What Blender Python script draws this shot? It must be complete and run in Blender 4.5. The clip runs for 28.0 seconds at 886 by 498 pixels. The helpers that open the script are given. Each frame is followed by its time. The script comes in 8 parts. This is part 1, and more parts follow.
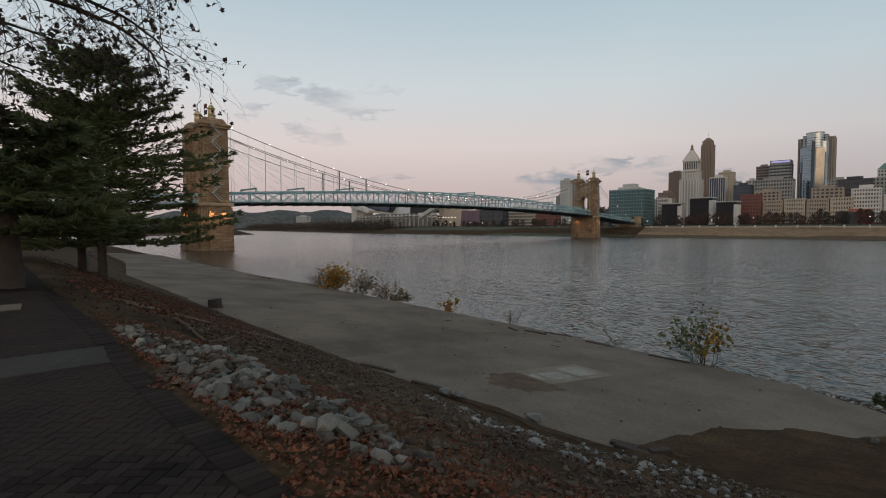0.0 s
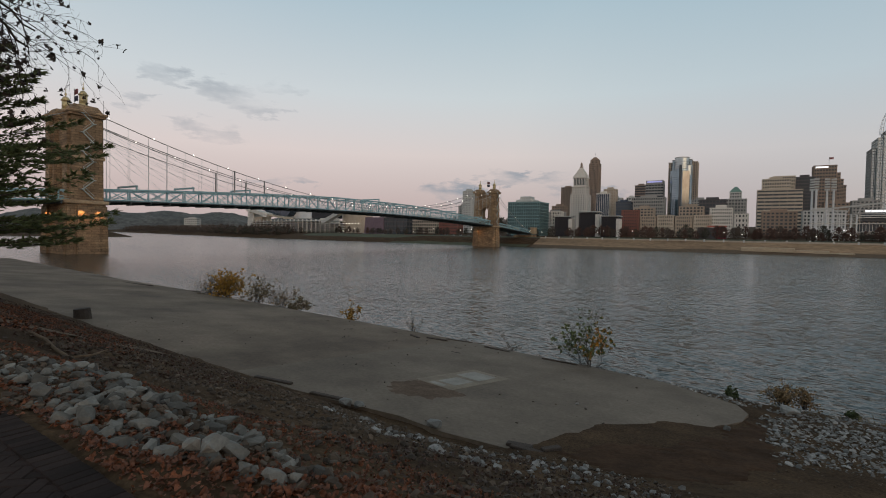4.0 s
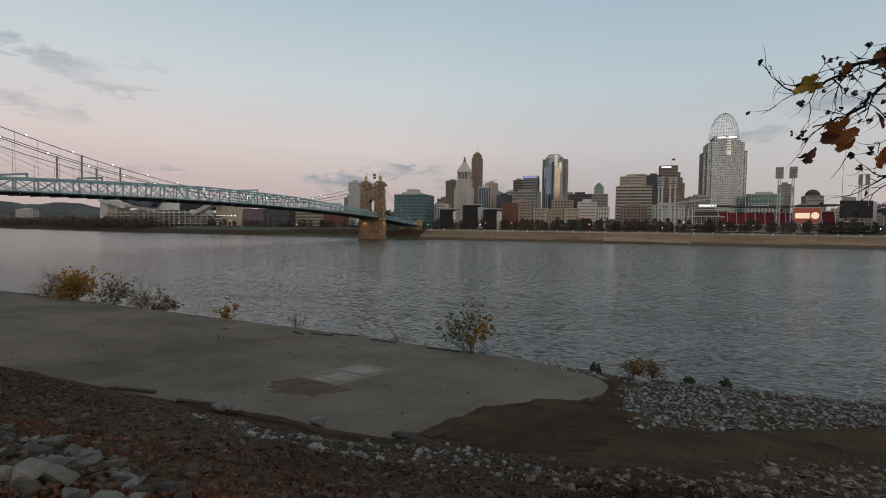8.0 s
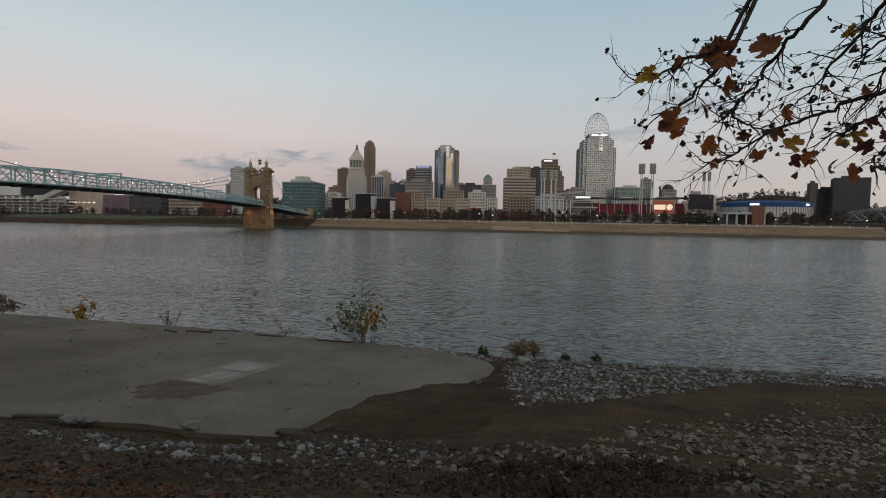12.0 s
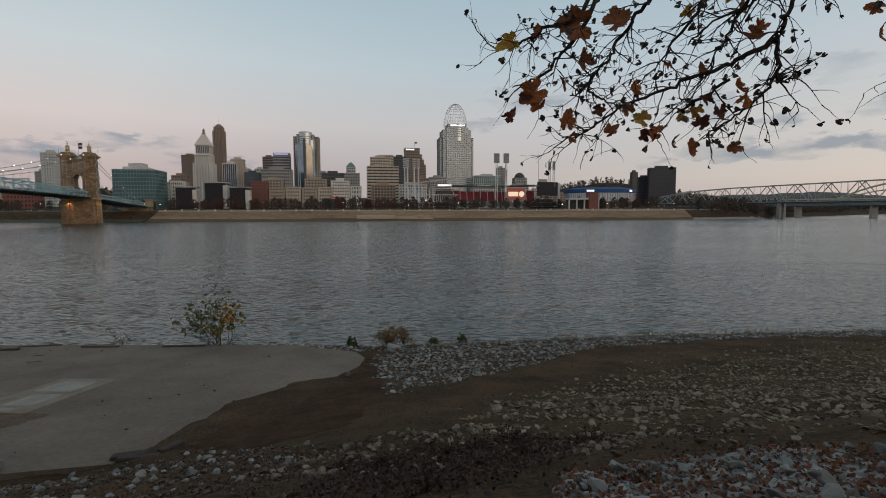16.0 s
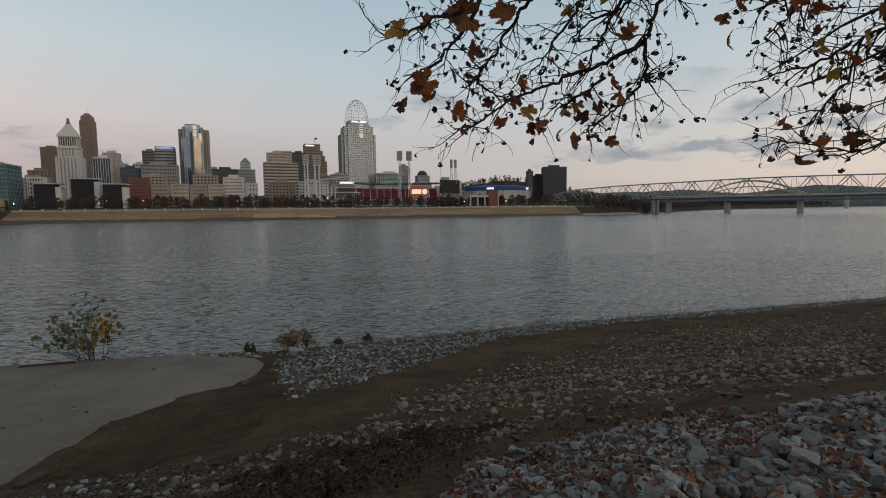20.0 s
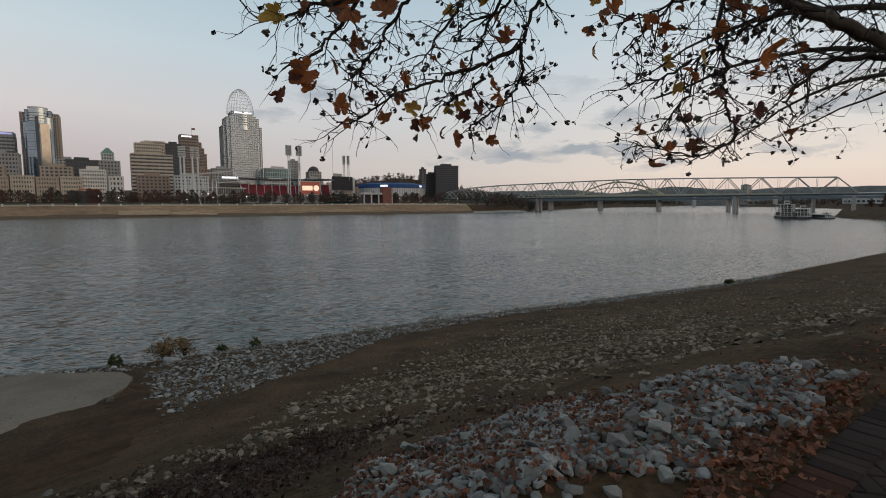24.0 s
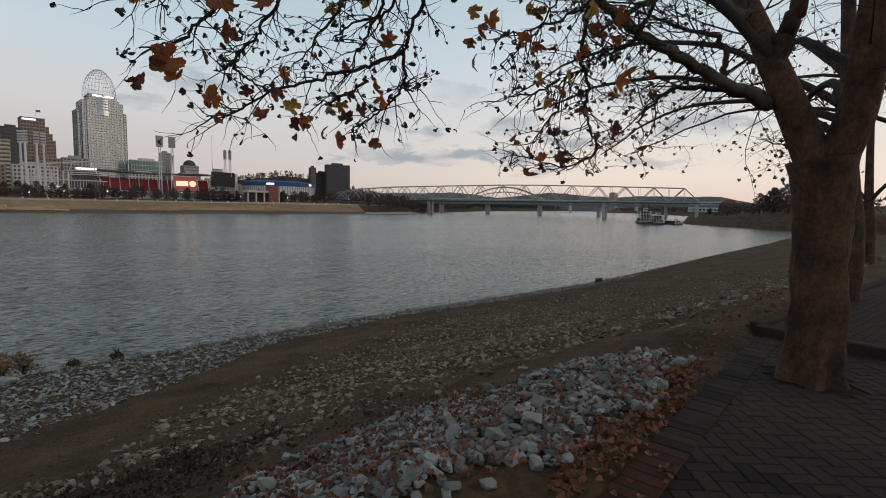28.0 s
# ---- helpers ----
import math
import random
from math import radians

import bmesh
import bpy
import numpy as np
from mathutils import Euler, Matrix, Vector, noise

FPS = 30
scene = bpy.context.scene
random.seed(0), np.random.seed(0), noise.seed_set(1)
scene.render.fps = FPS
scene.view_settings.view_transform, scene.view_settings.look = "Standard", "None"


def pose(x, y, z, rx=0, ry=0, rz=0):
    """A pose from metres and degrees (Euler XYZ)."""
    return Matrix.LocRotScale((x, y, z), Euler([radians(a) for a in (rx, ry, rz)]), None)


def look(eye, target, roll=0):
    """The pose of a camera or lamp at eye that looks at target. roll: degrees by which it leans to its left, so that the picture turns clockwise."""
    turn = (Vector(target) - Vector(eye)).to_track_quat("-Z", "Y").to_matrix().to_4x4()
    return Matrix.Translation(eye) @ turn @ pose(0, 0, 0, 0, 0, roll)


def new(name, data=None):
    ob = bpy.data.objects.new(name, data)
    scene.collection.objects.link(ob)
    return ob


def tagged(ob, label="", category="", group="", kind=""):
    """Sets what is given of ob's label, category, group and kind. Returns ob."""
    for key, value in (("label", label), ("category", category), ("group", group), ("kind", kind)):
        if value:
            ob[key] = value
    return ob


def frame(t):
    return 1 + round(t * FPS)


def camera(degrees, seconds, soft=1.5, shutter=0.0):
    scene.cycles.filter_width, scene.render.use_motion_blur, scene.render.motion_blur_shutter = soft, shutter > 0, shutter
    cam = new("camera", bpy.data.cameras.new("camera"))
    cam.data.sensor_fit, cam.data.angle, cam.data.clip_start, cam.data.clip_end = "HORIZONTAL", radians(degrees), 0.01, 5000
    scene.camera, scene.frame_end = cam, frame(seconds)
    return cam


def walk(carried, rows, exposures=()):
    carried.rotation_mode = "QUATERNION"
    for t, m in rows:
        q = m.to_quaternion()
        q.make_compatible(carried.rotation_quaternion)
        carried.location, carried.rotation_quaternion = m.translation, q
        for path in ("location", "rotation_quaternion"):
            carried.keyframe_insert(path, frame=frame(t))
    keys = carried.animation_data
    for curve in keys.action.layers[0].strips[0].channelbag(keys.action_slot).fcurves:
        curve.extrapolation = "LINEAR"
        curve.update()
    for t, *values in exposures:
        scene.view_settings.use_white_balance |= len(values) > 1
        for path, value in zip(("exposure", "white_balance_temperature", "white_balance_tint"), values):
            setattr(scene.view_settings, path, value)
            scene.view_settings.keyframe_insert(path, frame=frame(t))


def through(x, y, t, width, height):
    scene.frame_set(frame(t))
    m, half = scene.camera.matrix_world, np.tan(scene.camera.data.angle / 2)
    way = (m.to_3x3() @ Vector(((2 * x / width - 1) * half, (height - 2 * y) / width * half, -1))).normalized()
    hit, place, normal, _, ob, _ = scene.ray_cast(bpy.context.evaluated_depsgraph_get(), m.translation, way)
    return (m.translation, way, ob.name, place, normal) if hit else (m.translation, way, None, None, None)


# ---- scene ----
cam = camera(84.50, 28.0, soft=1.0)
# seconds, eye, yaw to the left of +y, pitch, roll
PATH = [
    (0.0, -0.008, 0.012, 9.170, 50.70, -2.52, -0.10),
    (0.5, -0.019, 0.022, 9.166, 49.59, -2.42, 0.07),
    (1.0, -0.027, 0.026, 9.167, 48.04, -2.39, 0.43),
    (1.5, -0.026, 0.028, 9.168, 46.75, -2.14, 0.51),
    (2.0, -0.026, 0.027, 9.166, 45.02, -1.80, 0.31),
    (2.5, -0.031, 0.030, 9.164, 43.71, -1.71, 0.44),
    (3.0, -0.034, 0.025, 9.165, 43.14, -1.54, 0.52),
    (3.5, -0.031, 0.030, 9.168, 41.28, -1.46, 0.90),
    (5.5, 0.018, 0.048, 9.189, 34.81, -1.99, 1.25),
    (6.0, 0.036, 0.051, 9.189, 33.00, -1.97, 1.30),
    (6.5, 0.040, 0.059, 9.184, 31.43, -1.98, 1.21),
    (7.0, 0.035, 0.089, 9.171, 29.81, -1.88, 1.33),
    (7.5, 0.027, 0.142, 9.152, 28.25, -2.04, 1.19),
    (8.0, 0.024, 0.194, 9.132, 26.19, -2.21, 0.87),
    (8.5, 0.031, 0.237, 9.116, 24.14, -2.12, 1.11),
    (9.0, 0.040, 0.267, 9.107, 23.10, -2.27, 1.01),
    (9.5, 0.048, 0.283, 9.099, 21.40, -2.59, 0.59),
    (10.0, 0.060, 0.297, 9.096, 19.60, -2.83, 0.28),
    (10.5, 0.080, 0.318, 9.093, 18.16, -3.02, 0.15),
    (11.0, 0.111, 0.349, 9.092, 16.17, -3.13, 0.45),
    (11.5, 0.142, 0.381, 9.090, 14.62, -3.24, 0.72),
    (12.0, 0.168, 0.411, 9.081, 13.73, -3.26, 0.96),
    (12.5, 0.175, 0.450, 9.077, 12.10, -3.63, 0.90),
    (14.5, 0.126, 0.623, 9.074, 3.47, -4.28, 1.36),
    (15.0, 0.141, 0.658, 9.059, 1.47, -4.27, 0.81),
    (15.5, 0.162, 0.706, 9.037, -0.29, -4.44, 0.20),
    (16.0, 0.167, 0.758, 9.020, -1.93, -4.49, -0.14),
    (16.5, 0.188, 0.774, 9.011, -2.95, -4.39, -0.21),
    (17.0, 0.191, 0.784, 9.005, -4.62, -4.40, -0.23),
    (17.5, 0.204, 0.795, 9.003, -6.26, -4.49, -0.22),
    (18.0, 0.210, 0.795, 8.998, -7.82, -4.51, -0.15),
    (18.5, 0.213, 0.798, 8.999, -8.87, -4.50, -0.19),
    (19.0, 0.220, 0.798, 8.999, -10.83, -4.60, -0.28),
    (19.5, 0.226, 0.804, 8.995, -12.08, -4.80, -0.40),
    (20.0, 0.240, 0.819, 8.985, -13.11, -4.83, -0.53),
    (20.5, 0.252, 0.837, 8.979, -14.88, -4.97, -0.34),
    (21.0, 0.262, 0.849, 8.974, -16.00, -5.08, -0.53),
    (21.5, 0.266, 0.845, 8.978, -17.89, -5.28, -0.87),
    (23.5, 0.301, 0.841, 8.975, -24.15, -5.24, -0.37),
    (24.0, 0.303, 0.832, 8.976, -25.48, -5.20, -0.21),
    (24.5, 0.306, 0.813, 8.984, -27.32, -4.98, -0.27),
    (25.0, 0.307, 0.797, 8.988, -29.62, -4.88, -0.20),
    (25.5, 0.311, 0.794, 8.990, -30.97, -4.70, 0.24),
    (26.0, 0.318, 0.794, 8.989, -32.06, -4.75, 0.58),
    (26.5, 0.328, 0.791, 8.991, -33.51, -4.60, 0.60),
    (27.0, 0.330, 0.789, 8.991, -34.87, -4.49, 0.95),
    (27.5, 0.338, 0.790, 8.991, -36.18, -4.63, 1.11),
    (28.0, 0.349, 0.797, 8.989, -38.15, -4.95, 1.02),
]


def eye_pose(x, y, z, yaw, pitch, roll):
    a, b = radians(yaw), radians(pitch)
    way = Vector((-math.sin(a) * math.cos(b), math.cos(a) * math.cos(b), math.sin(b)))
    eye = Vector((x, y, z))
    return look(eye, eye + way, roll)


walk(cam, [(t, eye_pose(*row)) for t, *row in PATH], [(0.0, 0.03), (8.0, -0.03), (19.0, -0.03), (24.0, 0.14), (28.0, 0.2)])

# ---- sky and light: clear dusk, rose near the horizon, warmest down the river ----
world = bpy.data.worlds.new("dusk")
scene.world = world
world.use_nodes = True
wt = world.node_tree
wt.nodes.clear()


def wmath(op, a, b=None, c=None):
    n = wt.nodes.new("ShaderNodeMath")
    n.operation = op
    for k, v in enumerate((a, b, c)):
        if v is None:
            continue
        if isinstance(v, (int, float)):
            n.inputs[k].default_value = v
        else:
            wt.links.new(v, n.inputs[k])
    return n.outputs[0]


def wramp(fac, stops):
    n = wt.nodes.new("ShaderNodeValToRGB")
    e = n.color_ramp.elements
    while len(e) < len(stops):
        e.new(0.5)
    for k, (p, c) in enumerate(stops):
        e[k].position, e[k].color = p, (*c, 1)
    wt.links.new(fac, n.inputs[0])
    return n.outputs[0]


def wmix(fac, a, b):
    n = wt.nodes.new("ShaderNodeMix")
    n.data_type = "RGBA"
    for sock, v in ((n.inputs[0], fac), (n.inputs[6], a), (n.inputs[7], b)):
        if isinstance(v, (int, float)):
            sock.default_value = v
        elif isinstance(v, tuple):
            sock.default_value = (*v, 1)
        else:
            wt.links.new(v, sock)
    return n.outputs[2]


coord = wt.nodes.new("ShaderNodeTexCoord").outputs["Generated"]
sep = wt.nodes.new("ShaderNodeSeparateXYZ")
wt.links.new(coord, sep.inputs[0])
dx, dy, dz = sep.outputs
up = wmath("MAXIMUM", dz, 0.0)
cool = wramp(up, [(0.0, (0.47, 0.39, 0.38)), (0.07, (0.545, 0.455, 0.44)), (0.16, (0.668, 0.602, 0.583)), (0.27, (0.58, 0.64, 0.665)),
                  (0.42, (0.42, 0.54, 0.61)), (0.6, (0.29, 0.37, 0.42)), (1.0, (0.17, 0.21, 0.24))])
warm = wramp(up, [(0.0, (0.69, 0.51, 0.45)), (0.06, (0.755, 0.65, 0.56)), (0.14, (0.665, 0.64, 0.61)), (0.26, (0.55, 0.60, 0.635)),
                  (0.42, (0.40, 0.51, 0.58)), (0.6, (0.28, 0.36, 0.41)), (1.0, (0.17, 0.21, 0.24))])
east = wmath("MULTIPLY_ADD", dx, 0.85, wmath("MULTIPLY", dy, 0.25))
east = wmath("SMOOTH_MIN", wmath("MAXIMUM", wmath("MULTIPLY_ADD", east, 1.25, -0.1), 0.0), 1.0, 0.1)
sky = wmix(east, cool, warm)


def wtint(fac, a, tint):
    n = wt.nodes.new("ShaderNodeMix")
    n.data_type, n.blend_type = "RGBA", "MULTIPLY"
    n.clamp_factor = True
    wt.links.new(fac, n.inputs[0])
    wt.links.new(a, n.inputs[6])
    n.inputs[7].default_value = (*tint, 1)
    return n.outputs[2]


# cooler and dimmer over the middle of the city, rosier downstream
north = wmath("MULTIPLY_ADD", dx, 0.17, wmath("MULTIPLY", dy, 0.98))
sky = wtint(wmath("MAXIMUM", wmath("MULTIPLY_ADD", north, 4.5, -3.3), 0.0), sky, (0.85, 0.905, 0.94))
sky = wtint(wmath("MAXIMUM", wmath("MULTIPLY_ADD", dx, -3.0, -1.5), 0.0), sky, (1.05, 1.02, 1.02))
# afterglow low in the south-west, where the sun went down
west = wmath("MAXIMUM", wmath("MULTIPLY_ADD", dx, 0.81, wmath("MULTIPLY", dy, -0.59)), 0.0)
ember = wmath("MULTIPLY", wmath("POWER", west, 9.0), wmath("MAXIMUM", wmath("MULTIPLY_ADD", up, -2.6, 1.0), 0.0))
sky = wmix(wmath("MINIMUM", ember, 1.0), sky, (2.2, 1.5, 0.95))
# drifting streaks of cloud: azimuth right of +y, elevation, half-width, half-height (degrees), strength
azim = wmath("MULTIPLY", wmath("ARCTAN2", dx, dy), 57.2958)
elev = wmath("MULTIPLY", wmath("ARCSINE", dz), 57.2958)
tex = wt.nodes.new("ShaderNodeTexNoise")
tex.inputs["Scale"].default_value, tex.inputs["Detail"].default_value = 9.0, 6.0
stretch = wt.nodes.new("ShaderNodeMapping")
stretch.inputs["Scale"].default_value = (1, 1, 3.2)
wt.links.new(coord, stretch.inputs[0])
wt.links.new(stretch.outputs[0], tex.inputs["Vector"])
fray = wmath("MULTIPLY_ADD", tex.outputs["Fac"], 4.6, -1.45)
warp = wt.nodes.new("ShaderNodeTexNoise")
warp.inputs["Scale"].default_value, warp.inputs["Detail"].default_value, warp.inputs["Roughness"].default_value = 14.0, 5.0, 0.62
wt.links.new(stretch.outputs[0], warp.inputs["Vector"])
bend = wt.nodes.new("ShaderNodeSeparateColor")
wt.links.new(warp.outputs["Color"], bend.inputs[0])
azim = wmath("ADD", azim, wmath("MULTIPLY_ADD", bend.outputs[0], 13.0, -6.1))
elev = wmath("ADD", elev, wmath("MULTIPLY_ADD", bend.outputs[1], 4.4, -2.2))
CLOUDS = [(-63.5, 14.6, 3.4, 1.1, 0.33), (-60.5, 13.2, 2.6, 0.7, 0.33), (-58.0, 15.6, 2.2, 0.7, 0.3), (-71.5, 12.6, 1.6, 0.8, 0.33), (-65.5, 10.4, 3.0, 0.9, 0.32), (-69.5, 15.5, 1.8, 0.8, 0.3),
          (-57.5, 5.6, 3.2, 0.4, 0.4), (-30.5, 6.9, 4.6, 0.7, 0.75), (-37.0, 5.2, 4.0, 1.0, 0.65), (-23.0, 5.0, 4.0, 1.3, 0.65),
          (11.5, 12.2, 4.6, 1.2, 0.42), (6.0, 9.6, 2.2, 0.8, 0.35), (30.6, 10.2, 3.2, 1.5, 0.5), (40.0, 5.9, 13.0, 0.9, 0.75), (46.5, 9.2, 5.0, 1.4, 0.5), (41.0, 12.8, 4.0, 1.2, 0.35),
          (53.5, 7.6, 5.0, 0.8, 0.5), (25.5, 5.0, 1.8, 0.5, 0.4), (61.5, 5.2, 5.0, 0.7, 0.5), (49.5, 4.0, 3.0, 0.5, 0.45), (62.0, 12.0, 7.0, 1.4, 0.4), (66.0, 8.8, 6.0, 1.0, 0.45), (36.5, 8.4, 2.6, 0.8, 0.4)]
veil = 0.0
for a, e, w, h, s in CLOUDS:
    u = wmath("POWER", wmath("MULTIPLY", wmath("SUBTRACT", azim, a), 1 / w), 2.0)
    v = wmath("POWER", wmath("MULTIPLY", wmath("SUBTRACT", elev, e), 1 / h), 2.0)
    g = wmath("MULTIPLY", wmath("MAXIMUM", wmath("SUBTRACT", 1.25, wmath("ADD", u, v)), 0.0), s)
    veil = wmath("ADD", g, veil)
veil = wmath("MINIMUM", wmath("MAXIMUM", wmath("MULTIPLY", veil, fray), 0.0), 0.8)
sky = wmix(veil, sky, (0.27, 0.31, 0.36))
back = wt.nodes.new("ShaderNodeBackground")
back.inputs[1].default_value = 1.0
wt.links.new(sky, back.inputs[0])
wo = wt.nodes.new("ShaderNodeOutputWorld")
wt.links.new(back.outputs[0], wo.inputs[0])

sun = new("sun", bpy.data.lights.new("sun", "SUN"))
sun.data.energy, sun.data.angle, sun.data.color = 0.5, radians(60), (1.0, 0.78, 0.6)
sun.matrix_world = look((0, 0, 0), (-0.72, 0.55, -0.26))

# ---- materials ----
MATS = {}


def mat(name, color, rough=0.8, second=None, scale=1.0, fine=12.0, vary=0.25, bump=0.2, metal=0.0, piece=0.0, stretch=(1, 1, 1), dist=0.02, emit=0.0, spec=0.5):
    """A surface with blotches at one scale and grain at a finer one, in metres."""
    m = bpy.data.materials.new(name)
    m.use_nodes = True
    t = m.node_tree
    p = t.nodes["Principled BSDF"]
    pos = t.nodes.new("ShaderNodeNewGeometry").outputs["Position"]
    mp = t.nodes.new("ShaderNodeMapping")
    mp.inputs["Scale"].default_value = stretch
    t.links.new(pos, mp.inputs[0])
    big, small = t.nodes.new("ShaderNodeTexNoise"), t.nodes.new("ShaderNodeTexNoise")
    for n, s, d in ((big, scale, 5), (small, fine, 4)):
        n.inputs["Scale"].default_value, n.inputs["Detail"].default_value, n.inputs["Roughness"].default_value = s, d, 0.62
        t.links.new(mp.outputs[0], n.inputs["Vector"])
    second = second or tuple(c * (1 - vary) for c in color)
    mix = t.nodes.new("ShaderNodeMix")
    mix.data_type = "RGBA"
    ramp = t.nodes.new("ShaderNodeMapRange")
    ramp.inputs[1].default_value, ramp.inputs[2].default_value = 0.35, 0.65
    t.links.new(big.outputs["Fac"], ramp.inputs[0])
    t.links.new(ramp.outputs[0], mix.inputs[0])
    mix.inputs[6].default_value, mix.inputs[7].default_value = (*color, 1), (*second, 1)
    grain = t.nodes.new("ShaderNodeMapRange")
    grain.inputs[1].default_value, grain.inputs[2].default_value = 0.25, 0.75
    grain.inputs[3].default_value, grain.inputs[4].default_value = 1 - vary, 1 + vary
    t.links.new(small.outputs["Fac"], grain.inputs[0])
    last = grain.outputs[0]
    if piece:
        info = t.nodes.new("ShaderNodeObjectInfo").outputs["Random"] if piece > 0 else t.nodes.new("ShaderNodeNewGeometry").outputs["Random Per Island"]
        pr = t.nodes.new("ShaderNodeMapRange")
        pr.inputs[3].default_value, pr.inputs[4].default_value = 1 - abs(piece), 1 + abs(piece)
        t.links.new(info, pr.inputs[0])
        mul = t.nodes.new("ShaderNodeMath")
        mul.operation = "MULTIPLY"
        t.links.new(last, mul.inputs[0])
        t.links.new(pr.outputs[0], mul.inputs[1])
        last = mul.outputs[0]
    sc = t.nodes.new("ShaderNodeVectorMath")
    sc.operation = "SCALE"
    t.links.new(mix.outputs[2], sc.inputs[0])
    t.links.new(last, sc.inputs["Scale"])
    t.links.new(sc.outputs[0], p.inputs["Base Color"])
    p.inputs["Roughness"].default_value, p.inputs["Metallic"].default_value = rough, metal
    p.inputs["Specular IOR Level"].default_value = spec
    if bump:
        b = t.nodes.new("ShaderNodeBump")
        b.inputs["Strength"].default_value, b.inputs["Distance"].default_value = bump, dist
        t.links.new(small.outputs["Fac"], b.inputs["Height"])
        t.links.new(b.outputs[0], p.inputs["Normal"])
    if emit:
        p.inputs["Emission Color"].default_value, p.inputs["Emission Strength"].default_value = (*color, 1), emit
    MATS[name] = m
    return m


def glow(name, color, strength):
    m = bpy.data.materials.new(name)
    m.use_nodes = True
    p = m.node_tree.nodes["Principled BSDF"]
    p.inputs["Base Color"].default_value = (*color, 1)
    p.inputs["Emission Color"].default_value, p.inputs["Emission Strength"].default_value = (*color, 1), strength
    MATS[name] = m
    return m


mat("soil", (0.094, 0.059, 0.034), 0.95, (0.044, 0.028, 0.017), 0.35, 11, 0.6, 0.6, dist=0.05, spec=0.08)
mat("newer_concrete", (0.21, 0.17, 0.134), 0.9, (0.135, 0.108, 0.085), 0.2, 6, 0.2, 0.25, dist=0.01, spec=0.2)
mat("concrete", (0.215, 0.166, 0.126), 0.9, (0.115, 0.088, 0.067), 0.16, 5, 0.2, 0.25, dist=0.01, spec=0.2)
mat("pale_concrete", (0.31, 0.29, 0.255), 0.85, (0.22, 0.2, 0.175), 0.8, 8, 0.12, 0.2)
mat("mud", (0.078, 0.046, 0.029), 0.95, (0.048, 0.029, 0.019), 0.8, 7, 0.3, 0.5, dist=0.03, spec=0.05)
mat("dark_concrete", (0.066, 0.058, 0.052), 0.9, (0.045, 0.04, 0.036), 0.7, 14, 0.2, 0.25, spec=0.15)
mat("paver", (0.034, 0.023, 0.020), 0.9, (0.022, 0.016, 0.015), 1.2, 40, 0.2, 0.3, piece=0.4, dist=0.004, spec=0.12)
mat("paver_red", (0.06, 0.024, 0.016), 0.85, (0.042, 0.02, 0.015), 1.5, 40, 0.2, 0.3, piece=0.25, dist=0.004, spec=0.12)
mat("grout", (0.022, 0.016, 0.013), 0.95, None, 2, 30, 0.3, 0.4, spec=0.1)
mat("limestone", (0.215, 0.21, 0.198), 0.9, (0.15, 0.145, 0.134), 3, 25, 0.2, 0.5, piece=0.45, dist=0.012)
# darker limestone, used for the upstream riprap heap only
mat("darker_limestone", (0.165, 0.158, 0.142), 0.92, (0.10, 0.092, 0.08), 3, 25, 0.25, 0.5, piece=0.5, dist=0.012)
mat("rubble", (0.115, 0.084, 0.06), 0.92, (0.05, 0.036, 0.026), 1.5, 25, 0.25, 0.4, piece=-0.5, dist=0.01)
mat("pale_rubble", (0.265, 0.258, 0.248), 0.92, (0.13, 0.12, 0.11), 1.5, 25, 0.25, 0.4, piece=-0.5, dist=0.01)
mat("scree_stone", (0.23, 0.182, 0.132), 0.92, (0.115, 0.086, 0.06), 1.2, 25, 0.25, 0.4, piece=-0.5, dist=0.01)
mat("sandstone", (0.37, 0.26, 0.16), 0.9, (0.19, 0.128, 0.08), 0.12, 1.3, 0.3, 0.4, piece=0.12, stretch=(1, 1, 1.6), dist=0.1)
mat("sandstone_pale", (0.42, 0.31, 0.2), 0.9, (0.3, 0.21, 0.13), 0.2, 1.5, 0.25, 0.3)
mat("gilt", (0.62, 0.5, 0.28), 0.5, None, 0.5, 3, 0.25, 0.0, metal=0.6)
mat("teal_steel", (0.29, 0.45, 0.49), 0.5, (0.23, 0.38, 0.42), 0.15, 2, 0.12, 0.0)
mat("dark_steel", (0.06, 0.075, 0.08), 0.6, None, 0.3, 3, 0.2, 0.0)
mat("pale_steel", (0.42, 0.47, 0.47), 0.55, (0.33, 0.38, 0.38), 0.1, 2, 0.12, 0.0)
mat("cable_steel", (0.3, 0.29, 0.28), 0.6, (0.24, 0.23, 0.22), 0.1, 2, 0.12, 0.0)
mat("arch_yellow", (0.5, 0.46, 0.3), 0.6, None, 0.1, 1, 0.1, 0.0)
mat("bank_sand", (0.315, 0.21, 0.125), 0.95, (0.19, 0.122, 0.072), 0.05, 0.5, 0.35, 0.3, stretch=(0.4, 1, 2))
mat("grass_far", (0.075, 0.085, 0.04), 0.95, (0.05, 0.05, 0.03), 0.06, 0.8, 0.3, 0.3)
mat("bark", (0.034, 0.024, 0.018), 0.95, (0.10, 0.056, 0.034), 4.0, 30, 0.45, 0.9, stretch=(1, 1, 0.75), dist=0.015, spec=0.15)
mat("twig", (0.045, 0.036, 0.03), 0.9, None, 5, 40, 0.2, 0.2, spec=0.15)
# lighter bark: the light caught by the long limb is put into its colour
mat("lit_limb_bark", (0.115, 0.09, 0.07), 0.9, (0.06, 0.046, 0.036), 5, 40, 0.3, 0.4, dist=0.01, spec=0.2)
mat("edge_timber", (0.04, 0.03, 0.024), 0.95, None, 3, 30, 0.3, 0.3, spec=0.1)
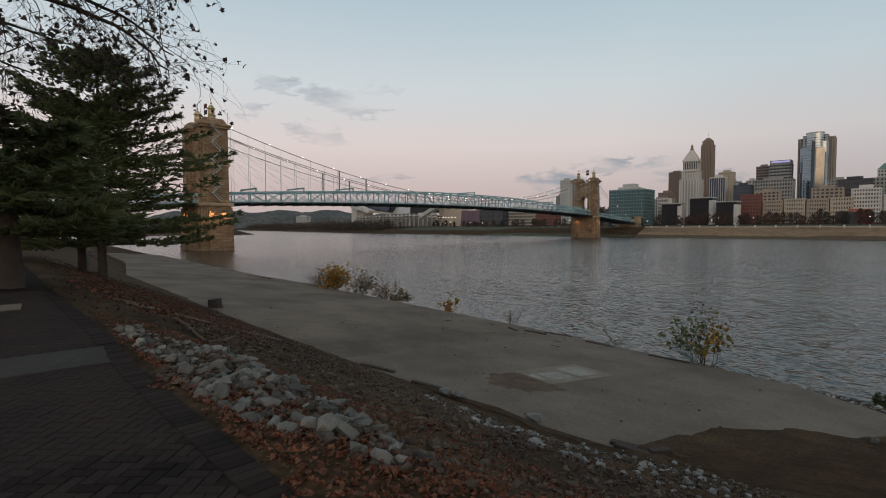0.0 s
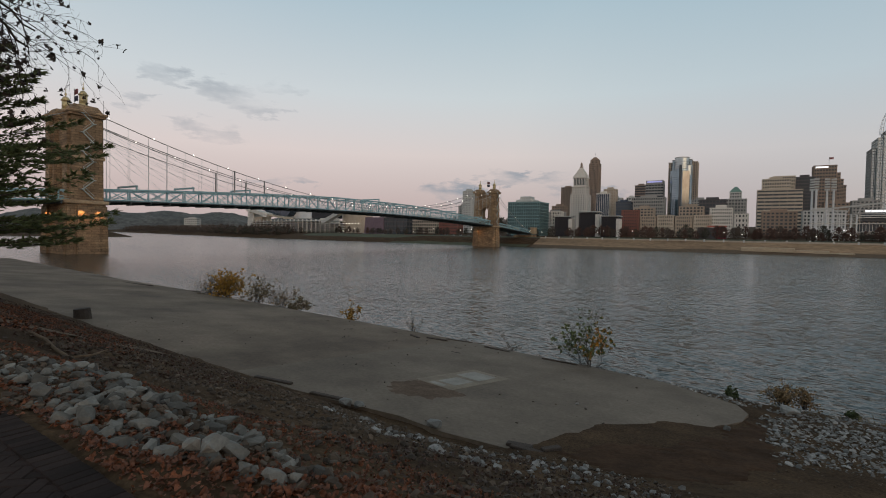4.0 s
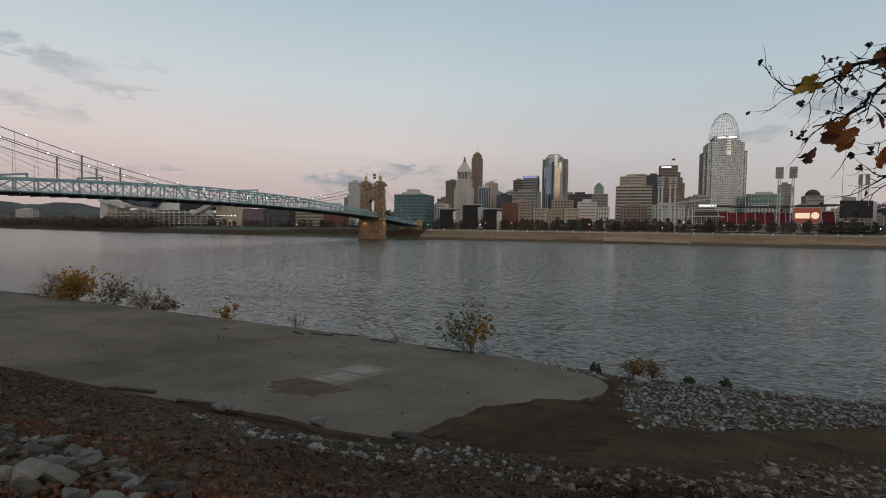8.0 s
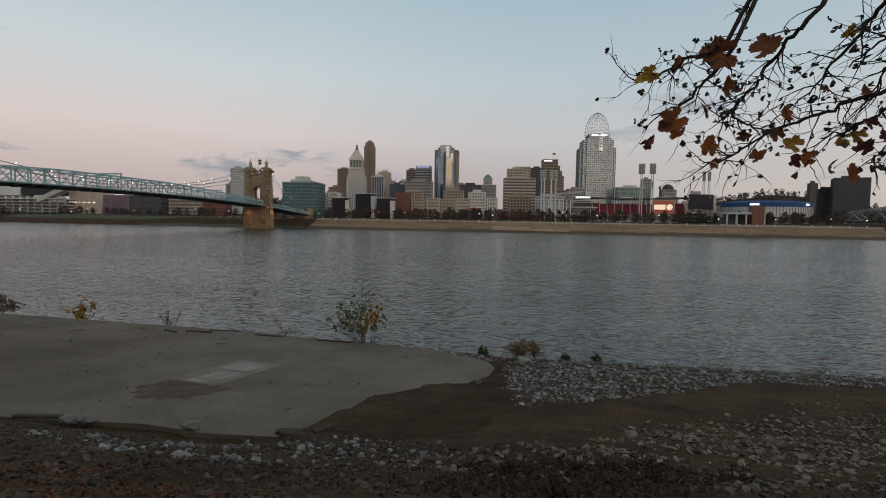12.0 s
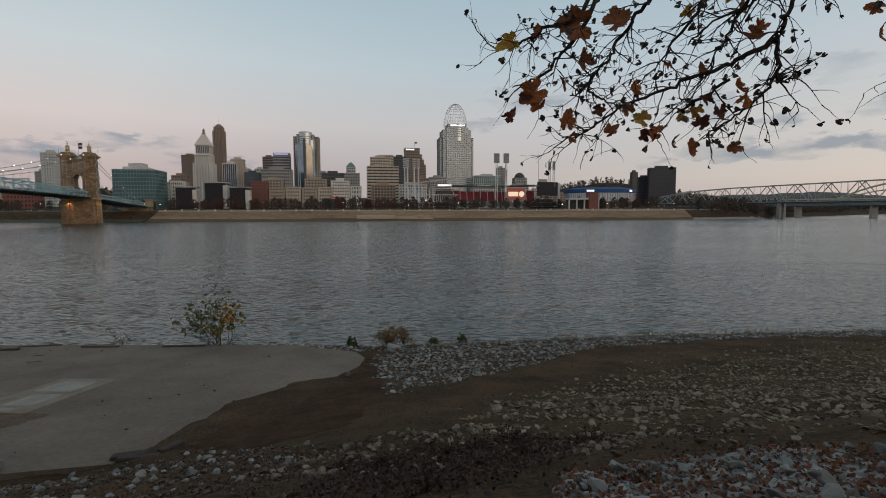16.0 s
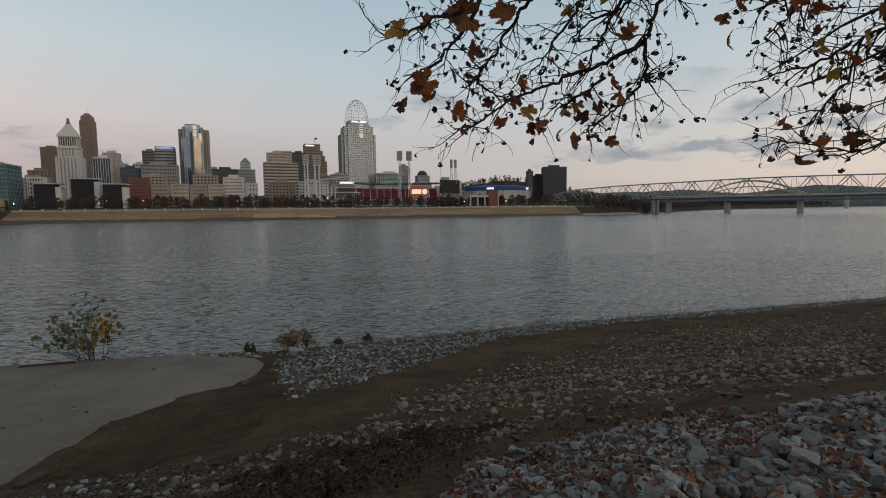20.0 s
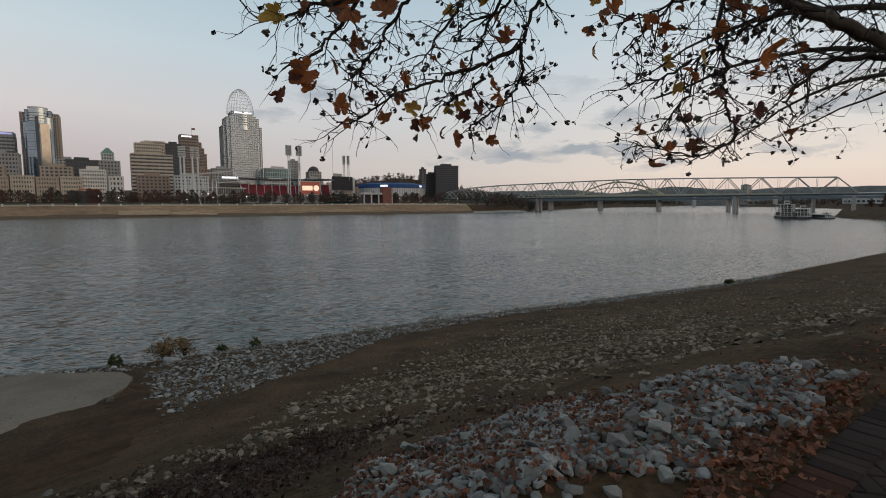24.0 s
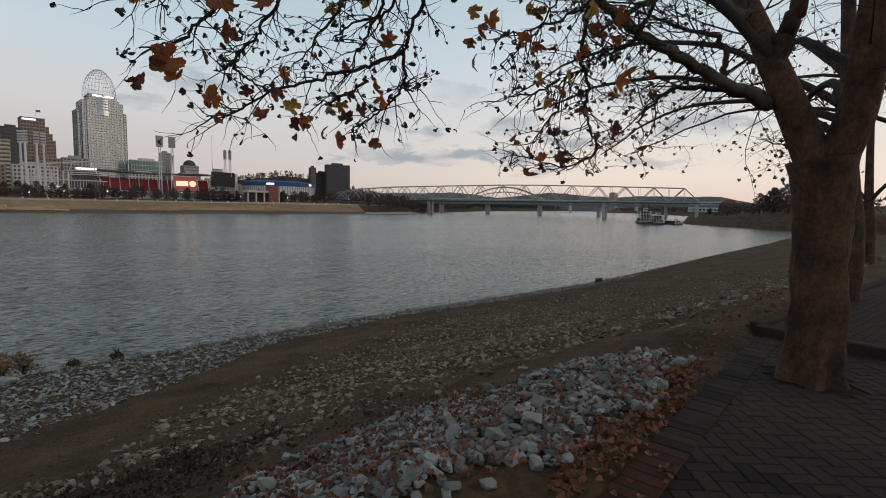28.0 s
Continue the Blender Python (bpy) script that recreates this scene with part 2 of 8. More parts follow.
mat("patch_border", (0.25, 0.205, 0.15), 0.9, (0.17, 0.135, 0.1), 0.7, 8, 0.2, 0.2)
mat("thin_mud", (0.15, 0.105, 0.075), 0.95, (0.095, 0.065, 0.046), 1.2, 9, 0.3, 0.2, spec=0.15)
mat("trodden_earth", (0.16, 0.115, 0.08), 0.95, (0.10, 0.07, 0.048), 0.8, 9, 0.3, 0.3, spec=0.15)
mat("pine_bark", (0.07, 0.052, 0.042), 0.95, None, 3, 25, 0.3, 0.8, dist=0.03)


def leaf(name, color, second, through=0.35):
    m = mat(name, color, 0.6, second, 6, 40, 0.2, 0.15, piece=-0.4)
    t = m.node_tree
    p = t.nodes["Principled BSDF"]
    tr = t.nodes.new("ShaderNodeBsdfTranslucent")
    mx = t.nodes.new("ShaderNodeMixShader")
    mx.inputs[0].default_value = through
    t.links.new(p.inputs["Base Color"].links[0].from_socket, tr.inputs[0])
    t.links.new(p.outputs[0], mx.inputs[1])
    t.links.new(tr.outputs[0], mx.inputs[2])
    t.links.new(mx.outputs[0], t.nodes["Material Output"].inputs[0])
    return m


leaf("leaf_brown", (0.26, 0.095, 0.035), (0.17, 0.06, 0.028), 0.4)
leaf("leaf_yellow", (0.42, 0.26, 0.05), (0.3, 0.15, 0.03), 0.45)
leaf("leaf_rust", (0.40, 0.14, 0.04), (0.24, 0.07, 0.025), 0.45)
leaf("leaf_maroon", (0.13, 0.04, 0.025), (0.07, 0.024, 0.018), 0.3)
leaf("leaf_dark", (0.05, 0.034, 0.024), (0.03, 0.023, 0.019), 0.25)
leaf("brush", (0.075, 0.033, 0.018), (0.04, 0.02, 0.013), 0.2)
leaf("needles", (0.10, 0.13, 0.05), (0.12, 0.125, 0.055), 0.4)
leaf("straw_bright", (0.32, 0.22, 0.11), (0.22, 0.14, 0.07))
leaf("sapling_green", (0.13, 0.15, 0.05), (0.09, 0.11, 0.04), 0.4)
leaf("leaf_orange", (0.5, 0.24, 0.04), (0.34, 0.15, 0.03), 0.45)
leaf("weed_green", (0.08, 0.1, 0.04), (0.06, 0.075, 0.03))
leaf("weed_straw", (0.22, 0.17, 0.09), (0.15, 0.11, 0.065))
leaf("litter", (0.2, 0.066, 0.027), (0.10, 0.04, 0.021), 0.15)
leaf("old_litter", (0.07, 0.03, 0.017), (0.036, 0.018, 0.012), 0.1)
leaf("maple_red", (0.13, 0.03, 0.022), (0.08, 0.022, 0.018), 0.3)


def water_mat():
    """River water: ripples of three sizes tilt the surface, in drifting lanes of more and less wind."""
    m = bpy.data.materials.new("river_water")
    m.use_nodes = True
    t = m.node_tree
    p = t.nodes["Principled BSDF"]
    p.inputs["Base Color"].default_value = (0.026, 0.036, 0.034, 1)
    p.inputs["Specular IOR Level"].default_value = 0.5
    p.inputs["Roughness"].default_value, p.inputs["IOR"].default_value = 0.16, 1.34
    pos = t.nodes.new("ShaderNodeNewGeometry").outputs["Position"]
    mp = t.nodes.new("ShaderNodeMapping")
    mp.inputs["Rotation"].default_value = (0, 0, radians(12))
    mp.inputs["Scale"].default_value = (0.38, 1.5, 1)
    t.links.new(pos, mp.inputs[0])

    def vec(op, a, b):
        n = t.nodes.new("ShaderNodeVectorMath")
        n.operation = op
        for k, v in enumerate((a, b)):
            if v is None:
                continue
            if isinstance(v, tuple):
                n.inputs[k].default_value = v
            else:
                t.links.new(v, n.inputs[k])
        return n.outputs[0]

    total = None
    for s, d, k in ((3.4, 2.5, 1.45), (0.9, 2.0, 0.45), (0.12, 1.0, 0.05)):
        n = t.nodes.new("ShaderNodeTexNoise")
        n.inputs["Scale"].default_value, n.inputs["Detail"].default_value = s, d
        t.links.new(mp.outputs[0], n.inputs["Vector"])
        q = vec("MULTIPLY", vec("SUBTRACT", n.outputs["Color"], (0.5, 0.5, 0.5)), (k * 0.6, k, 0.0))
        total = q if total is None else vec("ADD", total, q)
    lane = t.nodes.new("ShaderNodeTexNoise")
    lane.inputs["Scale"].default_value, lane.inputs["Detail"].default_value = 0.016, 4
    t.links.new(mp.outputs[0], lane.inputs["Vector"])
    calm = t.nodes.new("ShaderNodeMapRange")
    for k, v in enumerate((0.35, 0.65, 0.65, 1.25)):
        calm.inputs[k + 1].default_value = v
    t.links.new(lane.outputs["Fac"], calm.inputs[0])
    sc = t.nodes.new("ShaderNodeVectorMath")
    sc.operation = "SCALE"
    t.links.new(total, sc.inputs[0])
    t.links.new(calm.outputs[0], sc.inputs["Scale"])
    up = vec("NORMALIZE", vec("ADD", sc.outputs[0], (0.0, 0.0, 1.0)), None)
    t.links.new(up, p.inputs["Normal"])
    MATS["river_water"] = m


water_mat()
glow("lamp_white", (1.0, 0.93, 0.8), 3.0)
glow("sign_white", (0.9, 0.9, 0.92), 0.9)

# ---- mesh helpers ----


def empty(name, at=(0, 0, 0), rz=0.0, **tags):
    ob = new(name)
    ob.matrix_basis = pose(*at, 0, 0, rz)
    return tagged(ob, **tags)


def part(name, bm, material, parent=None, label="", smooth=False):
    """Links a bmesh, or a ready mesh, as one object under a thing or a part."""
    if isinstance(bm, bmesh.types.BMesh):
        me = bpy.data.meshes.new(name)
        bm.to_mesh(me)
        bm.free()
    else:
        me = bm
    if material and not me.materials:
        me.materials.append(MATS[material])
    if smooth:
        me.polygons.foreach_set("use_smooth", [True] * len(me.polygons))
    ob = new(name, me)
    ob.parent = parent
    if label:
        ob["label"] = label
    return ob


def box(bm, x0, x1, y0, y1, z0, z1, bevel=0.0):
    r = bmesh.ops.create_cube(bm, size=1, matrix=Matrix.Translation(((x0 + x1) / 2, (y0 + y1) / 2, (z0 + z1) / 2)) @ Matrix.Diagonal((x1 - x0, y1 - y0, z1 - z0, 1)))
    if bevel:
        es = {e for v in r["verts"] for e in v.link_edges}
        bmesh.ops.bevel(bm, geom=list(es), offset=bevel, segments=1, affect="EDGES")
    return bm


def boxes(*dims, bevel=0.0):
    bm = bmesh.new()
    for d in dims:
        box(bm, *d, bevel=bevel)
    return bm


def bar(bm, a, b, r, sides=6, r2=None):
    """A straight rod from a to b."""
    a, b = Vector(a), Vector(b)
    d = b - a
    m = Matrix.Translation((a + b) / 2) @ d.to_track_quat("Z", "Y").to_matrix().to_4x4()
    bmesh.ops.create_cone(bm, cap_ends=True, segments=sides, radius1=r, radius2=r if r2 is None else r2, depth=d.length, matrix=m)
    return bm


def beam(bm, a, b, w, h):
    """A square-edged bar from a to b."""
    a, b = Vector(a), Vector(b)
    d = b - a
    m = Matrix.Translation((a + b) / 2) @ d.to_track_quat("Z", "Y").to_matrix().to_4x4() @ Matrix.Diagonal((w, h, d.length, 1))
    bmesh.ops.create_cube(bm, size=1, matrix=m)
    return bm


def tube(points, radii, sides=6):
    """Vertices and faces of a tube along points."""
    vs, fs = [], []
    n = len(points)
    for k, p in enumerate(points):
        p = Vector(p)
        d = (Vector(points[min(k + 1, n - 1)]) - Vector(points[max(k - 1, 0)])).normalized()
        a = d.orthogonal().normalized() if k == 0 else (a - d * a.dot(d)).normalized()
        c = d.cross(a)
        for s in range(sides):
            w = 2 * math.pi * s / sides
            vs.append(p + (a * math.cos(w) + c * math.sin(w)) * radii[k])
        if k:
            o = (k - 1) * sides
            for s in range(sides):
                fs.append((o + s, o + (s + 1) % sides, o + sides + (s + 1) % sides, o + sides + s))
    fs.append(tuple(range((n - 1) * sides, n * sides)))
    return vs, fs


def mesh_of(name, vs, fs):
    me = bpy.data.meshes.new(name)
    me.from_pydata([tuple(v) for v in vs], [], fs)
    me.update()
    return me


class Heap:
    """Gathers many small pieces into one mesh."""

    def __init__(self):
        self.v, self.f = [], []

    def add(self, vs, fs):
        o = len(self.v)
        self.v.extend(tuple(p) for p in vs)
        self.f.extend(tuple(i + o for i in q) for q in fs)

    def mesh(self, name):
        return mesh_of(name, self.v, self.f)


# ---- the lie of the land: x along the shore, y out over the river, z above the water ----
EDGE_X = [-400, -40, -15.3, -9.6, -6.6, -2.7, 0.0, 2.5, 4.0, 6.5, 12, 40, 400]
EDGE_Y = [-12, -1.5, 0.27, 0.74, 0.87, 1.21, 1.68, 2.18, 2.47, 2.91, 3.2, 4.0, 12]
SHORE_X = [-3000, -400, -141, -90, -57, -24, -3, 16, 50, 73, 105, 164, 201, 240, 262]
SHORE_Y = [-300, 25, 29, 30.0, 32.3, 33.2, 32.8, 34.9, 36.0, 39.5, 45, 54, 61, 60, 40]
FAR_X = [-3000, -1891, -985, -614, -386, -221, -46, 124, 234, 330, 420, 842, 1784, 3000]
FAR_Y = [760, 579, 454, 415, 412, 420, 434, 448, 455, 480, 580, 901, 1450, 2100]
# the land beyond the side river's mouth
POINT_X = [262, 285, 300, 345, 480, 900, 1700, 3000]
POINT_Y = [-900, 60, 110, 165, 225, 420, 1120, 1700]


def ground_z(x, y):
    """Height of the land, as arrays."""
    edge, shore = np.interp(x, EDGE_X, EDGE_Y), np.interp(x, SHORE_X, SHORE_Y)
    far, point = np.interp(x, FAR_X, FAR_Y), np.interp(x, POINT_X, POINT_Y)
    u = np.clip((y - edge) / (shore - edge), 0, 1.6)
    # above the landing: a steep bank, then the gentle slab; downstream a long even slope
    slab = np.interp(u, [0, 0.03, 0.385, 0.97, 1.0, 1.15, 1.6], [7.5, 7.35, 2.02, 0.42, 0.0, -1.0, -3])
    even = np.interp(u, [0, 0.03, 0.11, 0.22, 0.45, 0.7, 1.0, 1.2, 1.6], [7.5, 7.4, 6.35, 4.9, 2.75, 1.35, 0.0, -1.0, -3])
    k = np.clip((x + 9.5) / 9.0, 0, 1)
    near = slab * (1 - k) + even * k
    back = 7.42 + np.clip((edge - y - 9) * 0.12, 0, 4)
    near = np.where(y < edge, np.where(x < 250, back, 7.4), near)
    d = y - far
    bank = np.interp(d, [-25, 0, 5, 22, 60, 160, 600, 1500, 3000], [-3, 0, 1.0, 8.6, 9.5, 13, 30, 60, 60])
    bank = np.where((x > 380) | (x < -420), np.interp(d, [-25, 0, 12, 60, 400, 1200, 3000], [-3, 0, 5, 9, 22, 75, 95]), bank)
    bank = bank + 42 * np.exp(-((x - 430) / 190) ** 2 - ((y - 1120) / 150) ** 2)
    pd = np.minimum(point - y, (x - 262) * 1.5)
    pt = np.interp(pd, [-20, 0, 15, 60, 400, 1500], [-3, 0, 5, 9, 14, 60])
    z = np.where(y > (shore + far) / 2, bank, near)
    return np.where((x > 255) & (y < (point + far) / 2), pt, z)


def spaced(stops):
    out = [stops[0][0]]
    for (a, _), (b, s) in zip(stops, stops[1:]):
        n = max(1, round((b - a) / s))
        out += [a + (b - a) * (k + 1) / n for k in range(n)]
    return np.array(out)


gx = spaced([(-3500, 0), (-1200, 230), (-300, 45), (-80, 6), (-24, 1.4), (12, 0.22), (40, 1.2), (160, 6), (460, 12), (1200, 60), (3500, 230)])
gy = spaced([(-1500, 0), (-100, 140), (-10, 6), (0, 0.6), (14, 0.2), (36, 0.4), (80, 4), (380, 30), (520, 6), (900, 40), (3500, 200)])
GX, GY = np.meshgrid(gx, gy, indexing="ij")
GZ = ground_z(GX, GY)


def lumps(x, y):
    """Small unevenness of the near bank."""
    if abs(x) > 60 or y > 33 or y < np.interp(x, EDGE_X, EDGE_Y) + 0.25:
        return 0.0
    k = 1.0
    if x < -4 and y > 14:
        k = 0.25
    return k * (noise.noise((x * 0.7, y * 0.7, 0)) * 0.10 + noise.noise((x * 2.3, y * 2.3, 4)) * 0.05)


GZ = GZ + np.vectorize(lumps)(GX, GY)
ny = len(gy)
faces = [(i * ny + j, (i + 1) * ny + j, (i + 1) * ny + j + 1, i * ny + j + 1) for i in range(len(gx) - 1) for j in range(ny - 1)]
ground = part("ground", mesh_of("ground", np.stack([GX, GY, GZ], -1).reshape(-1, 3), faces), "soil", smooth=True)
tagged(ground, "brown earth riverbank sloping to the water, hills beyond", "ground", kind="structure")


def land(x, y):
    return float(ground_z(np.array([x]), np.array([y]))[0]) + lumps(x, y)


water = part("water", mesh_of("water", [(-3500, -400, 0), (3500, -400, 0), (3500, 2600, 0), (-3500, 2600, 0)], [(0, 1, 2, 3)]), "river_water")
tagged(water, "wide grey river with small wind ripples", "river", kind="structure")

# ---- concrete boat landing ----
SLAB = [(-170, 13), (-120, 13), (-78, 8.5), (-47, 9.5), (-31.6, 11.3), (-22.5, 12.2), (-18.8, 12.5), (-16.4, 12.9), (-13.2, 13.6), (-11, 13.5), (-8.4, 14.0), (-7.2, 14.9), (-6.3, 15.2), (-6.9, 16.8), (-6.0, 17.0), (-5.5, 18.0), (-4.5, 17.8),
        (-4.2, 20.2), (-3.5, 22.0), (-3.9, 23.5), (-3.3, 25.5), (-3.3, 27.3), (-4.0, 28.9), (-8.0, 31.2), (-12.8, 31.6), (-18, 31.9), (-24, 32.4), (-40, 32.0), (-57, 31.4), (-75, 30.8), (-90, 29.2), (-141, 27.8), (-170, 27)]


def slab_z(y):
    return 2.1 + 0.087 * (13.5 - y) + 0.03


def slab_mesh():
    bm = bmesh.new()
    top = [bm.verts.new((x, y, slab_z(y))) for x, y in SLAB]
    f = bm.faces.new(top)
    if f.normal.z < 0 or f.calc_center_median() is None:
        f.normal_flip()
    ext = bmesh.ops.extrude_face_region(bm, geom=[f])
    for v in (g for g in ext["geom"] if isinstance(g, bmesh.types.BMVert)):
        v.co.z -= 0.45
    bmesh.ops.triangulate(bm, faces=[q for q in bm.faces if len(q.verts) > 4])
    bmesh.ops.recalc_face_normals(bm, faces=bm.faces[:])
    return bm


landing = part("concrete_landing", slab_mesh(), "concrete")
tagged(landing, "weathered grey concrete boat landing sloping into the river", "boat landing", kind="structure")

# ---- the stone-towered suspension bridge ----
BX, BY, SPAN, TURN_B = -221.0, 53.0, 329.6, 6.87
bridge = empty("suspension_bridge", (BX, BY, 0), TURN_B, label="teal steel suspension bridge with two brown sandstone towers and gilded domes", category="bridge")


def course_mat():
    """Coursed sandstone blocks, about a metre high."""
    m = MATS["sandstone"]
    t = m.node_tree
    p = t.nodes["Principled BSDF"]
    pos = t.nodes.new("ShaderNodeNewGeometry").outputs["Position"]
    sp, cb = t.nodes.new("ShaderNodeSeparateXYZ"), t.nodes.new("ShaderNodeCombineXYZ")
    t.links.new(pos, sp.inputs[0])
    add = t.nodes.new("ShaderNodeMath")
    t.links.new(sp.outputs[0], add.inputs[0])
    t.links.new(sp.outputs[1], add.inputs[1])
    t.links.new(add.outputs[0], cb.inputs[0])
    t.links.new(sp.outputs[2], cb.inputs[1])
    br = t.nodes.new("ShaderNodeTexBrick")
    br.inputs["Scale"].default_value, br.inputs["Mortar Size"].default_value = 1.0, 0.05
    br.inputs["Brick Width"].default_value, br.inputs["Row Height"].default_value = 2.2, 0.9
    br.inputs["Color1"].default_value, br.inputs["Color2"].default_value, br.inputs["Mortar"].default_value = (1.15, 1.1, 1.05, 1), (0.72, 0.7, 0.68, 1), (0.4, 0.38, 0.36, 1)
    t.links.new(cb.outputs[0], br.inputs["Vector"])
    mul = t.nodes.new("ShaderNodeMix")
    mul.data_type, mul.blend_type = "RGBA", "MULTIPLY"
    mul.inputs[0].default_value = 1.0
    t.links.new(p.inputs["Base Color"].links[0].from_socket, mul.inputs[6])
    t.links.new(br.outputs["Color"], mul.inputs[7])
    t.links.new(mul.outputs[2], p.inputs["Base Color"])


course_mat()


def frustum(bm, x0, x1, y0, y1, z0, z1, inset):
    vs = [bm.verts.new((x, y, z0)) for x, y in ((x0, y0), (x1, y0), (x1, y1), (x0, y1))]
    ws = [bm.verts.new((x, y, z1)) for x, y in ((x0 + inset, y0 + inset), (x1 - inset, y0 + inset), (x1 - inset, y1 - inset), (x0 + inset, y1 - inset))]
    bm.faces.new(vs[::-1])
    bm.faces.new(ws)
    for k in range(4):
        bm.faces.new((vs[k], vs[(k + 1) % 4], ws[(k + 1) % 4], ws[k]))
    return bm


def arch_wall(bm, half, y0, y1, z0, z1, rise, n=12):
    """Wall between the shafts over a pointed-round arch."""
    pts = [(-half + 2 * half * k / n, z0 + rise * math.sin(math.pi * k / n) ** 0.7) for k in range(n + 1)]
    for (xa, za), (xb, zb) in zip(pts, pts[1:]):
        a = [bm.verts.new((x, y, z)) for y in (y0, y1) for x, z in ((xa, za), (xb, zb), (xb, z1), (xa, z1))]
        bm.faces.new(a[0:4])
        bm.faces.new(a[4:8][::-1])
        bm.faces.new((a[0], a[4], a[5], a[1]))
        bm.faces.new((a[3], a[2], a[6], a[7]))
    return bm


def bridge_tower(y, stair):
    t = empty("tower", (0, y, 0))
    t.parent = bridge
    t["label"] = "brown sandstone bridge tower"
    bm = frustum(bmesh.new(), -13, 13, -8.2, 8.2, -3, 12, 0.5)
    part("base", bm, "sandstone", t)
    part("plinth", frustum(bmesh.new(), -12.5, 12.5, -7.7, 7.7, 12, 17.6, 0.2), "sandstone", t)
    for x in (-13, 13):
        part("buttress", frustum(bmesh.new(), x - 1.2, x + 1.2, -4.5, 4.5, -3, 17.0, 0.3), "sandstone", t)
    for x in (-8.5, 8.5):
        part("buttress", frustum(bmesh.new(), x - 3.4, x + 3.4, -9.0, 9.0, -3, 17.0, 0.5), "sandstone", t)
    part("belt_course", boxes((-13.2, 13.2, -8.6, 8.6, 17.6, 18.9), bevel=0.25), "sandstone_pale", t)
    for s in (-1, 1):
        bm = frustum(bmesh.new(), s * 8.6 - 4.2, s * 8.6 + 4.2, -6.4, 6.4, 18.9, 33.4, 0.25)
        frustum(bm, s * 8.6 - 3.8, s * 8.6 + 3.8, -6.0, 6.0, 34.6, 48.2, 0.25)
        for q in (-1, 1):
            frustum(bm, s * 8.6 - 2.2, s * 8.6 + 2.2, q * 6.5 - 0.7, q * 6.5 + 0.7, 18.9, 48.0, 0.1)
        part("shaft", bm, "sandstone", t)
        part("string_course", boxes((s * 8.6 - 4.5, s * 8.6 + 4.5, -6.9, 6.9, 33.3, 34.7), bevel=0.2), "sandstone_pale", t)
        c = part("cornice", boxes((s * 8.6 - 4.8, s * 8.6 + 4.8, -7.2, 7.2, 48.2, 49.0), (s * 8.6 - 5.3, s * 8.6 + 5.3, -7.7, 7.7, 49.0, 49.9), bevel=0.15), "sandstone", t)
        part("attic", frustum(bmesh.new(), s * 8.6 - 4.4, s * 8.6 + 4.4, -6.2, 6.2, 49.9, 52.2, 1.6), "sandstone", t)
        bm = bmesh.new()
        bar(bm, (s * 8.6, 0, 52.0), (s * 8.6, 0, 53.0), 2.0, 16, 1.7)
        bar(bm, (s * 8.6, 0, 53.0), (s * 8.6, 0, 56.0), 1.55, 16)
        bar(bm, (s * 8.6, 0, 56.0), (s * 8.6, 0, 56.4), 1.9, 16)
        bmesh.ops.create_uvsphere(bm, u_segments=16, v_segments=8, radius=1.5, matrix=Matrix.Translation((s * 8.6, 0, 56.4)) @ Matrix.Diagonal((1, 1, 0.85, 1)))
        dome = part("turret", bm, "gilt", t, "gilded domed turret", smooth=True)
        bm = bar(bmesh.new(), (s * 8.6, 0, 57.4), (s * 8.6, 0, 60.6), 0.14)
        bmesh.ops.create_uvsphere(bm, u_segments=10, v_segments=6, radius=0.5, matrix=Matrix.Translation((s * 8.6, 0, 58.4)))
        bar(bm, (s * 8.6 - 0.8, 0, 60.0), (s * 8.6 + 0.8, 0, 60.0), 0.1)
        part("finial", bm, "gilt", dome)
        for q in (-1, 1):
            part("mast", bar(bmesh.new(), (s * 12.4, q * 6.5, 49.9), (s * 12.4, q * 6.5, 55.0), 0.09), "dark_steel", t)
    bm = arch_wall(bmesh.new(), 4.9, -4.2, 4.2, 31.0, 46.0, 5.0)
    part("arch", bm, "sandstone", t)
    part("parapet", boxes((-4, 4, -4.8, 4.8, 46.0, 47.6), bevel=0.2), "sandstone", t)
    bm = bar(bmesh.new(), (0, 0, 47.6), (0, 0, 59.5), 0.16)
    pole = part("flagpole", bm, "pale_steel", t)
    for z, name, col in ((57.2, "flag", "flag_red"), (54.8, "flag", "flag_dark")):
        bm = bmesh.new()
        n = 6
        rows = [[bm.verts.new((0.15 + 3.0 * k / n, 0.25 * math.sin(k * 1.3), z + h)) for k in range(n + 1)] for h in (0, 1.9)]
        for k in range(n):
            bm.faces.new((rows[0][k], rows[0][k + 1], rows[1][k + 1], rows[1][k]))
        bmesh.ops.solidify(bm, geom=bm.faces[:], thickness=0.04)
        part(name, bm, col, pole)
    if stair:
        # zigzag service stair up the outer face
        for k in range(9):
            z, s = 19.4 + k * 3.3, 1 if k % 2 else -1
            bm = beam(bmesh.new(), (13.3, -2.2 * s, z), (13.3, 2.2 * s, z + 3.3), 0.5, 0.35)
            flight = part("stair_flight", bm, "pale_steel", t)
            part("handrail", beam(bmesh.new(), (13.9, -2.2 * s, z + 1.1), (13.9, 2.2 * s, z + 4.4), 0.12, 0.12), "pale_steel", flight)
            part("landing", boxes((12.4, 14.0, 2.2 * s - 0.8, 2.2 * s + 0.8, z + 3.2, z + 3.4)), "pale_steel", t)
    t.scale = (0.86, 0.80, 1.02)
    return t


mat("flag_red", (0.3, 0.12, 0.12), 0.9)
mat("flag_dark", (0.09, 0.09, 0.13), 0.9)
bridge_tower(0, True)
bridge_tower(SPAN, True)


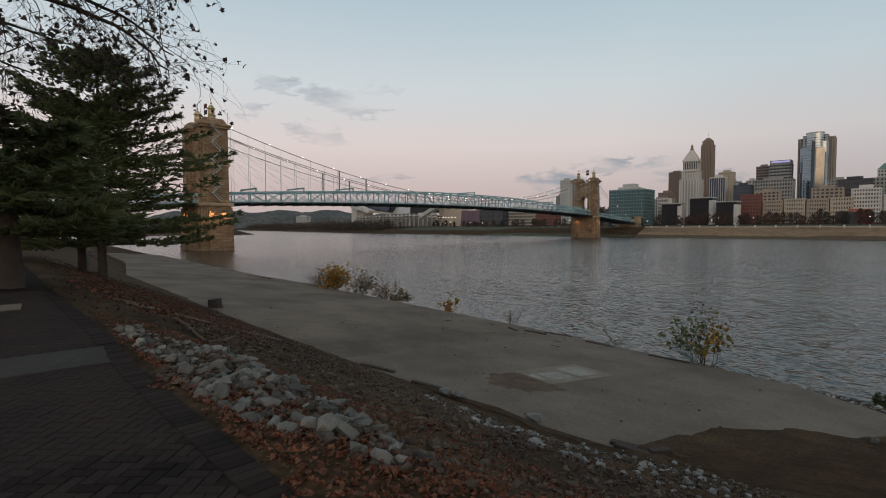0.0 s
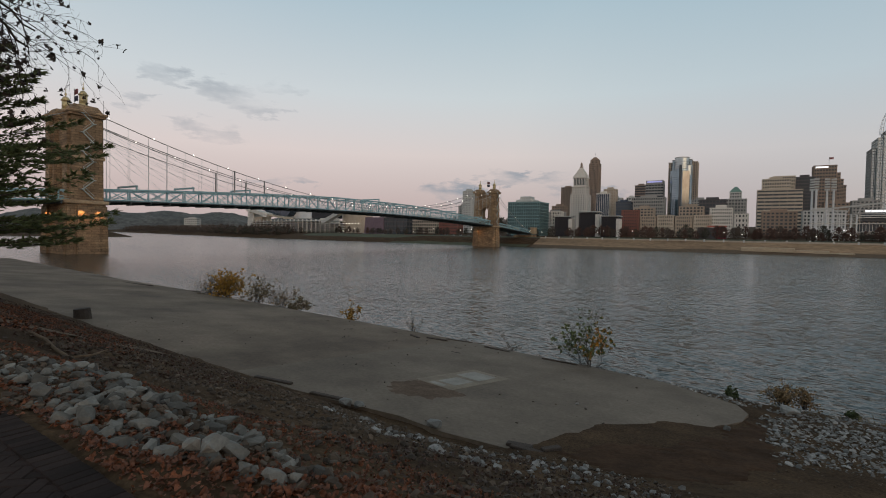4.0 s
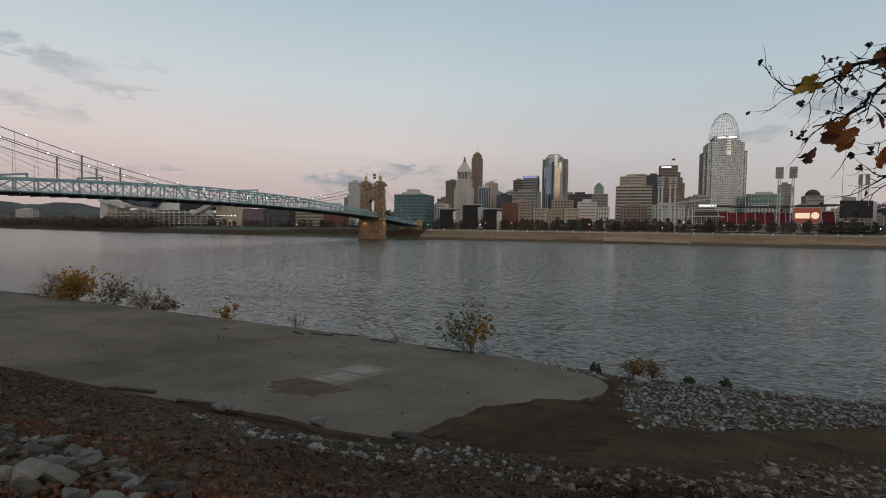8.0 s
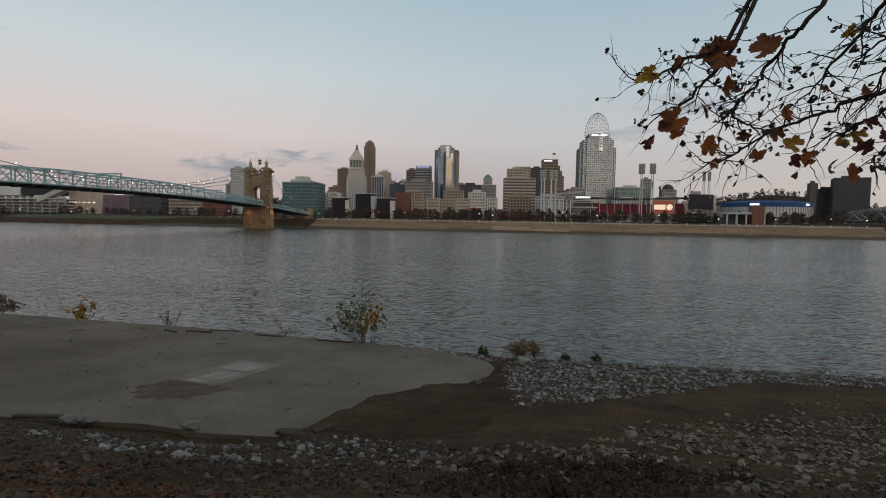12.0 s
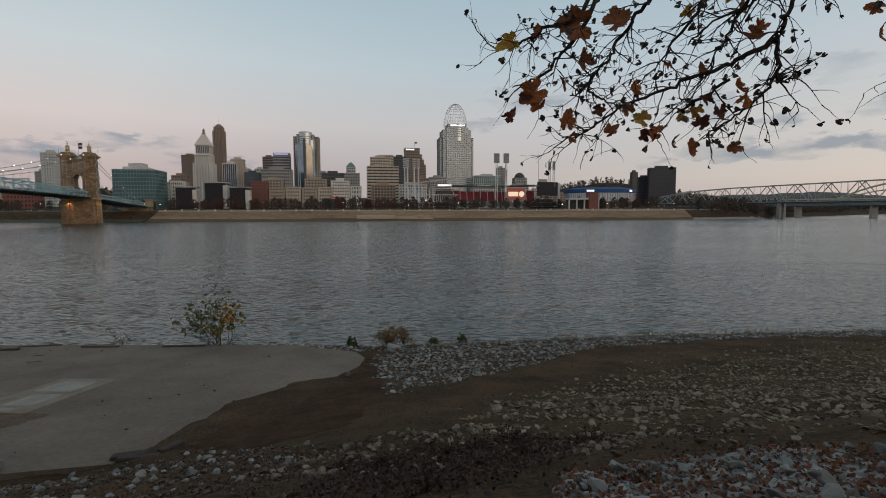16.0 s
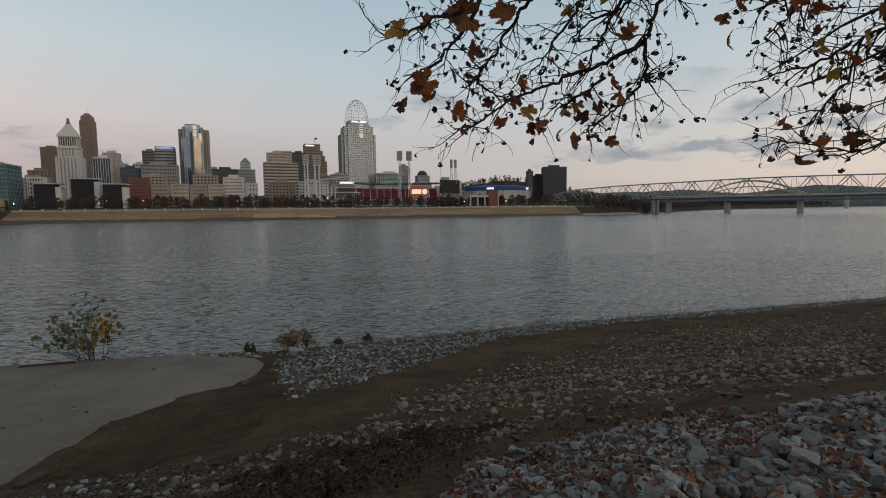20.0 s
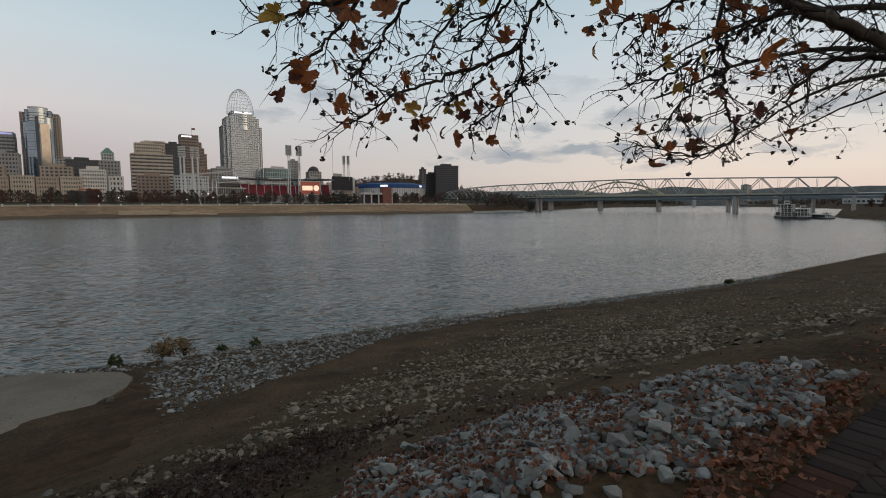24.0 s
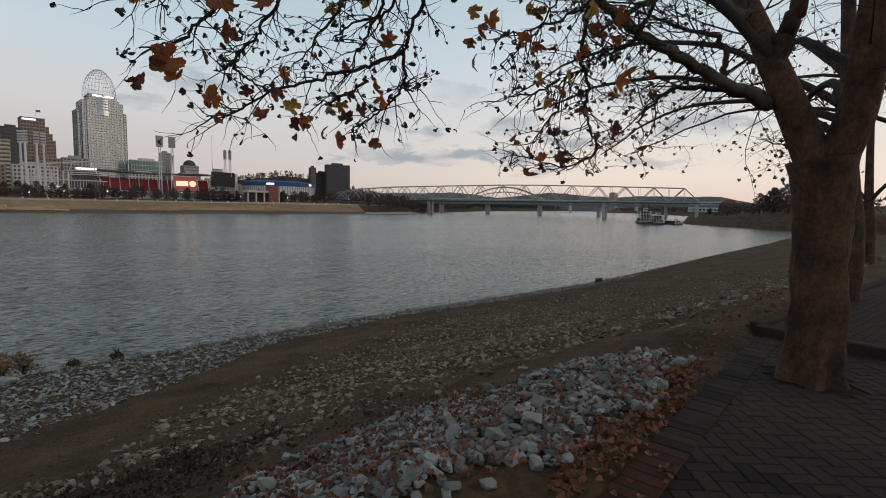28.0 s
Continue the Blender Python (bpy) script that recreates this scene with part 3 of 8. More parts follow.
def deck_z(k):
    """Height of the roadway's underside along the main span, and sloping off beyond the towers."""
    if k < 0:
        return 19.0 + k * 20
    if k > 1:
        return 19.0 - (k - 1) * 22
    return 19.0 + 3.4 * (1 - (2 * k - 1) ** 2)


def truss_h(k):
    q = min(max(k, 0), 1)
    return 4.4 + 3.4 * min(1.0, 2.6 * min(q, 1 - q)) if 0 <= k <= 1 else 4.0


PANELS, SIDE = 44, 7.4
KS = [k / PANELS for k in range(-14, PANELS + 13)]
for n, (a, b) in enumerate(zip(KS, KS[1:])):
    ya, yb, za, zb = a * SPAN, b * SPAN, deck_z(a), deck_z(b)
    ha, hb = truss_h(a + 1e-6), truss_h(b - 1e-6)
    for nm, args in (("bottom_chord", ((0, ya, za + 0.5), (0, yb, zb + 0.5), 0.5, 0.8)), ("top_chord", ((0, ya, za + ha), (0, yb, zb + hb), 0.55, 0.7)), ("post", ((0, ya, za + 0.9), (0, ya, za + ha - 0.3), 0.5, 0.42)),
                     ("diagonal", ((-0.12, ya, za + 0.7), (-0.12, yb, zb + hb), 0.22, 0.3)), ("diagonal", ((0.12, ya, za + ha), (0.12, yb, zb + 0.7), 0.22, 0.3)), ("guard_rail", ((0.3, ya, za + 2.0), (0.3, yb, zb + 2.0), 0.12, 0.16))):
        first = part(nm, beam(bmesh.new(), *args), "teal_steel", bridge)
        first.location.x = -SIDE
        part(nm, first.data, None, bridge).location.x = SIDE
    fb = bmesh.new()
    box(fb, -SIDE - 2.6, SIDE + 2.6, ya - 0.2, ya + 0.2, za - 0.75, za + 0.1)
    part("floor_beam", fb, "dark_steel", bridge)
    if 0 <= a < 1 and n % 2:
        tb = beam(bmesh.new(), (-SIDE, ya, za + ha), (SIDE, yb, zb + hb), 0.25, 0.3)
        beam(tb, (-SIDE, ya, za + ha), (SIDE, ya, za + ha), 0.35, 0.4)
        part("top_brace", tb, "teal_steel", bridge)
for a, b in zip(KS, KS[1:]):
    bm = bmesh.new()
    va = [bm.verts.new((x, k * SPAN, deck_z(k) + z)) for k in (a, b) for x, z in ((-SIDE - 2.4, 0.1), (SIDE + 2.4, 0.1), (SIDE + 2.4, 0.45), (-SIDE - 2.4, 0.45))]
    for q in range(4):
        bm.faces.new((va[q], va[(q + 1) % 4], va[4 + (q + 1) % 4], va[4 + q]))
    part("deck_panel", bm, "dark_steel", bridge)
for s in (-1, 1):
    bm = bmesh.new()
    for a, b in zip(KS, KS[1:]):
        for h in (0.9, 1.5):
            beam(bm, (s * (SIDE + 2.3), a * SPAN, deck_z(a) + h), (s * (SIDE + 2.3), b * SPAN, deck_z(b) + h), 0.07, 0.09)
        beam(bm, (s * (SIDE + 2.3), a * SPAN, deck_z(a) + 0.4), (s * (SIDE + 2.3), a * SPAN, deck_z(a) + 1.5), 0.08, 0.08)
    part("walkway_railing", bm, "teal_steel", bridge)
# gantries over the roadway
for k in (0.055, 0.125, 0.21, 0.5, 0.79, 0.93):
    y, z, h = k * SPAN, deck_z(k), truss_h(k)
    bm = boxes((-SIDE - 0.3, -SIDE + 0.3, y - 0.25, y + 0.25, z + h, z + h + 1.7), (SIDE - 0.3, SIDE + 0.3, y - 0.25, y + 0.25, z + h, z + h + 1.7), (-SIDE - 0.3, SIDE + 0.3, y - 0.3, y + 0.3, z + h + 1.3, z + h + 2.0))
    part("portal_frame", bm, "teal_steel", bridge)


def cable_z(k, top, low):
    return low + (top - low) * (2 * k - 1) ** 2


rod = bar(bmesh.new(), (0, 0, 0), (0, 0, 1), 0.07, 5)
rod_me = bpy.data.meshes.new("suspender")
rod.to_mesh(rod_me)
rod.free()
lamp_bm = bmesh.new()
bmesh.ops.create_icosphere(lamp_bm, subdivisions=1, radius=0.27)
lamp_me = bpy.data.meshes.new("cable_lamp")
lamp_bm.to_mesh(lamp_me)
lamp_bm.free()
for s in (-1, 1):
    for top, low, r in ((52.6, 27.0, 0.18), (48.4, 25.2, 0.16)):
        pts = [(s * SIDE, SPAN * k / 40, cable_z(k / 40, top, low)) for k in range(41)]
        part("main_cable", mesh_of("main_cable", *tube(pts, [r] * 41, 6)), "cable_steel", bridge)
        for y0, y1 in ((0, -105), (SPAN, SPAN + 95)):
            end = deck_z(y1 / SPAN) + 1.5
            pts = [(s * SIDE, y0 + (y1 - y0) * k / 16, end + (top - end) * (1 - k / 16) ** 1.35) for k in range(17)]
            part("back_cable", mesh_of("back_cable", *tube(pts, [r] * 17, 6)), "cable_steel", bridge)
    for n in range(1, PANELS):
        k = n / PANELS
        hi, lo = cable_z(k, 52.6, 27.0), deck_z(k) + truss_h(k)
        if hi > lo + 0.6:
            ob = part("suspender", rod_me, "pale_steel", bridge)
            ob.location, ob.scale = (s * SIDE, k * SPAN, lo), (1.0, 1.0, hi - lo)
    for n in range(20):
        k = (n + 0.5) / 20
        ob = part("cable_lamp", lamp_me, "lamp_white", bridge)
        ob.location = (s * SIDE, k * SPAN, cable_z(k, 52.6, 27.0) + 0.5)
    for n in range(5):
        ob = part("cable_lamp", lamp_me, None, bridge)
        q = (n + 0.6) / 5
        ob.location = (s * SIDE, SPAN + 95 * q, deck_z(1 + 95 / SPAN) + 2 + (52.6 - deck_z(1 + 95 / SPAN)) * (1 - q) ** 1.35)
    for n in range(1, 9):
        for y0, d in ((0, 1), (SPAN, -1)):
            bm = bar(bmesh.new(), (s * SIDE, y0, 48.5), (s * SIDE, y0 + d * (10 + 9 * n), deck_z((y0 + d * (10 + 9 * n)) / SPAN) + 5), 0.045, 4)
            part("stay", bm, "pale_steel", bridge)
# the tall posts part way along the span
for k in (0.185, 0.235):
    for s in (-1, 1):
        part("cable_post", boxes((s * SIDE - 0.25, s * SIDE + 0.25, k * SPAN - 0.25, k * SPAN + 0.25, deck_z(k) + truss_h(k), cable_z(k, 52.6, 27.0) + 0.3)), "cable_steel", bridge)
# masonry piers under the ends of the back spans
for y in (-100, SPAN + 92):
    part("anchor_pier", boxes((-11, 11, y - 6, y + 6, 0, deck_z(y / SPAN) - 0.8), bevel=0.3), "sandstone", bridge)
    for s in (-1, 1):
        part("anchor_house", boxes((s * 10 - 2.5, s * 10 + 2.5, y - 3, y + 3, deck_z(y / SPAN), deck_z(y / SPAN) + 6.5), (s * 10 - 3, s * 10 + 3, y - 3.5, y + 3.5, deck_z(y / SPAN) + 6.5, deck_z(y / SPAN) + 7.3), bevel=0.2), "sandstone_pale", bridge)
# floodlights at the feet of the towers
for y, p in ((0, 900), (SPAN, 700)):
    for x, yy in ((12.8, 2.8), (12.8, -2.8), (-5, -8.0)):
        lm = new("tower_floodlight", bpy.data.lights.new("tower_floodlight", "SPOT"))
        lm.data.energy, lm.data.color, lm.data.spot_size, lm.data.shadow_soft_size = p, (1.0, 0.5, 0.18), radians(100), 0.3
        lm.parent = bridge
        lm.matrix_basis = look((x, y + yy, 16.0), (x * 0.86, y + yy * 0.7, 3.0))

# ---- the city across the river ----
GRID = 8.3


def glass(name, color, rough=0.08, metal=0.75, scale=0.06):
    return mat(name, color, rough, tuple(c * 0.72 for c in color), scale, 0.4, 0.12, 0.03, metal=metal, stretch=(1, 1, 0.5), dist=0.3)


glass("glass_dark", (0.07, 0.085, 0.095), 0.12, 0.3)
glass("glass_blue", (0.28, 0.37, 0.43), 0.1)
glass("glass_green", (0.075, 0.145, 0.155), 0.12, 0.6)
mat("mullion_teal", (0.15, 0.24, 0.25), 0.5, None, 0.05, 0.6, 0.15, 0.0)
glass("glass_pale", (0.40, 0.46, 0.48), 0.12)
# warm tint stands in for the gold reflection on the cylinder tower
glass("reflection_glass", (0.36, 0.34, 0.3), 0.28, 0.8, 0.12)
glass("glass_navy", (0.05, 0.075, 0.11), 0.15, 0.5)
glow("crown_violet", (0.45, 0.45, 0.85), 0.55)
glow("sign_red", (0.34, 0.08, 0.055), 0.2)
glow("sign_cream", (0.9, 0.7, 0.5), 0.7)
mat("bank_pale", (0.45, 0.36, 0.26), 0.9, None, 0.2, 1, 0.15, 0.1)
mat("girder_blue", (0.15, 0.20, 0.23), 0.7, None, 0.1, 1, 0.12, 0.0)
for nm, c in (("wall_white", (0.66, 0.63, 0.58)), ("wall_beige", (0.48, 0.41, 0.33)), ("wall_brown", (0.27, 0.2, 0.155)), ("wall_tan", (0.38, 0.31, 0.245)), ("wall_grey", (0.33, 0.325, 0.31)),
              ("wall_dark", (0.075, 0.07, 0.075)), ("wall_brick", (0.21, 0.085, 0.065)), ("wall_pale", (0.52, 0.52, 0.5)), ("roof_dark", (0.09, 0.09, 0.09)), ("copper_green", (0.16, 0.27, 0.23)),
              ("seat_red", (0.19, 0.025, 0.035)), ("blue_roof", (0.035, 0.10, 0.26)), ("white_panel", (0.68, 0.68, 0.68)), ("black_panel", (0.03, 0.028, 0.033)), ("plum_panel", (0.17, 0.12, 0.15)), ("orange_brick", (0.3, 0.13, 0.08))):
    mat(nm, c, 0.85, None, 0.03, 0.6, 0.16, 0.0, stretch=(1, 1, 0.6))


def facade(thing, w, d, z0, z1, wall, pane, floors, bays, sp=0.4, pw=0.35, name="storey", cx=0.0, cy=0.0, side_bays=None, cap=1.2):
    """A body of glass with bands of wall at each floor and piers between the bays, all proud of it."""
    part("glazing", boxes((cx - w / 2 + 0.35, cx + w / 2 - 0.35, cy - d / 2 + 0.35, cy + d / 2 - 0.35, z0, z1 - 0.3)), pane, thing)
    fh = (z1 - z0) / floors
    if sp > 0:
        h = fh * sp
        bm = boxes((cx - w / 2, cx + w / 2, cy - d / 2, cy - d / 2 + 0.3, 0, h), (cx - w / 2, cx + w / 2, cy + d / 2 - 0.3, cy + d / 2, 0, h), (cx - w / 2, cx - w / 2 + 0.3, cy - d / 2 + 0.3, cy + d / 2 - 0.3, 0, h), (cx + w / 2 - 0.3, cx + w / 2, cy - d / 2 + 0.3, cy + d / 2 - 0.3, 0, h))
        me = bpy.data.meshes.new("floor_band")
        bm.to_mesh(me)
        bm.free()
        for k in range(floors):
            ob = part("floor_band", me, wall, thing)
            ob.location.z = z0 + k * fh
    if pw > 0:
        bw = w / bays
        nb = side_bays or max(2, round(d / bw))
        me = {}
        for tag, sx, sy in (("front", bw * pw, 0.5), ("side", 0.5, d / nb * pw)):
            bm = boxes((-sx / 2, sx / 2, -sy / 2, sy / 2, z0, z1 - 0.1))
            me[tag] = bpy.data.meshes.new("pier")
            bm.to_mesh(me[tag])
            bm.free()
        for k in range(bays + 1):
            ob = part("pier", me["front"], wall, thing)
            ob.location = (cx - w / 2 + min(max(k * bw, bw * pw / 2), w - bw * pw / 2), cy - d / 2 + 0.2, 0)
        for k in range(1, nb + 1):
            for s in (-1, 1):
                ob = part("pier", me["side"], wall, thing)
                ob.location = (cx + s * (w / 2 - 0.2), cy - d / 2 + min(k * d / nb, d - d / nb * pw / 2), 0)
    part("roof", boxes((cx - w / 2 - 0.15, cx + w / 2 + 0.15, cy - d / 2 - 0.15, cy + d / 2 + 0.15, z1 - 0.2, z1 + cap)), wall, thing)


def block(name, label, x, y, w, d, z1, wall, pane, floors, bays, sp=0.4, pw=0.35, z0=8.0, rz=GRID, plant=True, category="building"):
    thing = empty(name, (x, y, 0), rz, label=label, category=category)
    facade(thing, w, d, z0, z1, wall, pane, floors, bays, sp, pw)
    if plant:
        part("plant_room", boxes((-w * 0.25, w * 0.22, -d * 0.2, d * 0.25, z1 + 1.1, z1 + 4.5), bevel=0.1), wall, thing)
    return thing


block("apartment_tower", "tall pale grey slab apartment tower behind the bridge", -461.9, 624.7, 17, 12, 79.9, "wall_pale", "glass_dark", 20, 6, 0.55, 0.5)
gg = block("office_building", "green glass office building with a rounded roof terrace", -305.6, 538, 41, 33, 51.5, "mullion_teal", "glass_green", 11, 14, 0.2, 0.12, plant=False)
part("penthouse", boxes((-13, 9, -10, 12, 52.7, 56), (-9, 5, -6, 8, 56, 60), bevel=0.5), "wall_pale", gg)
block("low_office_building", "small cream office building with square windows", -280, 566, 13, 11, 41.5, "wall_white", "glass_dark", 8, 6, 0.35, 0.45, plant=False)
block("brick_tower_block", "brown brick office block with setbacks", -474.5, 1010, 27, 20, 120, "wall_brown", "glass_dark", 26, 8, 0.5, 0.5)
# the white tower with the pyramid roof
pnc = empty("temple_tower", (-417.4, 946, 0), GRID, label="white stone skyscraper with colonnade and stepped pyramid roof", category="skyscraper")
facade(pnc, 35, 28, 8, 97, "wall_white", "glass_dark", 22, 7, 0.45, 0.55)
facade(pnc, 28, 24, 98, 112, "wall_white", "glass_dark", 3, 6, 0.45, 0.55)
part("cornice", boxes((-15.5, 15.5, -13.5, 13.5, 112.5, 114.5), bevel=0.3), "wall_white", pnc)
facade(pnc, 25, 22, 114.5, 131, "wall_white", "glass_dark", 1, 8, 0.12, 0.3)
part("entablature", boxes((-14, 14, -12.3, 12.3, 131, 134), bevel=0.4), "wall_white", pnc)
for k in range(9):
    s = 1 - k * 0.092
    part("roof_step", boxes((-12.6 * s, 12.6 * s, -11.3 * s, 11.3 * s, 134 + k * 2.1, 136.1 + k * 2.1), bevel=0.1), "wall_white", pnc)
bm = boxes((-2.6, 2.6, -2.6, 2.6, 152.9, 155.5))
bar(bm, (0, 0, 155.5), (0, 0, 160.5), 2.2, 8)
bar(bm, (0, 0, 160.5), (0, 0, 164), 2.5, 8, 0.3)
part("lantern", bm, "wall_brown", pnc)
# the slender brown tower
car = empty("art_deco_tower", (-436.5, 1062, 0), GRID, label="slender brown brick skyscraper with stepped crown", category="skyscraper")
facade(car, 22.6, 18, 8, 176, "wall_brown", "glass_dark", 40, 8, 0.3, 0.62)
facade(car, 18, 15, 177, 184, "wall_brown", "glass_dark", 2, 6, 0.3, 0.6)
part("crown", frustum(boxes((-7, 7, -6, 6, 185, 188)), -5, 5, -4, 4, 188, 191.5, 1.5), "wall_brown", car)
part("flagpole", bar(bmesh.new(), (0, 0, 191), (0, 0, 202), 0.25, 5), "pale_steel", car)
block("striped_office_tower", "blue glass office tower with white vertical fins", -299.8, 767, 20.5, 14, 80.6, "wall_white", "glass_navy", 1, 7, 0.04, 0.16)
block("concrete_office_tower", "beige concrete office tower with rounded corners", -304, 808, 20, 15, 91, "wall_beige", "wall_tan", 18, 5, 0.45, 0.4)
block("dark_office_block", "low dark glass office block", -266.9, 768.5, 22, 17, 66.7, "glass_navy", "glass_dark", 12, 8, 0.3, 0.1)
block("grey_office_block", "small pale grey office block", -288, 864, 16, 10, 81, "wall_pale", "glass_dark", 14, 4, 0.5, 0.3)
block("brown_office_tower", "brown office tower with dark window bands", -295, 938, 21, 15, 109, "wall_brown", "glass_dark", 22, 6, 0.45, 0.1)
bc = block("crowned_office_tower", "grey office tower with a lit blue crown", -262.6, 910, 29, 20, 107, "wall_grey", "glass_dark", 20, 6, 0.5, 0.08, plant=False)
part("crown", boxes((-14, 14, -9.8, 10, 108.3, 114), bevel=0.2), "wall_grey", bc)
part("lit_sign", boxes((-12, 12, -10.3, -9.9, 110.5, 112.8)), "crown_violet", bc, "violet lit sign on the crown")
block("wide_office_block", "wide grey stone office block with rows of windows", -249.4, 832, 50, 24, 77, "wall_grey", "glass_dark", 13, 15, 0.45, 0.45)
# the cylindrical glass tower between stone shoulders
scr = empty("glass_cylinder_tower", (-215.8, 899, 0), GRID, label="mirrored glass tower with cylindrical front between stone shoulders", category="skyscraper")
facade(scr, 44, 30, 8, 140, "wall_tan", "glass_dark", 33, 14, 0.35, 0.45, cx=1.0, cy=5)
facade(scr, 30, 26, 8, 143.5, "wall_grey", "glass_blue", 34, 10, 0.1, 0.1, cy=0)


def drum(bm, r, z0, z1, n=40, cy=0.0, cx=0.0):
    bmesh.ops.create_cone(bm, cap_ends=True, segments=n, radius1=r, radius2=r, depth=z1 - z0, matrix=Matrix.Translation((cx, cy, (z0 + z1) / 2)))
    return bm


# paler glass on the right-hand drum stands in for the brighter reflection there
for r, z0, z1, cx, nm in ((16.5, 8, 118, 0, "glass_blue"), (12.0, 118, 128, 0, "glass_blue"), (11.2, 128, 147, 0, "glass_pale"), (8.5, 100, 134, 8.5, "glass_pale"), (8.5, 90, 126, -9.5, "glass_blue")):
    part("glass_drum", drum(bmesh.new(), r, z0, z1, cy=-12, cx=cx), nm, scr, smooth=False)
for k in range(36):
    z = 10 + k * 3.7
    part("floor_line", drum(bmesh.new(), 16.62 if z < 117 else 12.1, z, z + 0.35, cy=-12), "glass_navy", scr)
# added panel, no part of the tower, turned to show the warm reflection
gold = part("glass_facet", boxes((-5.5, 5.5, -0.4, 0.4, 62, 124)), "reflection_glass", scr, "added flat panel standing in for the warm reflection on the drum")
gold.location, gold.rotation_euler = (7.6, -27.2, 0), (0, 0, radians(26))
part("dark_slot", boxes((-2.6, 1.4, -29.2, -20, 10, 134)), "glass_dark", scr)
part("rim", drum(bmesh.new(), 11.5, 146.5, 148, cy=-12), "wall_pale", scr)
block("brick_apartments", "red brick apartment block with pale balconies", -195.4, 584.6, 19, 9.5, 42.5, "wall_brick", "glass_dark", 10, 8, 0.5, 0.5, plant=False)
for k in range(4):
    block("riverfront_apartments", "beige riverfront apartment block with balconies", -177 + k * 18.5, 592 + k * 2.2, 17.6, 10, 35.8 + 0.9 * (k % 2), "wall_beige" if k % 2 else "wall_tan", "glass_dark", 7, 9, 0.5, 0.55, plant=False)
block("white_apartments", "white apartment block with recessed balconies", -105, 606, 22, 13, 44.5, "wall_white", "glass_dark", 10, 11, 0.5, 0.5)
block("white_apartments", "white apartment block with recessed balconies", -86, 608, 13, 13, 38, "wall_white", "glass_dark", 6, 4, 0.5, 0.5, plant=False)
block("dark_office_block", "dark grey office block behind the riverfront", -144, 768, 33, 15, 66, "wall_dark", "glass_dark", 11, 8, 0.4, 0.2)
gp = block("pyramid_roof_building", "grey stone office building with green pyramid roof", -124.2, 812, 30, 24, 69, "wall_grey", "glass_dark", 13, 8, 0.45, 0.5, plant=False)
facade(gp, 15, 15, 70.3, 79, "wall_pale", "glass_dark", 2, 5, 0.45, 0.4, cx=1)
part("pyramid_roof", frustum(bmesh.new(), -6.9, 8.9, -7.9, 7.9, 80.2, 88, 6.3), "copper_green", gp)
block("banded_office_building", "beige office building with horizontal window bands", -71.7, 815, 51, 30, 80, "wall_beige", "glass_dark", 15, 6, 0.52, 0.03)
block("stepped_office_building", "tan office tower with stepped roofline", -78, 843, 34, 25, 98, "wall_beige", "glass_dark", 19, 12, 0.45, 0.4)
block("stepped_office_building", "tan office tower with stepped roofline", -70, 852, 26, 22, 102.5, "wall_beige", "glass_dark", 20, 10, 0.45, 0.4, plant=False)
block("dark_office_tower", "dark brown office tower with window bands", -46.7, 869, 23, 17, 102, "wall_dark", "glass_dark", 20, 6, 0.4, 0.05)
st = empty("stepped_tower", (-20.5, 891, 0), GRID, label="brown office tower with lit sign and stepped side", category="skyscraper")
for x0, x1, z in ((-18.5, 8, 119), (8, 12, 108), (12, 15.5, 99), (15.5, 18.8, 90)):
    facade(st, x1 - x0, 22, 8, z, "wall_brown", "glass_dark", int((z - 8) / 4.6), max(2, int((x1 - x0) / 3)), 0.5, 0.3, cx=(x0 + x1) / 2)
part("lit_sign", boxes((-16.5, -2, -11.6, -11.2, 116.3, 118.6)), "sign_white", st, "white lit rooftop sign")
part("flagpole", bar(bmesh.new(), (0, 0, 119), (0, 0, 133), 0.2, 5), "pale_steel", st)
part("flag", boxes((0.2, 5, -0.1, 0.1, 129.5, 132.5)), "flag_red", st)
# the tower with the tiara
gat = empty("tiara_tower", (56.1, 954, 0), GRID, label="tall pale glass skyscraper crowned by a steel lattice tiara", category="skyscraper")
facade(gat, 54, 40, 8, 160, "wall_pale", "glass_pale", 38, 15, 0.28, 0.22)
facade(gat, 65, 34, 8, 146, "wall_grey", "glass_pale", 34, 18, 0.28, 0.25, cy=2)
facade(gat, 42, 44, 8, 163, "wall_pale", "glass_pale", 39, 12, 0.28, 0.2, cy=-1)
facade(gat, 34, 34, 8, 171, "wall_grey", "glass_pale", 40, 12, 0.28, 0.2, cy=0)
for k in range(6):
    part("bow_front_floor", drum(bmesh.new(), 17.3, 148 + k * 4.1, 149.8 + k * 4.1, 32, cy=-7.5), "wall_pale", gat)
part("bow_front", drum(bmesh.new(), 17.0, 140, 172, 32, cy=-7.5), "glass_pale", gat)
part("lit_sign", boxes((-14, 14, -24.6, -24.2, 167.4, 170.2)), "sign_white", gat, "white lit sign below the tiara")
for j in range(13):
    a = math.pi * j / 13
    pts = []
    for k in range(25):
        b = math.pi * k / 24
        r = 22.5
        pts.append((r * math.cos(b) * math.cos(a), -2 + r * math.cos(b) * math.sin(a) * 0.8, 168 + 45 * math.sin(b)))
    part("tiara_rib", mesh_of("tiara_rib", *tube(pts, [0.2] * 25, 5)), "white_panel", gat)
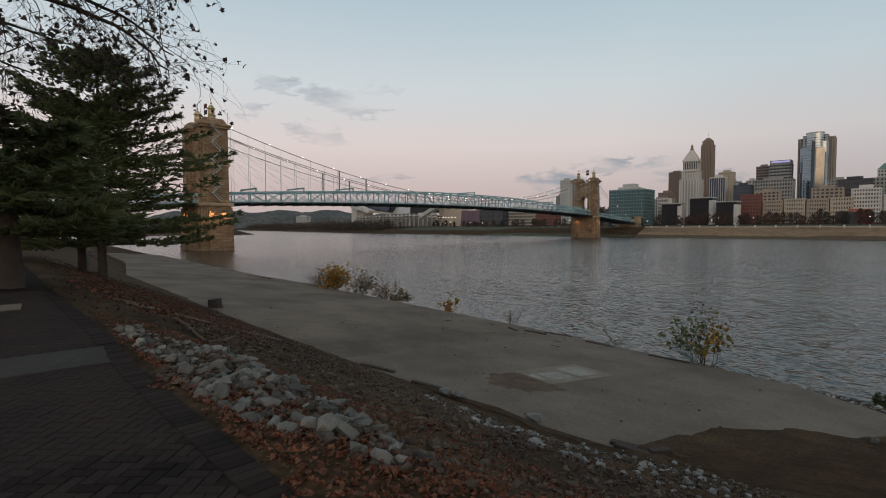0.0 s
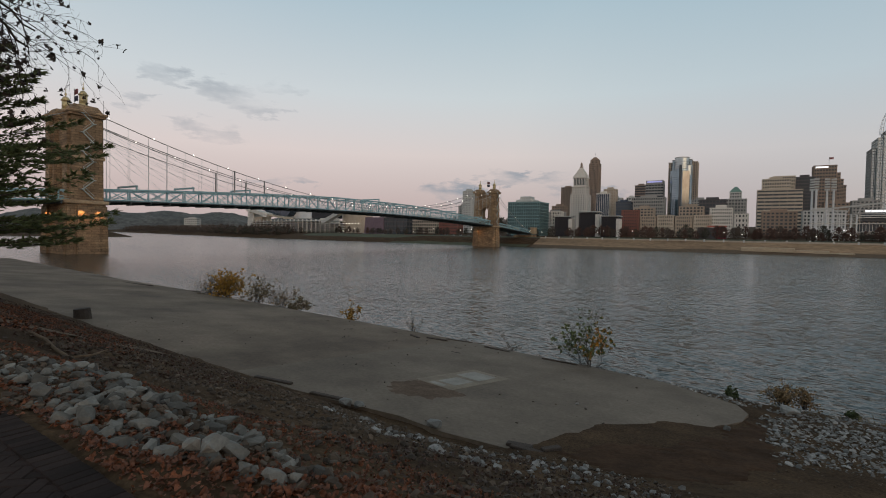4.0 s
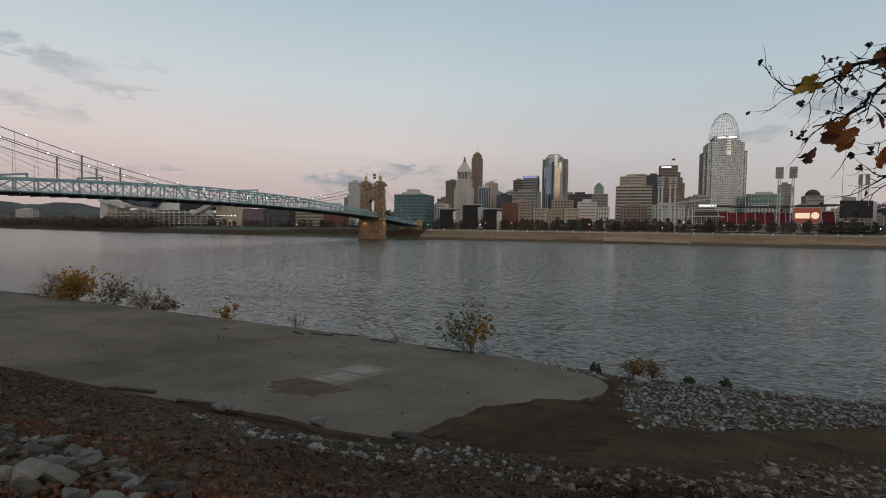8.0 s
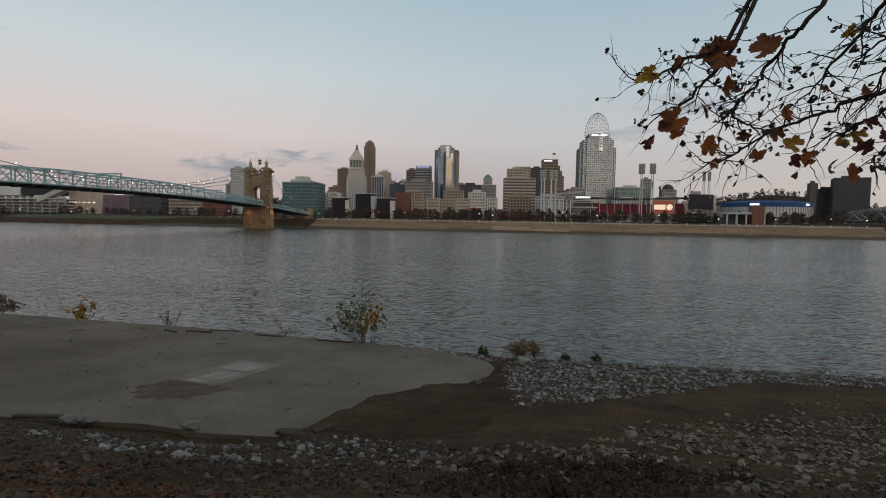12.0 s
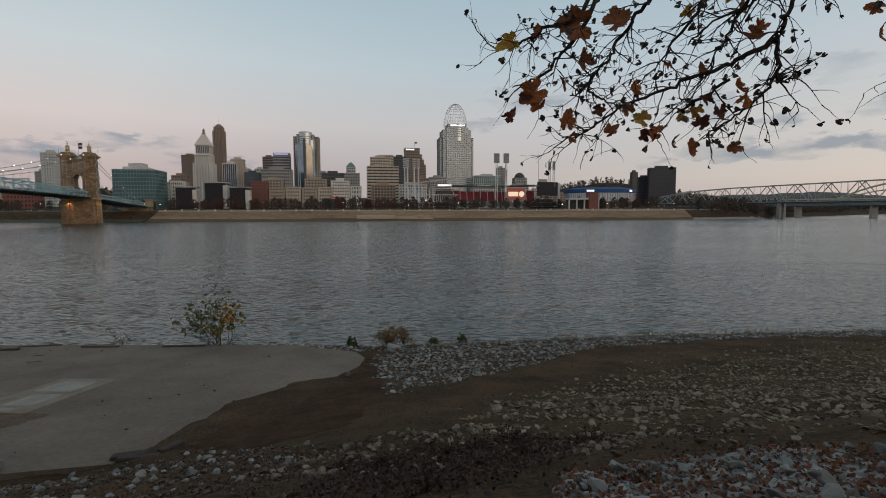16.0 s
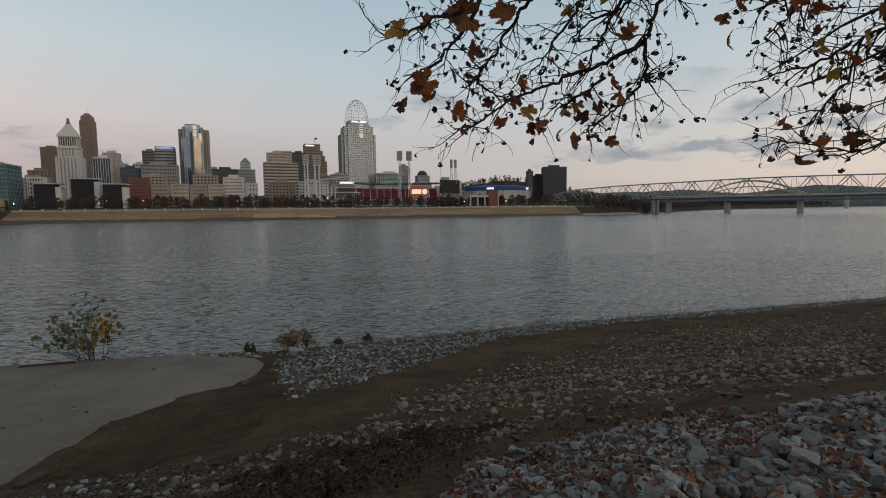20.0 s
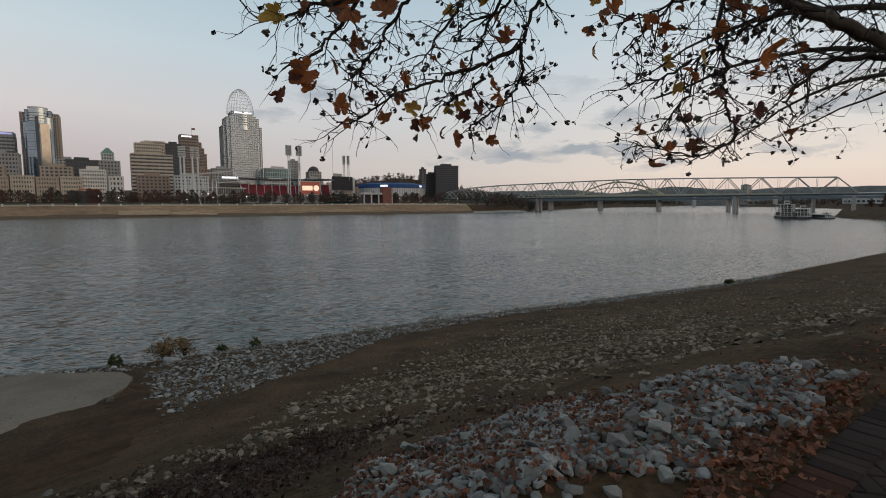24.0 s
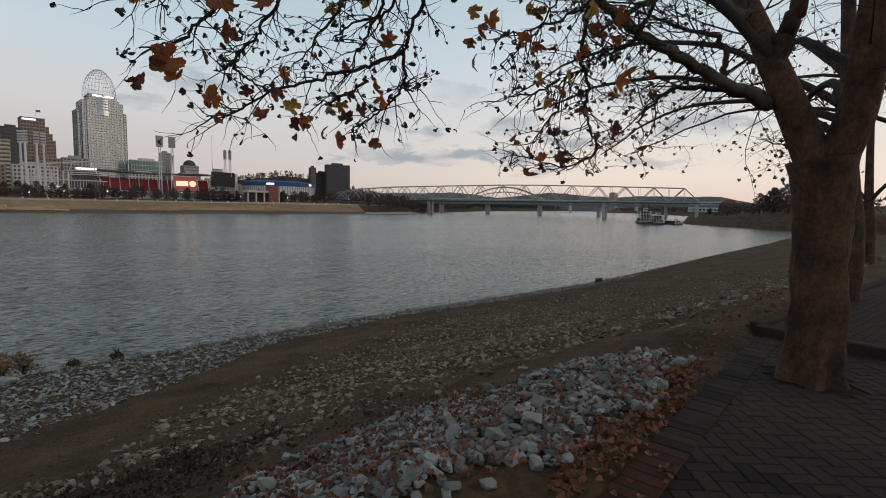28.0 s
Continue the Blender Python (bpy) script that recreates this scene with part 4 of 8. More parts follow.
for j in range(10):
    b = math.pi / 2 * (j + 0.4) / 10.6
    r = 22.5 * math.cos(b)
    pts = [(r * math.cos(2 * math.pi * k / 32), -2 + 0.8 * r * math.sin(2 * math.pi * k / 32), 168 + 45 * math.sin(b)) for k in range(33)]
    part("tiara_ring", mesh_of("tiara_ring", *tube(pts, [0.17] * 33, 5)), "white_panel", gat)
block("glass_hall", "low teal glass building behind the ballpark", 112, 907, 47, 14, 72, "wall_pale", "glass_green", 9, 12, 0.1, 0.12)
block("office_tower", "grey office tower rising behind the ballpark", 141, 930, 14, 12, 88, "wall_grey", "glass_dark", 18, 5, 0.45, 0.4)
dm = block("domed_building", "grey stone building with a ribbed dome", 173.3, 909, 23, 18, 68, "wall_grey", "glass_dark", 12, 7, 0.45, 0.45, plant=False)
bm = bmesh.new()
bmesh.ops.create_uvsphere(bm, u_segments=20, v_segments=12, radius=9, matrix=Matrix.Translation((0, 0, 69)) @ Matrix.Diagonal((1.1, 0.9, 1.1, 1)))
part("dome", bm, "wall_dark", dm, smooth=True)
# black pavilions on the quay
for n, (x, y, w, z) in enumerate(((-259.8, 545, 21, 34.6), (-230.4, 551, 23.5, 39.8), (-203, 545, 20, 34.4))):
    pav = empty("riverfront_pavilion", (x, y, 0), GRID, label="black glass riverfront pavilion with white end wall and flat roof", category="pavilion")
    facade(pav, w * 0.8, 11, 8, z - 1, "black_panel", "black_panel", 4, 5, 0.2, 0.1, cx=-w * 0.1)
    part("end_wall", boxes((w * 0.3, w * 0.5, -6, 6, 8, z - 2.4), bevel=0.1), "wall_white", pav)
    part("flat_roof", boxes((-w * 0.52, w * 0.52, -7, 7, z, z + 1.1), bevel=0.2), "wall_pale", pav)
block("dark_apartment_tower", "dark grey apartment slab tower with balconies", 392.8, 810, 41, 20, 78, "wall_dark", "glass_dark", 20, 12, 0.5, 0.35, rz=-14)
block("dark_apartment_tower", "narrow dark apartment tower on the hill", 352, 823, 10, 8, 72, "wall_dark", "glass_dark", 16, 3, 0.5, 0.3)
block("dark_apartment_tower", "low dark apartment wing beside the tower", 372, 830, 24, 10, 64, "wall_dark", "glass_dark", 12, 8, 0.5, 0.3)

import collections

# ---- brick walk ----
walkway = part("pavement", mesh_of("pavement", *(lambda xs: ([(x, np.interp(x, EDGE_X, EDGE_Y) - w, 7.488) for x in xs for w in (0.0, 7.0)], [(2 * k, 2 * k + 1, 2 * k + 3, 2 * k + 2) for k in range(len(xs) - 1)]))([-40, -30, -22, -15.3, -12, -9.6, -6.6, -2.7, 0, 2.5, 4, 6.5, 12, 20, 30])), "grout")
tagged(walkway, "dark red brick footpath in herringbone pattern above the bank", "footpath", kind="structure")


def paver_mesh(l, w, h=0.06, c=0.006):
    vs = [(x, y, z) for z, i in ((-h, 0), (-c, 0), (0, c)) for x, y in ((-l / 2 + i, -w / 2 + i), (l / 2 - i, -w / 2 + i), (l / 2 - i, w / 2 - i), (-l / 2 + i, w / 2 - i))]
    fs = [(8, 9, 10, 11)] + [(k + r, (k + 1) % 4 + r, (k + 1) % 4 + r + 4, k + r + 4) for r in (0, 4) for k in range(4)]
    return vs, fs


def rot2(x, y, a):
    return x * math.cos(a) - y * math.sin(a), x * math.sin(a) + y * math.cos(a)


PV, PF = paver_mesh(0.196, 0.096)
paver_me = mesh_of("paver", PV, PF)
paver_me.materials.append(MATS["paver"])
far_pavers = Heap()
rnd = random.Random(3)
U, TILT_P = 0.1, radians(50)
for i in range(-150, 170):
    for j in range(-190, 190):
        k = (i - j) % 4
        if k not in (0, 3):
            continue
        cx, cy = (i + 1, j + 0.5) if k == 0 else (i + 0.5, j + 1)
        x, y = rot2(cx * U, cy * U, TILT_P)
        x -= 3.0
        edge = float(np.interp(x, EDGE_X, EDGE_Y))
        if not (edge - 5.0 < y < edge - 0.15) or not (-17 < x < 11) or (-8.35 < x < -7.25) or math.hypot(x - 5.6, y - 2.1) < 0.36:
            continue
        a = TILT_P + (0 if k == 0 else math.pi / 2) + rnd.uniform(-0.012, 0.012)
        z = 7.5 + rnd.uniform(-0.003, 0.003)
        if (-4.3 < x < -2.0 and y > edge - 1.6) or (2.2 < x < 3.5 and y > edge - 1.0):
            ob = part("paver", paver_me, None, walkway)
            ob.matrix_basis = pose(x, y, z, rnd.uniform(-0.6, 0.6), rnd.uniform(-0.6, 0.6), math.degrees(a))
        else:
            far_pavers.add([(*(q + o for q, o in zip(rot2(v[0], v[1], a), (x, y))), v[2] + z) for v in PV], PF)
fp = part("pavers", far_pavers.mesh("pavers"), "paver", walkway)
fp["kind"] = "stuff"
# soldier course along the edge: reddish bricks downstream, dark ones upstream
EV, EF = paver_mesh(0.235, 0.1)
edge_me = mesh_of("edge_brick", EV, EF)
edge_me.materials.append(MATS["paver_red"])
dark_edge = mesh_of("edge_brick", EV, EF)
dark_edge.materials.append(MATS["paver"])
for k in range(270):
    x = -16 + k * 0.103
    e0, e1 = np.interp([x, x + 0.1], EDGE_X, EDGE_Y)
    ob = part("edge_brick", edge_me if 1.5 < x < 3.3 else dark_edge, None, walkway)
    ob.matrix_basis = pose(x, e0 - 0.115, 7.510 + rnd.uniform(-0.004, 0.004), 0, 0, 90 + math.degrees(math.atan2(e1 - e0, 0.1)) + rnd.uniform(-1, 1))
# concrete drain cover crossing the walk, with two lifting holes
bm = boxes((-8.33, -7.27, -4.4, 0.62, 7.40, 7.512), bevel=0.008)
drain = part("concrete_strip", bm, "dark_concrete", walkway)
# no recess is cut: black blocks stand in for the shade inside the holes
for x, y in ((-7.71, 0.12), (-7.65, 0.32)):
    part("lifting_hole", boxes((x - 0.11, x + 0.11, y - 0.045, y + 0.045, 7.505, 7.5145), bevel=0.004), "black_panel", drain)
part("plate", boxes((-14.2, -13.2, -1.2, -0.4, 7.42, 7.513), bevel=0.01), "concrete", walkway)
part("light_paver", boxes((-3.36, -3.17, 0.32, 0.42, 7.44, 7.5045), bevel=0.006), "concrete", walkway)

# raised terrace edge and tree pit beyond the sycamore
terrace = part("raised_terrace", boxes((7.1, 16.0, -1.2, 3.0, 7.3, 7.58), bevel=0.02), "paver")
tagged(terrace, "raised dark brick terrace with squared timber edge beside the tree", "terrace", kind="structure")
for d in ((6.95, 7.13, -1.3, 3.05, 7.3, 7.62), (7.13, 16.0, 3.0, 3.16, 7.3, 7.62)):
    part("edging_timber", boxes(d, bevel=0.015), "edge_timber", terrace)
tp = Heap()
for i in range(40):
    for j in range(41):
        x, y = 7.24 + (i + 0.5 * (j % 2)) * 0.2, -1.15 + j * 0.1
        tp.add([(v[0] + x, v[1] + y, v[2] + 7.587 + rnd.uniform(-0.002, 0.002)) for v in PV], PF)
part("pavers", tp.mesh("pavers"), "paver", terrace)["kind"] = "stuff"

# ---- patch, cracks, timbers on the landing ----
# a later pour covers the downstream half of the landing, a few millimetres proud
pour = [(-23.2, 12.2)] + [q for q in SLAB if q[0] > -23] + [(-24.4, 32.3)]
bm = bmesh.new()
face = bm.faces.new([bm.verts.new((x, y, slab_z(y) + 0.006)) for x, y in pour])
bmesh.ops.triangulate(bm, faces=[face])
bmesh.ops.recalc_face_normals(bm, faces=bm.faces[:])
tagged(part("newer_pour", bm, "newer_concrete"), "lighter grey later pour of concrete on the landing", "concrete", kind="structure")


def on_slab(name, x0, x1, y0, y1, h, material, rz=0.0, parent=None, label=""):
    cx, cy = (x0 + x1) / 2, (y0 + y1) / 2
    ob = part(name, boxes((-(x1 - x0) / 2, (x1 - x0) / 2, -(y1 - y0) / 2, (y1 - y0) / 2, -0.05, h), bevel=min(0.02, h * 0.4)), material, None, label)
    ob.matrix_basis = pose(cx, cy, slab_z(cy), -math.degrees(math.atan(0.087)), 0, rz)
    if parent:
        ob.parent = parent
    return ob


patch = on_slab("repair_patch", -16.9, -14.3, 18.6, 23.4, 0.02, "patch_border", -4)
tagged(patch, "pale concrete repair patch let into the landing", "concrete patch", kind="structure")
for y0, y1, x0, x1 in ((21.3, 22.9, -16.4, -14.75), (19.4, 20.9, -16.1, -14.9), (18.75, 19.15, -16.2, -15.2)):
    ob = on_slab("patch_panel", x0, x1, y0, y1, 0.026, "pale_concrete", -4)
    ob.parent = patch
    ob.matrix_parent_inverse = patch.matrix_basis.inverted()


def timber(x, y, l, w, h, rz, label="weathered squared timber lying on the landing"):
    ob = part("timber", boxes((-l / 2, l / 2, -w / 2, w / 2, 0, h), bevel=0.03), "pine_bark")
    ob.matrix_basis = pose(x, y, max(slab_z(y), land(x, y)) - 0.02, rnd.uniform(-2, 2), rnd.uniform(-1, 1), rz)
    tagged(ob, label, "timber", group="timbers on the landing")


for x, y, l, rz in ((-20.2, 31.3, 2.3, -2), (-15.0, 31.2, 2.6, 3), (-24.3, 31.9, 2.4, 12), (-25.6, 30.6, 2.0, 6), (-27.4, 29.9, 1.5, -20), (-72.0, 30.6, 7.0, 4), (-83, 27.8, 9.0, 8), (-8.3, 14.4, 0.9, 15), (-7.3, 14.75, 0.7, 60), (-7.9, 14.15, 1.1, 5), (-20.5, 12.6, 2.2, 16), (-16.9, 12.95, 1.8, 14)):
    timber(x, y, l, rnd.uniform(0.2, 0.3), rnd.uniform(0.08, 0.14), rz)
for x, y in ((-22.1, 28.9), (-21.0, 27.2), (-33, 27.5), (-30, 30.1)):
    timber(x, y, rnd.uniform(0.4, 0.8), 0.12, 0.05, rnd.uniform(0, 90))
stump = part("tree_stump", bar(bmesh.new(), (0, 0, -0.3), (0, 0, 0.75), 0.62, 12, 0.55), "pine_bark")
stump.matrix_basis = pose(-44.8, 11.3, slab_z(11.3), 4, -3, 0)
tagged(stump, "weathered wooden stump at the landing's upper edge", "stump")
stick = part("fallen_branch", mesh_of("fallen_branch", *tube([(-12.83, 2.35, land(-12.83, 2.35) + 0.05), (-11.8, 2.4, land(-11.8, 2.4) + 0.09), (-10.75, 2.32, land(-10.75, 2.32) + 0.06), (-9.9, 2.33, land(-9.9, 2.33) + 0.04), (-9.7, 2.6, land(-9.7, 2.6) + 0.16), (-10.0, 2.9, land(-10.0, 2.9) + 0.25)], [0.035, 0.035, 0.03, 0.025, 0.02, 0.012], 7)), "trodden_earth")
tagged(stick, "thin pale crooked branch lying on the bank", "branch")
ways = [(-15.2, 1.45), (-16.0, 2.2), (-16.9, 3.0), (-18.4, 4.6), (-20.2, 6.3), (-22.5, 8.6)]
vs = [(x + s * 0.2, y + s * 0.24, land(x + s * 0.2, y + s * 0.24) + 0.05) for x, y in ways for s in (-1, 1)]
tagged(part("trodden_path", mesh_of("trodden_path", vs, [(2 * k, 2 * k + 1, 2 * k + 3, 2 * k + 2) for k in range(len(ways) - 1)]), "trodden_earth"), "narrow trodden earth path down the bank", "path", kind="structure")

# ---- stones ----


def rock_hull(seed, n=13, flat=0.62):
    r = random.Random(seed)
    bm = bmesh.new()
    for _ in range(n):
        v = Vector((r.gauss(0, 1), r.gauss(0, 1), r.gauss(0, 1))).normalized()
        m = max(abs(v.x), abs(v.y), abs(v.z))
        v = v / (m ** 0.6) * r.uniform(0.8, 1.0)
        bm.verts.new((v.x * 0.55, v.y * 0.42, v.z * 0.42 * flat))
    bmesh.ops.convex_hull(bm, input=bm.verts[:])
    bmesh.ops.delete(bm, geom=[v for v in bm.verts if not v.link_faces], context="VERTS")
    me = bpy.data.meshes.new("stone")
    bm.to_mesh(me)
    bm.free()
    return me


ROCKS = [rock_hull(s, 16 + s % 6, 0.62 + 0.12 * (s % 4)) for s in range(12)]
RAW = []
for me in ROCKS:
    me.materials.append(MATS["limestone"])
    RAW.append((np.array([v.co for v in me.vertices]), [tuple(p.vertices) for p in me.polygons]))


def inside(poly, x, y):
    hit = False
    for (xa, ya), (xb, yb) in zip(poly, poly[1:] + poly[:1]):
        if (ya > y) != (yb > y) and x < (xb - xa) * (y - ya) / (yb - ya) + xa:
            hit = not hit
    return hit


def spots(poly, n, seed, ragged=0.0):
    r = random.Random(seed)
    xs, ys = [p[0] for p in poly], [p[1] for p in poly]
    out = []
    while len(out) < n:
        x, y = r.uniform(min(xs), max(xs)), r.uniform(min(ys), max(ys))
        q = ragged * noise.noise((x * 0.9, y * 0.9, seed))
        if inside(poly, x + q, y + q):
            out.append((x, y))
    return out


def stone_heap(name, poly, n, lo, hi, material, label, seed, ragged=0.5, sink=0.2, flat=1.0, power=2.0, parent=None):
    """A spread of stones too many to count, as one piece of stuff."""
    r, heap = random.Random(seed), Heap()
    for x, y in spots(poly, n, seed, ragged):
        s = lo + (hi - lo) * r.random() ** power
        vs, fs = r.choice(RAW)
        m = np.array(Euler((r.gauss(0, 0.35), r.gauss(0, 0.35), r.uniform(0, 6.3))).to_matrix()) * s
        z = land(x, y)
        if x < -3.5 and inside(SLAB, x, y):
            z = slab_z(y)
        p = vs * (1, 1, flat) @ m.T + (x, y, z + s * sink)
        heap.add(p.tolist(), fs)
    ob = part(name, heap.mesh(name), material)
    return tagged(ob, label, "stones", kind="stuff")


RIP_L = [(-10.4, 0.8), (-8.7, 1.5), (-7.7, 2.1), (-6.1, 2.4), (-5.1, 2.55), (-4.1, 2.7), (-3.1, 2.4), (-2.75, 1.9), (-3.6, 1.6), (-4.6, 1.35), (-6.2, 1.1)]
RIP_R = [(1.1, 4.2), (1.6, 5.4), (2.6, 5.8), (3.6, 5.5), (4.4, 5.1), (5.0, 4.1), (4.85, 3.0), (4.2, 2.75), (3.3, 2.65), (2.6, 2.5), (1.6, 2.6), (0.8, 3.4)]


def riprap(poly, n, lo, hi, seed, parent, stone="limestone"):
    r = random.Random(seed)
    taken = []
    shapes = [me.copy() for me in ROCKS]
    for me in shapes:
        me.materials[0] = MATS[stone]
    for x, y in spots(poly, n * 3, seed, 0.25):
        s = lo + (hi - lo) * r.random() ** 1.7
        near = [(q, z) for q, z in taken if (q[0] - x) ** 2 + (q[1] - y) ** 2 < (0.33 * (s + q[2])) ** 2]
        if len(near) > 1:
            continue
        z = land(x, y) + s * 0.16
        if near:
            z = max(z, near[0][1] + 0.30 * (s * 0.5 + near[0][0][2] * 0.5))
        taken.append(((x, y, s), z))
        ob = part("stone", r.choice(shapes), None, parent)
        ob.matrix_basis = pose(x, y, z, r.gauss(0, 18), r.gauss(0, 18), r.uniform(0, 360)) @ Matrix.Diagonal((s * r.uniform(0.9, 1.25), s, s * r.uniform(0.8, 1.1), 1))
        if len(taken) >= n:
            break


bank_l = empty("riprap_bank", (0, 0, 0), label="heap of pale grey broken limestone riprap beside the footpath", category="riprap", kind="structure")
riprap(RIP_L, 300, 0.08, 0.23, 21, bank_l, "darker_limestone")
bank_r = empty("riprap_bank", (0, 0, 0), label="heap of pale grey broken limestone riprap with fallen leaves between", category="riprap", kind="structure")
riprap(RIP_R, 300, 0.075, 0.165, 22, bank_r)
stone_heap("riprap_rubble", RIP_R, 3000, 0.045, 0.125, "pale_rubble", "small grey broken stones between the riprap", 31, 0.6, power=1.3)
stone_heap("riprap_rubble", RIP_L, 1100, 0.04, 0.13, "rubble", "small grey broken stones between the riprap", 32, 0.5)
stone_heap("riprap_rubble", [(-3.2, 8.0), (-2.4, 9.6), (0.2, 11.8), (1.6, 11.2), (3.9, 8.8), (3.2, 7.2), (0.8, 6.6)], 900, 0.04, 0.17, "scree_stone", "strip of pale broken stone across the bank", 33, 0.8)
stone_heap("bank_rubble", [(-24, 4.8), (-22, 11.5), (-11, 12.9), (-6, 14.2), (-2.2, 11.5), (-0.8, 6.2), (0.5, 3.2), (-2.5, 2.2), (-5.5, 3.4), (-9, 2.2), (-13, 2.4)], 8500, 0.025, 0.14, "rubble", "loose brown rubble covering the steep bank", 34, 0.6, power=3.2)
stone_heap("bank_rubble", [(-13, 9.6), (-11, 13.0), (-6, 14.2), (-2.6, 11.6), (-2, 8.5), (-6, 6.5)], 450, 0.05, 0.24, "pale_rubble", "loose pale rubble on the bank above the landing", 35, 0.9, power=3.5)
stone_heap("shore_gravel", [(-2.9, 31.4), (-2.6, 27.0), (-1.6, 18.6), (0, 19.0), (4.0, 22.9), (10.5, 29.6), (21.4, 32.3), (34, 32.6), (60, 35), (66, 37.8), (50, 36.3), (37, 35.9), (16, 35.0), (7.5, 34.3), (0, 33.4)], 10500, 0.045, 0.25, "pale_rubble", "band of pale broken stone along the waterline", 36, 1.2, flat=0.45, power=2.4)
stone_heap("shore_gravel", [(-14, 31.6), (-13, 32.8), (-4, 33.2), (-3, 31), (-4.4, 29.2), (-8, 31.4)], 420, 0.06, 0.3, "pale_rubble", "pale broken stone at the landing's wet edge", 37, 0.4, flat=0.7)
stone_heap("bank_scree", [(0.9, 15.5), (1.5, 12), (4.9, 10), (9, 9.0), (16, 11), (24, 16), (30, 24), (22, 27), (13, 22), (6, 18.6)], 9500, 0.035, 0.19, "scree_stone", "flat brown stones scattered over the earth bank", 38, 2.5, flat=0.42, power=3.0)
stone_heap("bank_scree", [(2, 7), (8, 3.6), (25, 5), (60, 8), (70, 30), (40, 31), (20, 29), (2, 17)], 6500, 0.035, 0.24, "scree_stone", "flat brown stones scattered over the earth bank", 39, 2.5, flat=0.42, power=3.2)
stone_heap("bank_scree", [(4, 6), (12, 6), (30, 12), (40, 30), (24, 30), (12, 27), (4, 16)], 4200, 0.03, 0.15, "scree_stone", "thin flat stones strewn over the brown earth", 41, 2.0, flat=0.42, power=2.5)
stone_heap("bank_pebbles", [(-2.5, 13.5), (-1.2, 19.5), (4.5, 23.5), (11, 30), (22, 32.4), (36, 33), (60, 35), (60, 14), (24, 7), (8, 4.2), (3.5, 7.4), (0.8, 11.5)], 8000, 0.025, 0.12, "rubble", "small stones trodden into the earth of the bank", 43, 1.0, sink=0.1, flat=0.5, power=3.0)
stone_heap("riprap_rubble", [(3.0, 2.65), (5.4, 2.9), (5.7, 3.9), (4.6, 4.3)], 420, 0.03, 0.14, "pale_rubble", "loose pale stones petering out beside the path", 42, 0.6, power=2.5)
stone_heap("slab_grit", SLAB[3:28], 260, 0.03, 0.16, "rubble", "small stones lying on the concrete landing", 40, 0.2, flat=0.8, power=3)
for x, y, s in ((-11.5, 13.7, 0.62), (-3.55, 23.2, 0.35), (-9.4, 21.5, 0.2), (-1.9, 30.4, 1.0), (-15.6, 12.9, 0.6), (-15.0, 13.1, 0.5)):
    ob = part("boulder", ROCKS[int(s * 10) % 10], None)
    ob.matrix_basis = pose(x, y, max(land(x, y), slab_z(y) if x < -3.6 else -1) + s * 0.2, 8, -5, s * 300) @ Matrix.Diagonal((s, s, s, 1))
    tagged(ob, "single pale limestone block on the landing's edge", "boulder")

# earth washed over the slab
MUD = [(-3.0, 28.2), (-1.2, 19.0), (-2.2, 14.4), (-4.6, 13.0), (-7.0, 14.6), (-6.7, 16.6), (-5.6, 17.6), (-4.6, 17.5), (-4.3, 20.0), (-3.4, 21.8), (-3.9, 23.4), (-3.2, 25.4), (-3.4, 27.4)]
STEP = 0.16
cells, vs, fs = {}, [], []


def mud_vert(i, j):
    if (i, j) not in cells:
        x, y = -9 + i * STEP, 12 + j * STEP
        x, y = x + 0.05 * noise.noise((x * 9, y * 9, 1)), y + 0.05 * noise.noise((x * 9, y * 9, 5))
        cells[i, j] = len(vs)
        vs.append((x, y, max(float(land(x, y)), slab_z(y) if inside(SLAB, x, y) else -9) + 0.035 + 0.02 * noise.noise((x * 2.5, y * 2.5, 7))))
    return cells[i, j]


for i in range(55):
    for j in range(105):
        x, y = -9 + (i + 0.5) * STEP, 12 + (j + 0.5) * STEP
        wx, wy = (q + 0.55 * noise.noise((x * 1.1, y * 1.1, c)) + 0.3 * noise.noise((x * 3.7, y * 3.7, c)) for q, c in ((x, 9), (y, 3)))
        if inside(MUD, wx, wy):
            fs.append((mud_vert(i, j), mud_vert(i + 1, j), mud_vert(i + 1, j + 1), mud_vert(i, j + 1)))
uses = collections.Counter(k for f in fs for k in f)
vs = [(x, y, z - (0.09 if uses[k] < 4 else 0.0)) for k, (x, y, z) in enumerate(vs)]
tagged(part("mud", mesh_of("mud", vs, fs), "mud", smooth=True), "dark brown earth washed over the end of the landing", "mud", kind="structure")
for poly in ([(-17.2, 17.2), (-16.6, 19.0), (-14.6, 18.5), (-13.4, 18.2), (-14.0, 16.4), (-16.0, 15.8)],):
    bm = bmesh.new()
    edge = []
    for (xa, ya), (xb, yb) in zip(poly, poly[1:] + poly[:1]):
        for k in range(14):
            x, y = xa + (xb - xa) * k / 14, ya + (yb - ya) * k / 14
            edge.append(tuple(q + 0.35 * noise.noise((x * 2, y * 2, c)) + 0.25 * noise.noise((x * 7, y * 7, c)) for q, c in ((x, 9), (y, 3))))
    f = bm.faces.new([bm.verts.new((x, y, slab_z(y) + 0.012)) for x, y in edge])
    bmesh.ops.triangulate(bm, faces=[f])
    tagged(part("mud", bm, "thin_mud"), "thin reddish mud beside the repair patch", "mud", kind="structure")

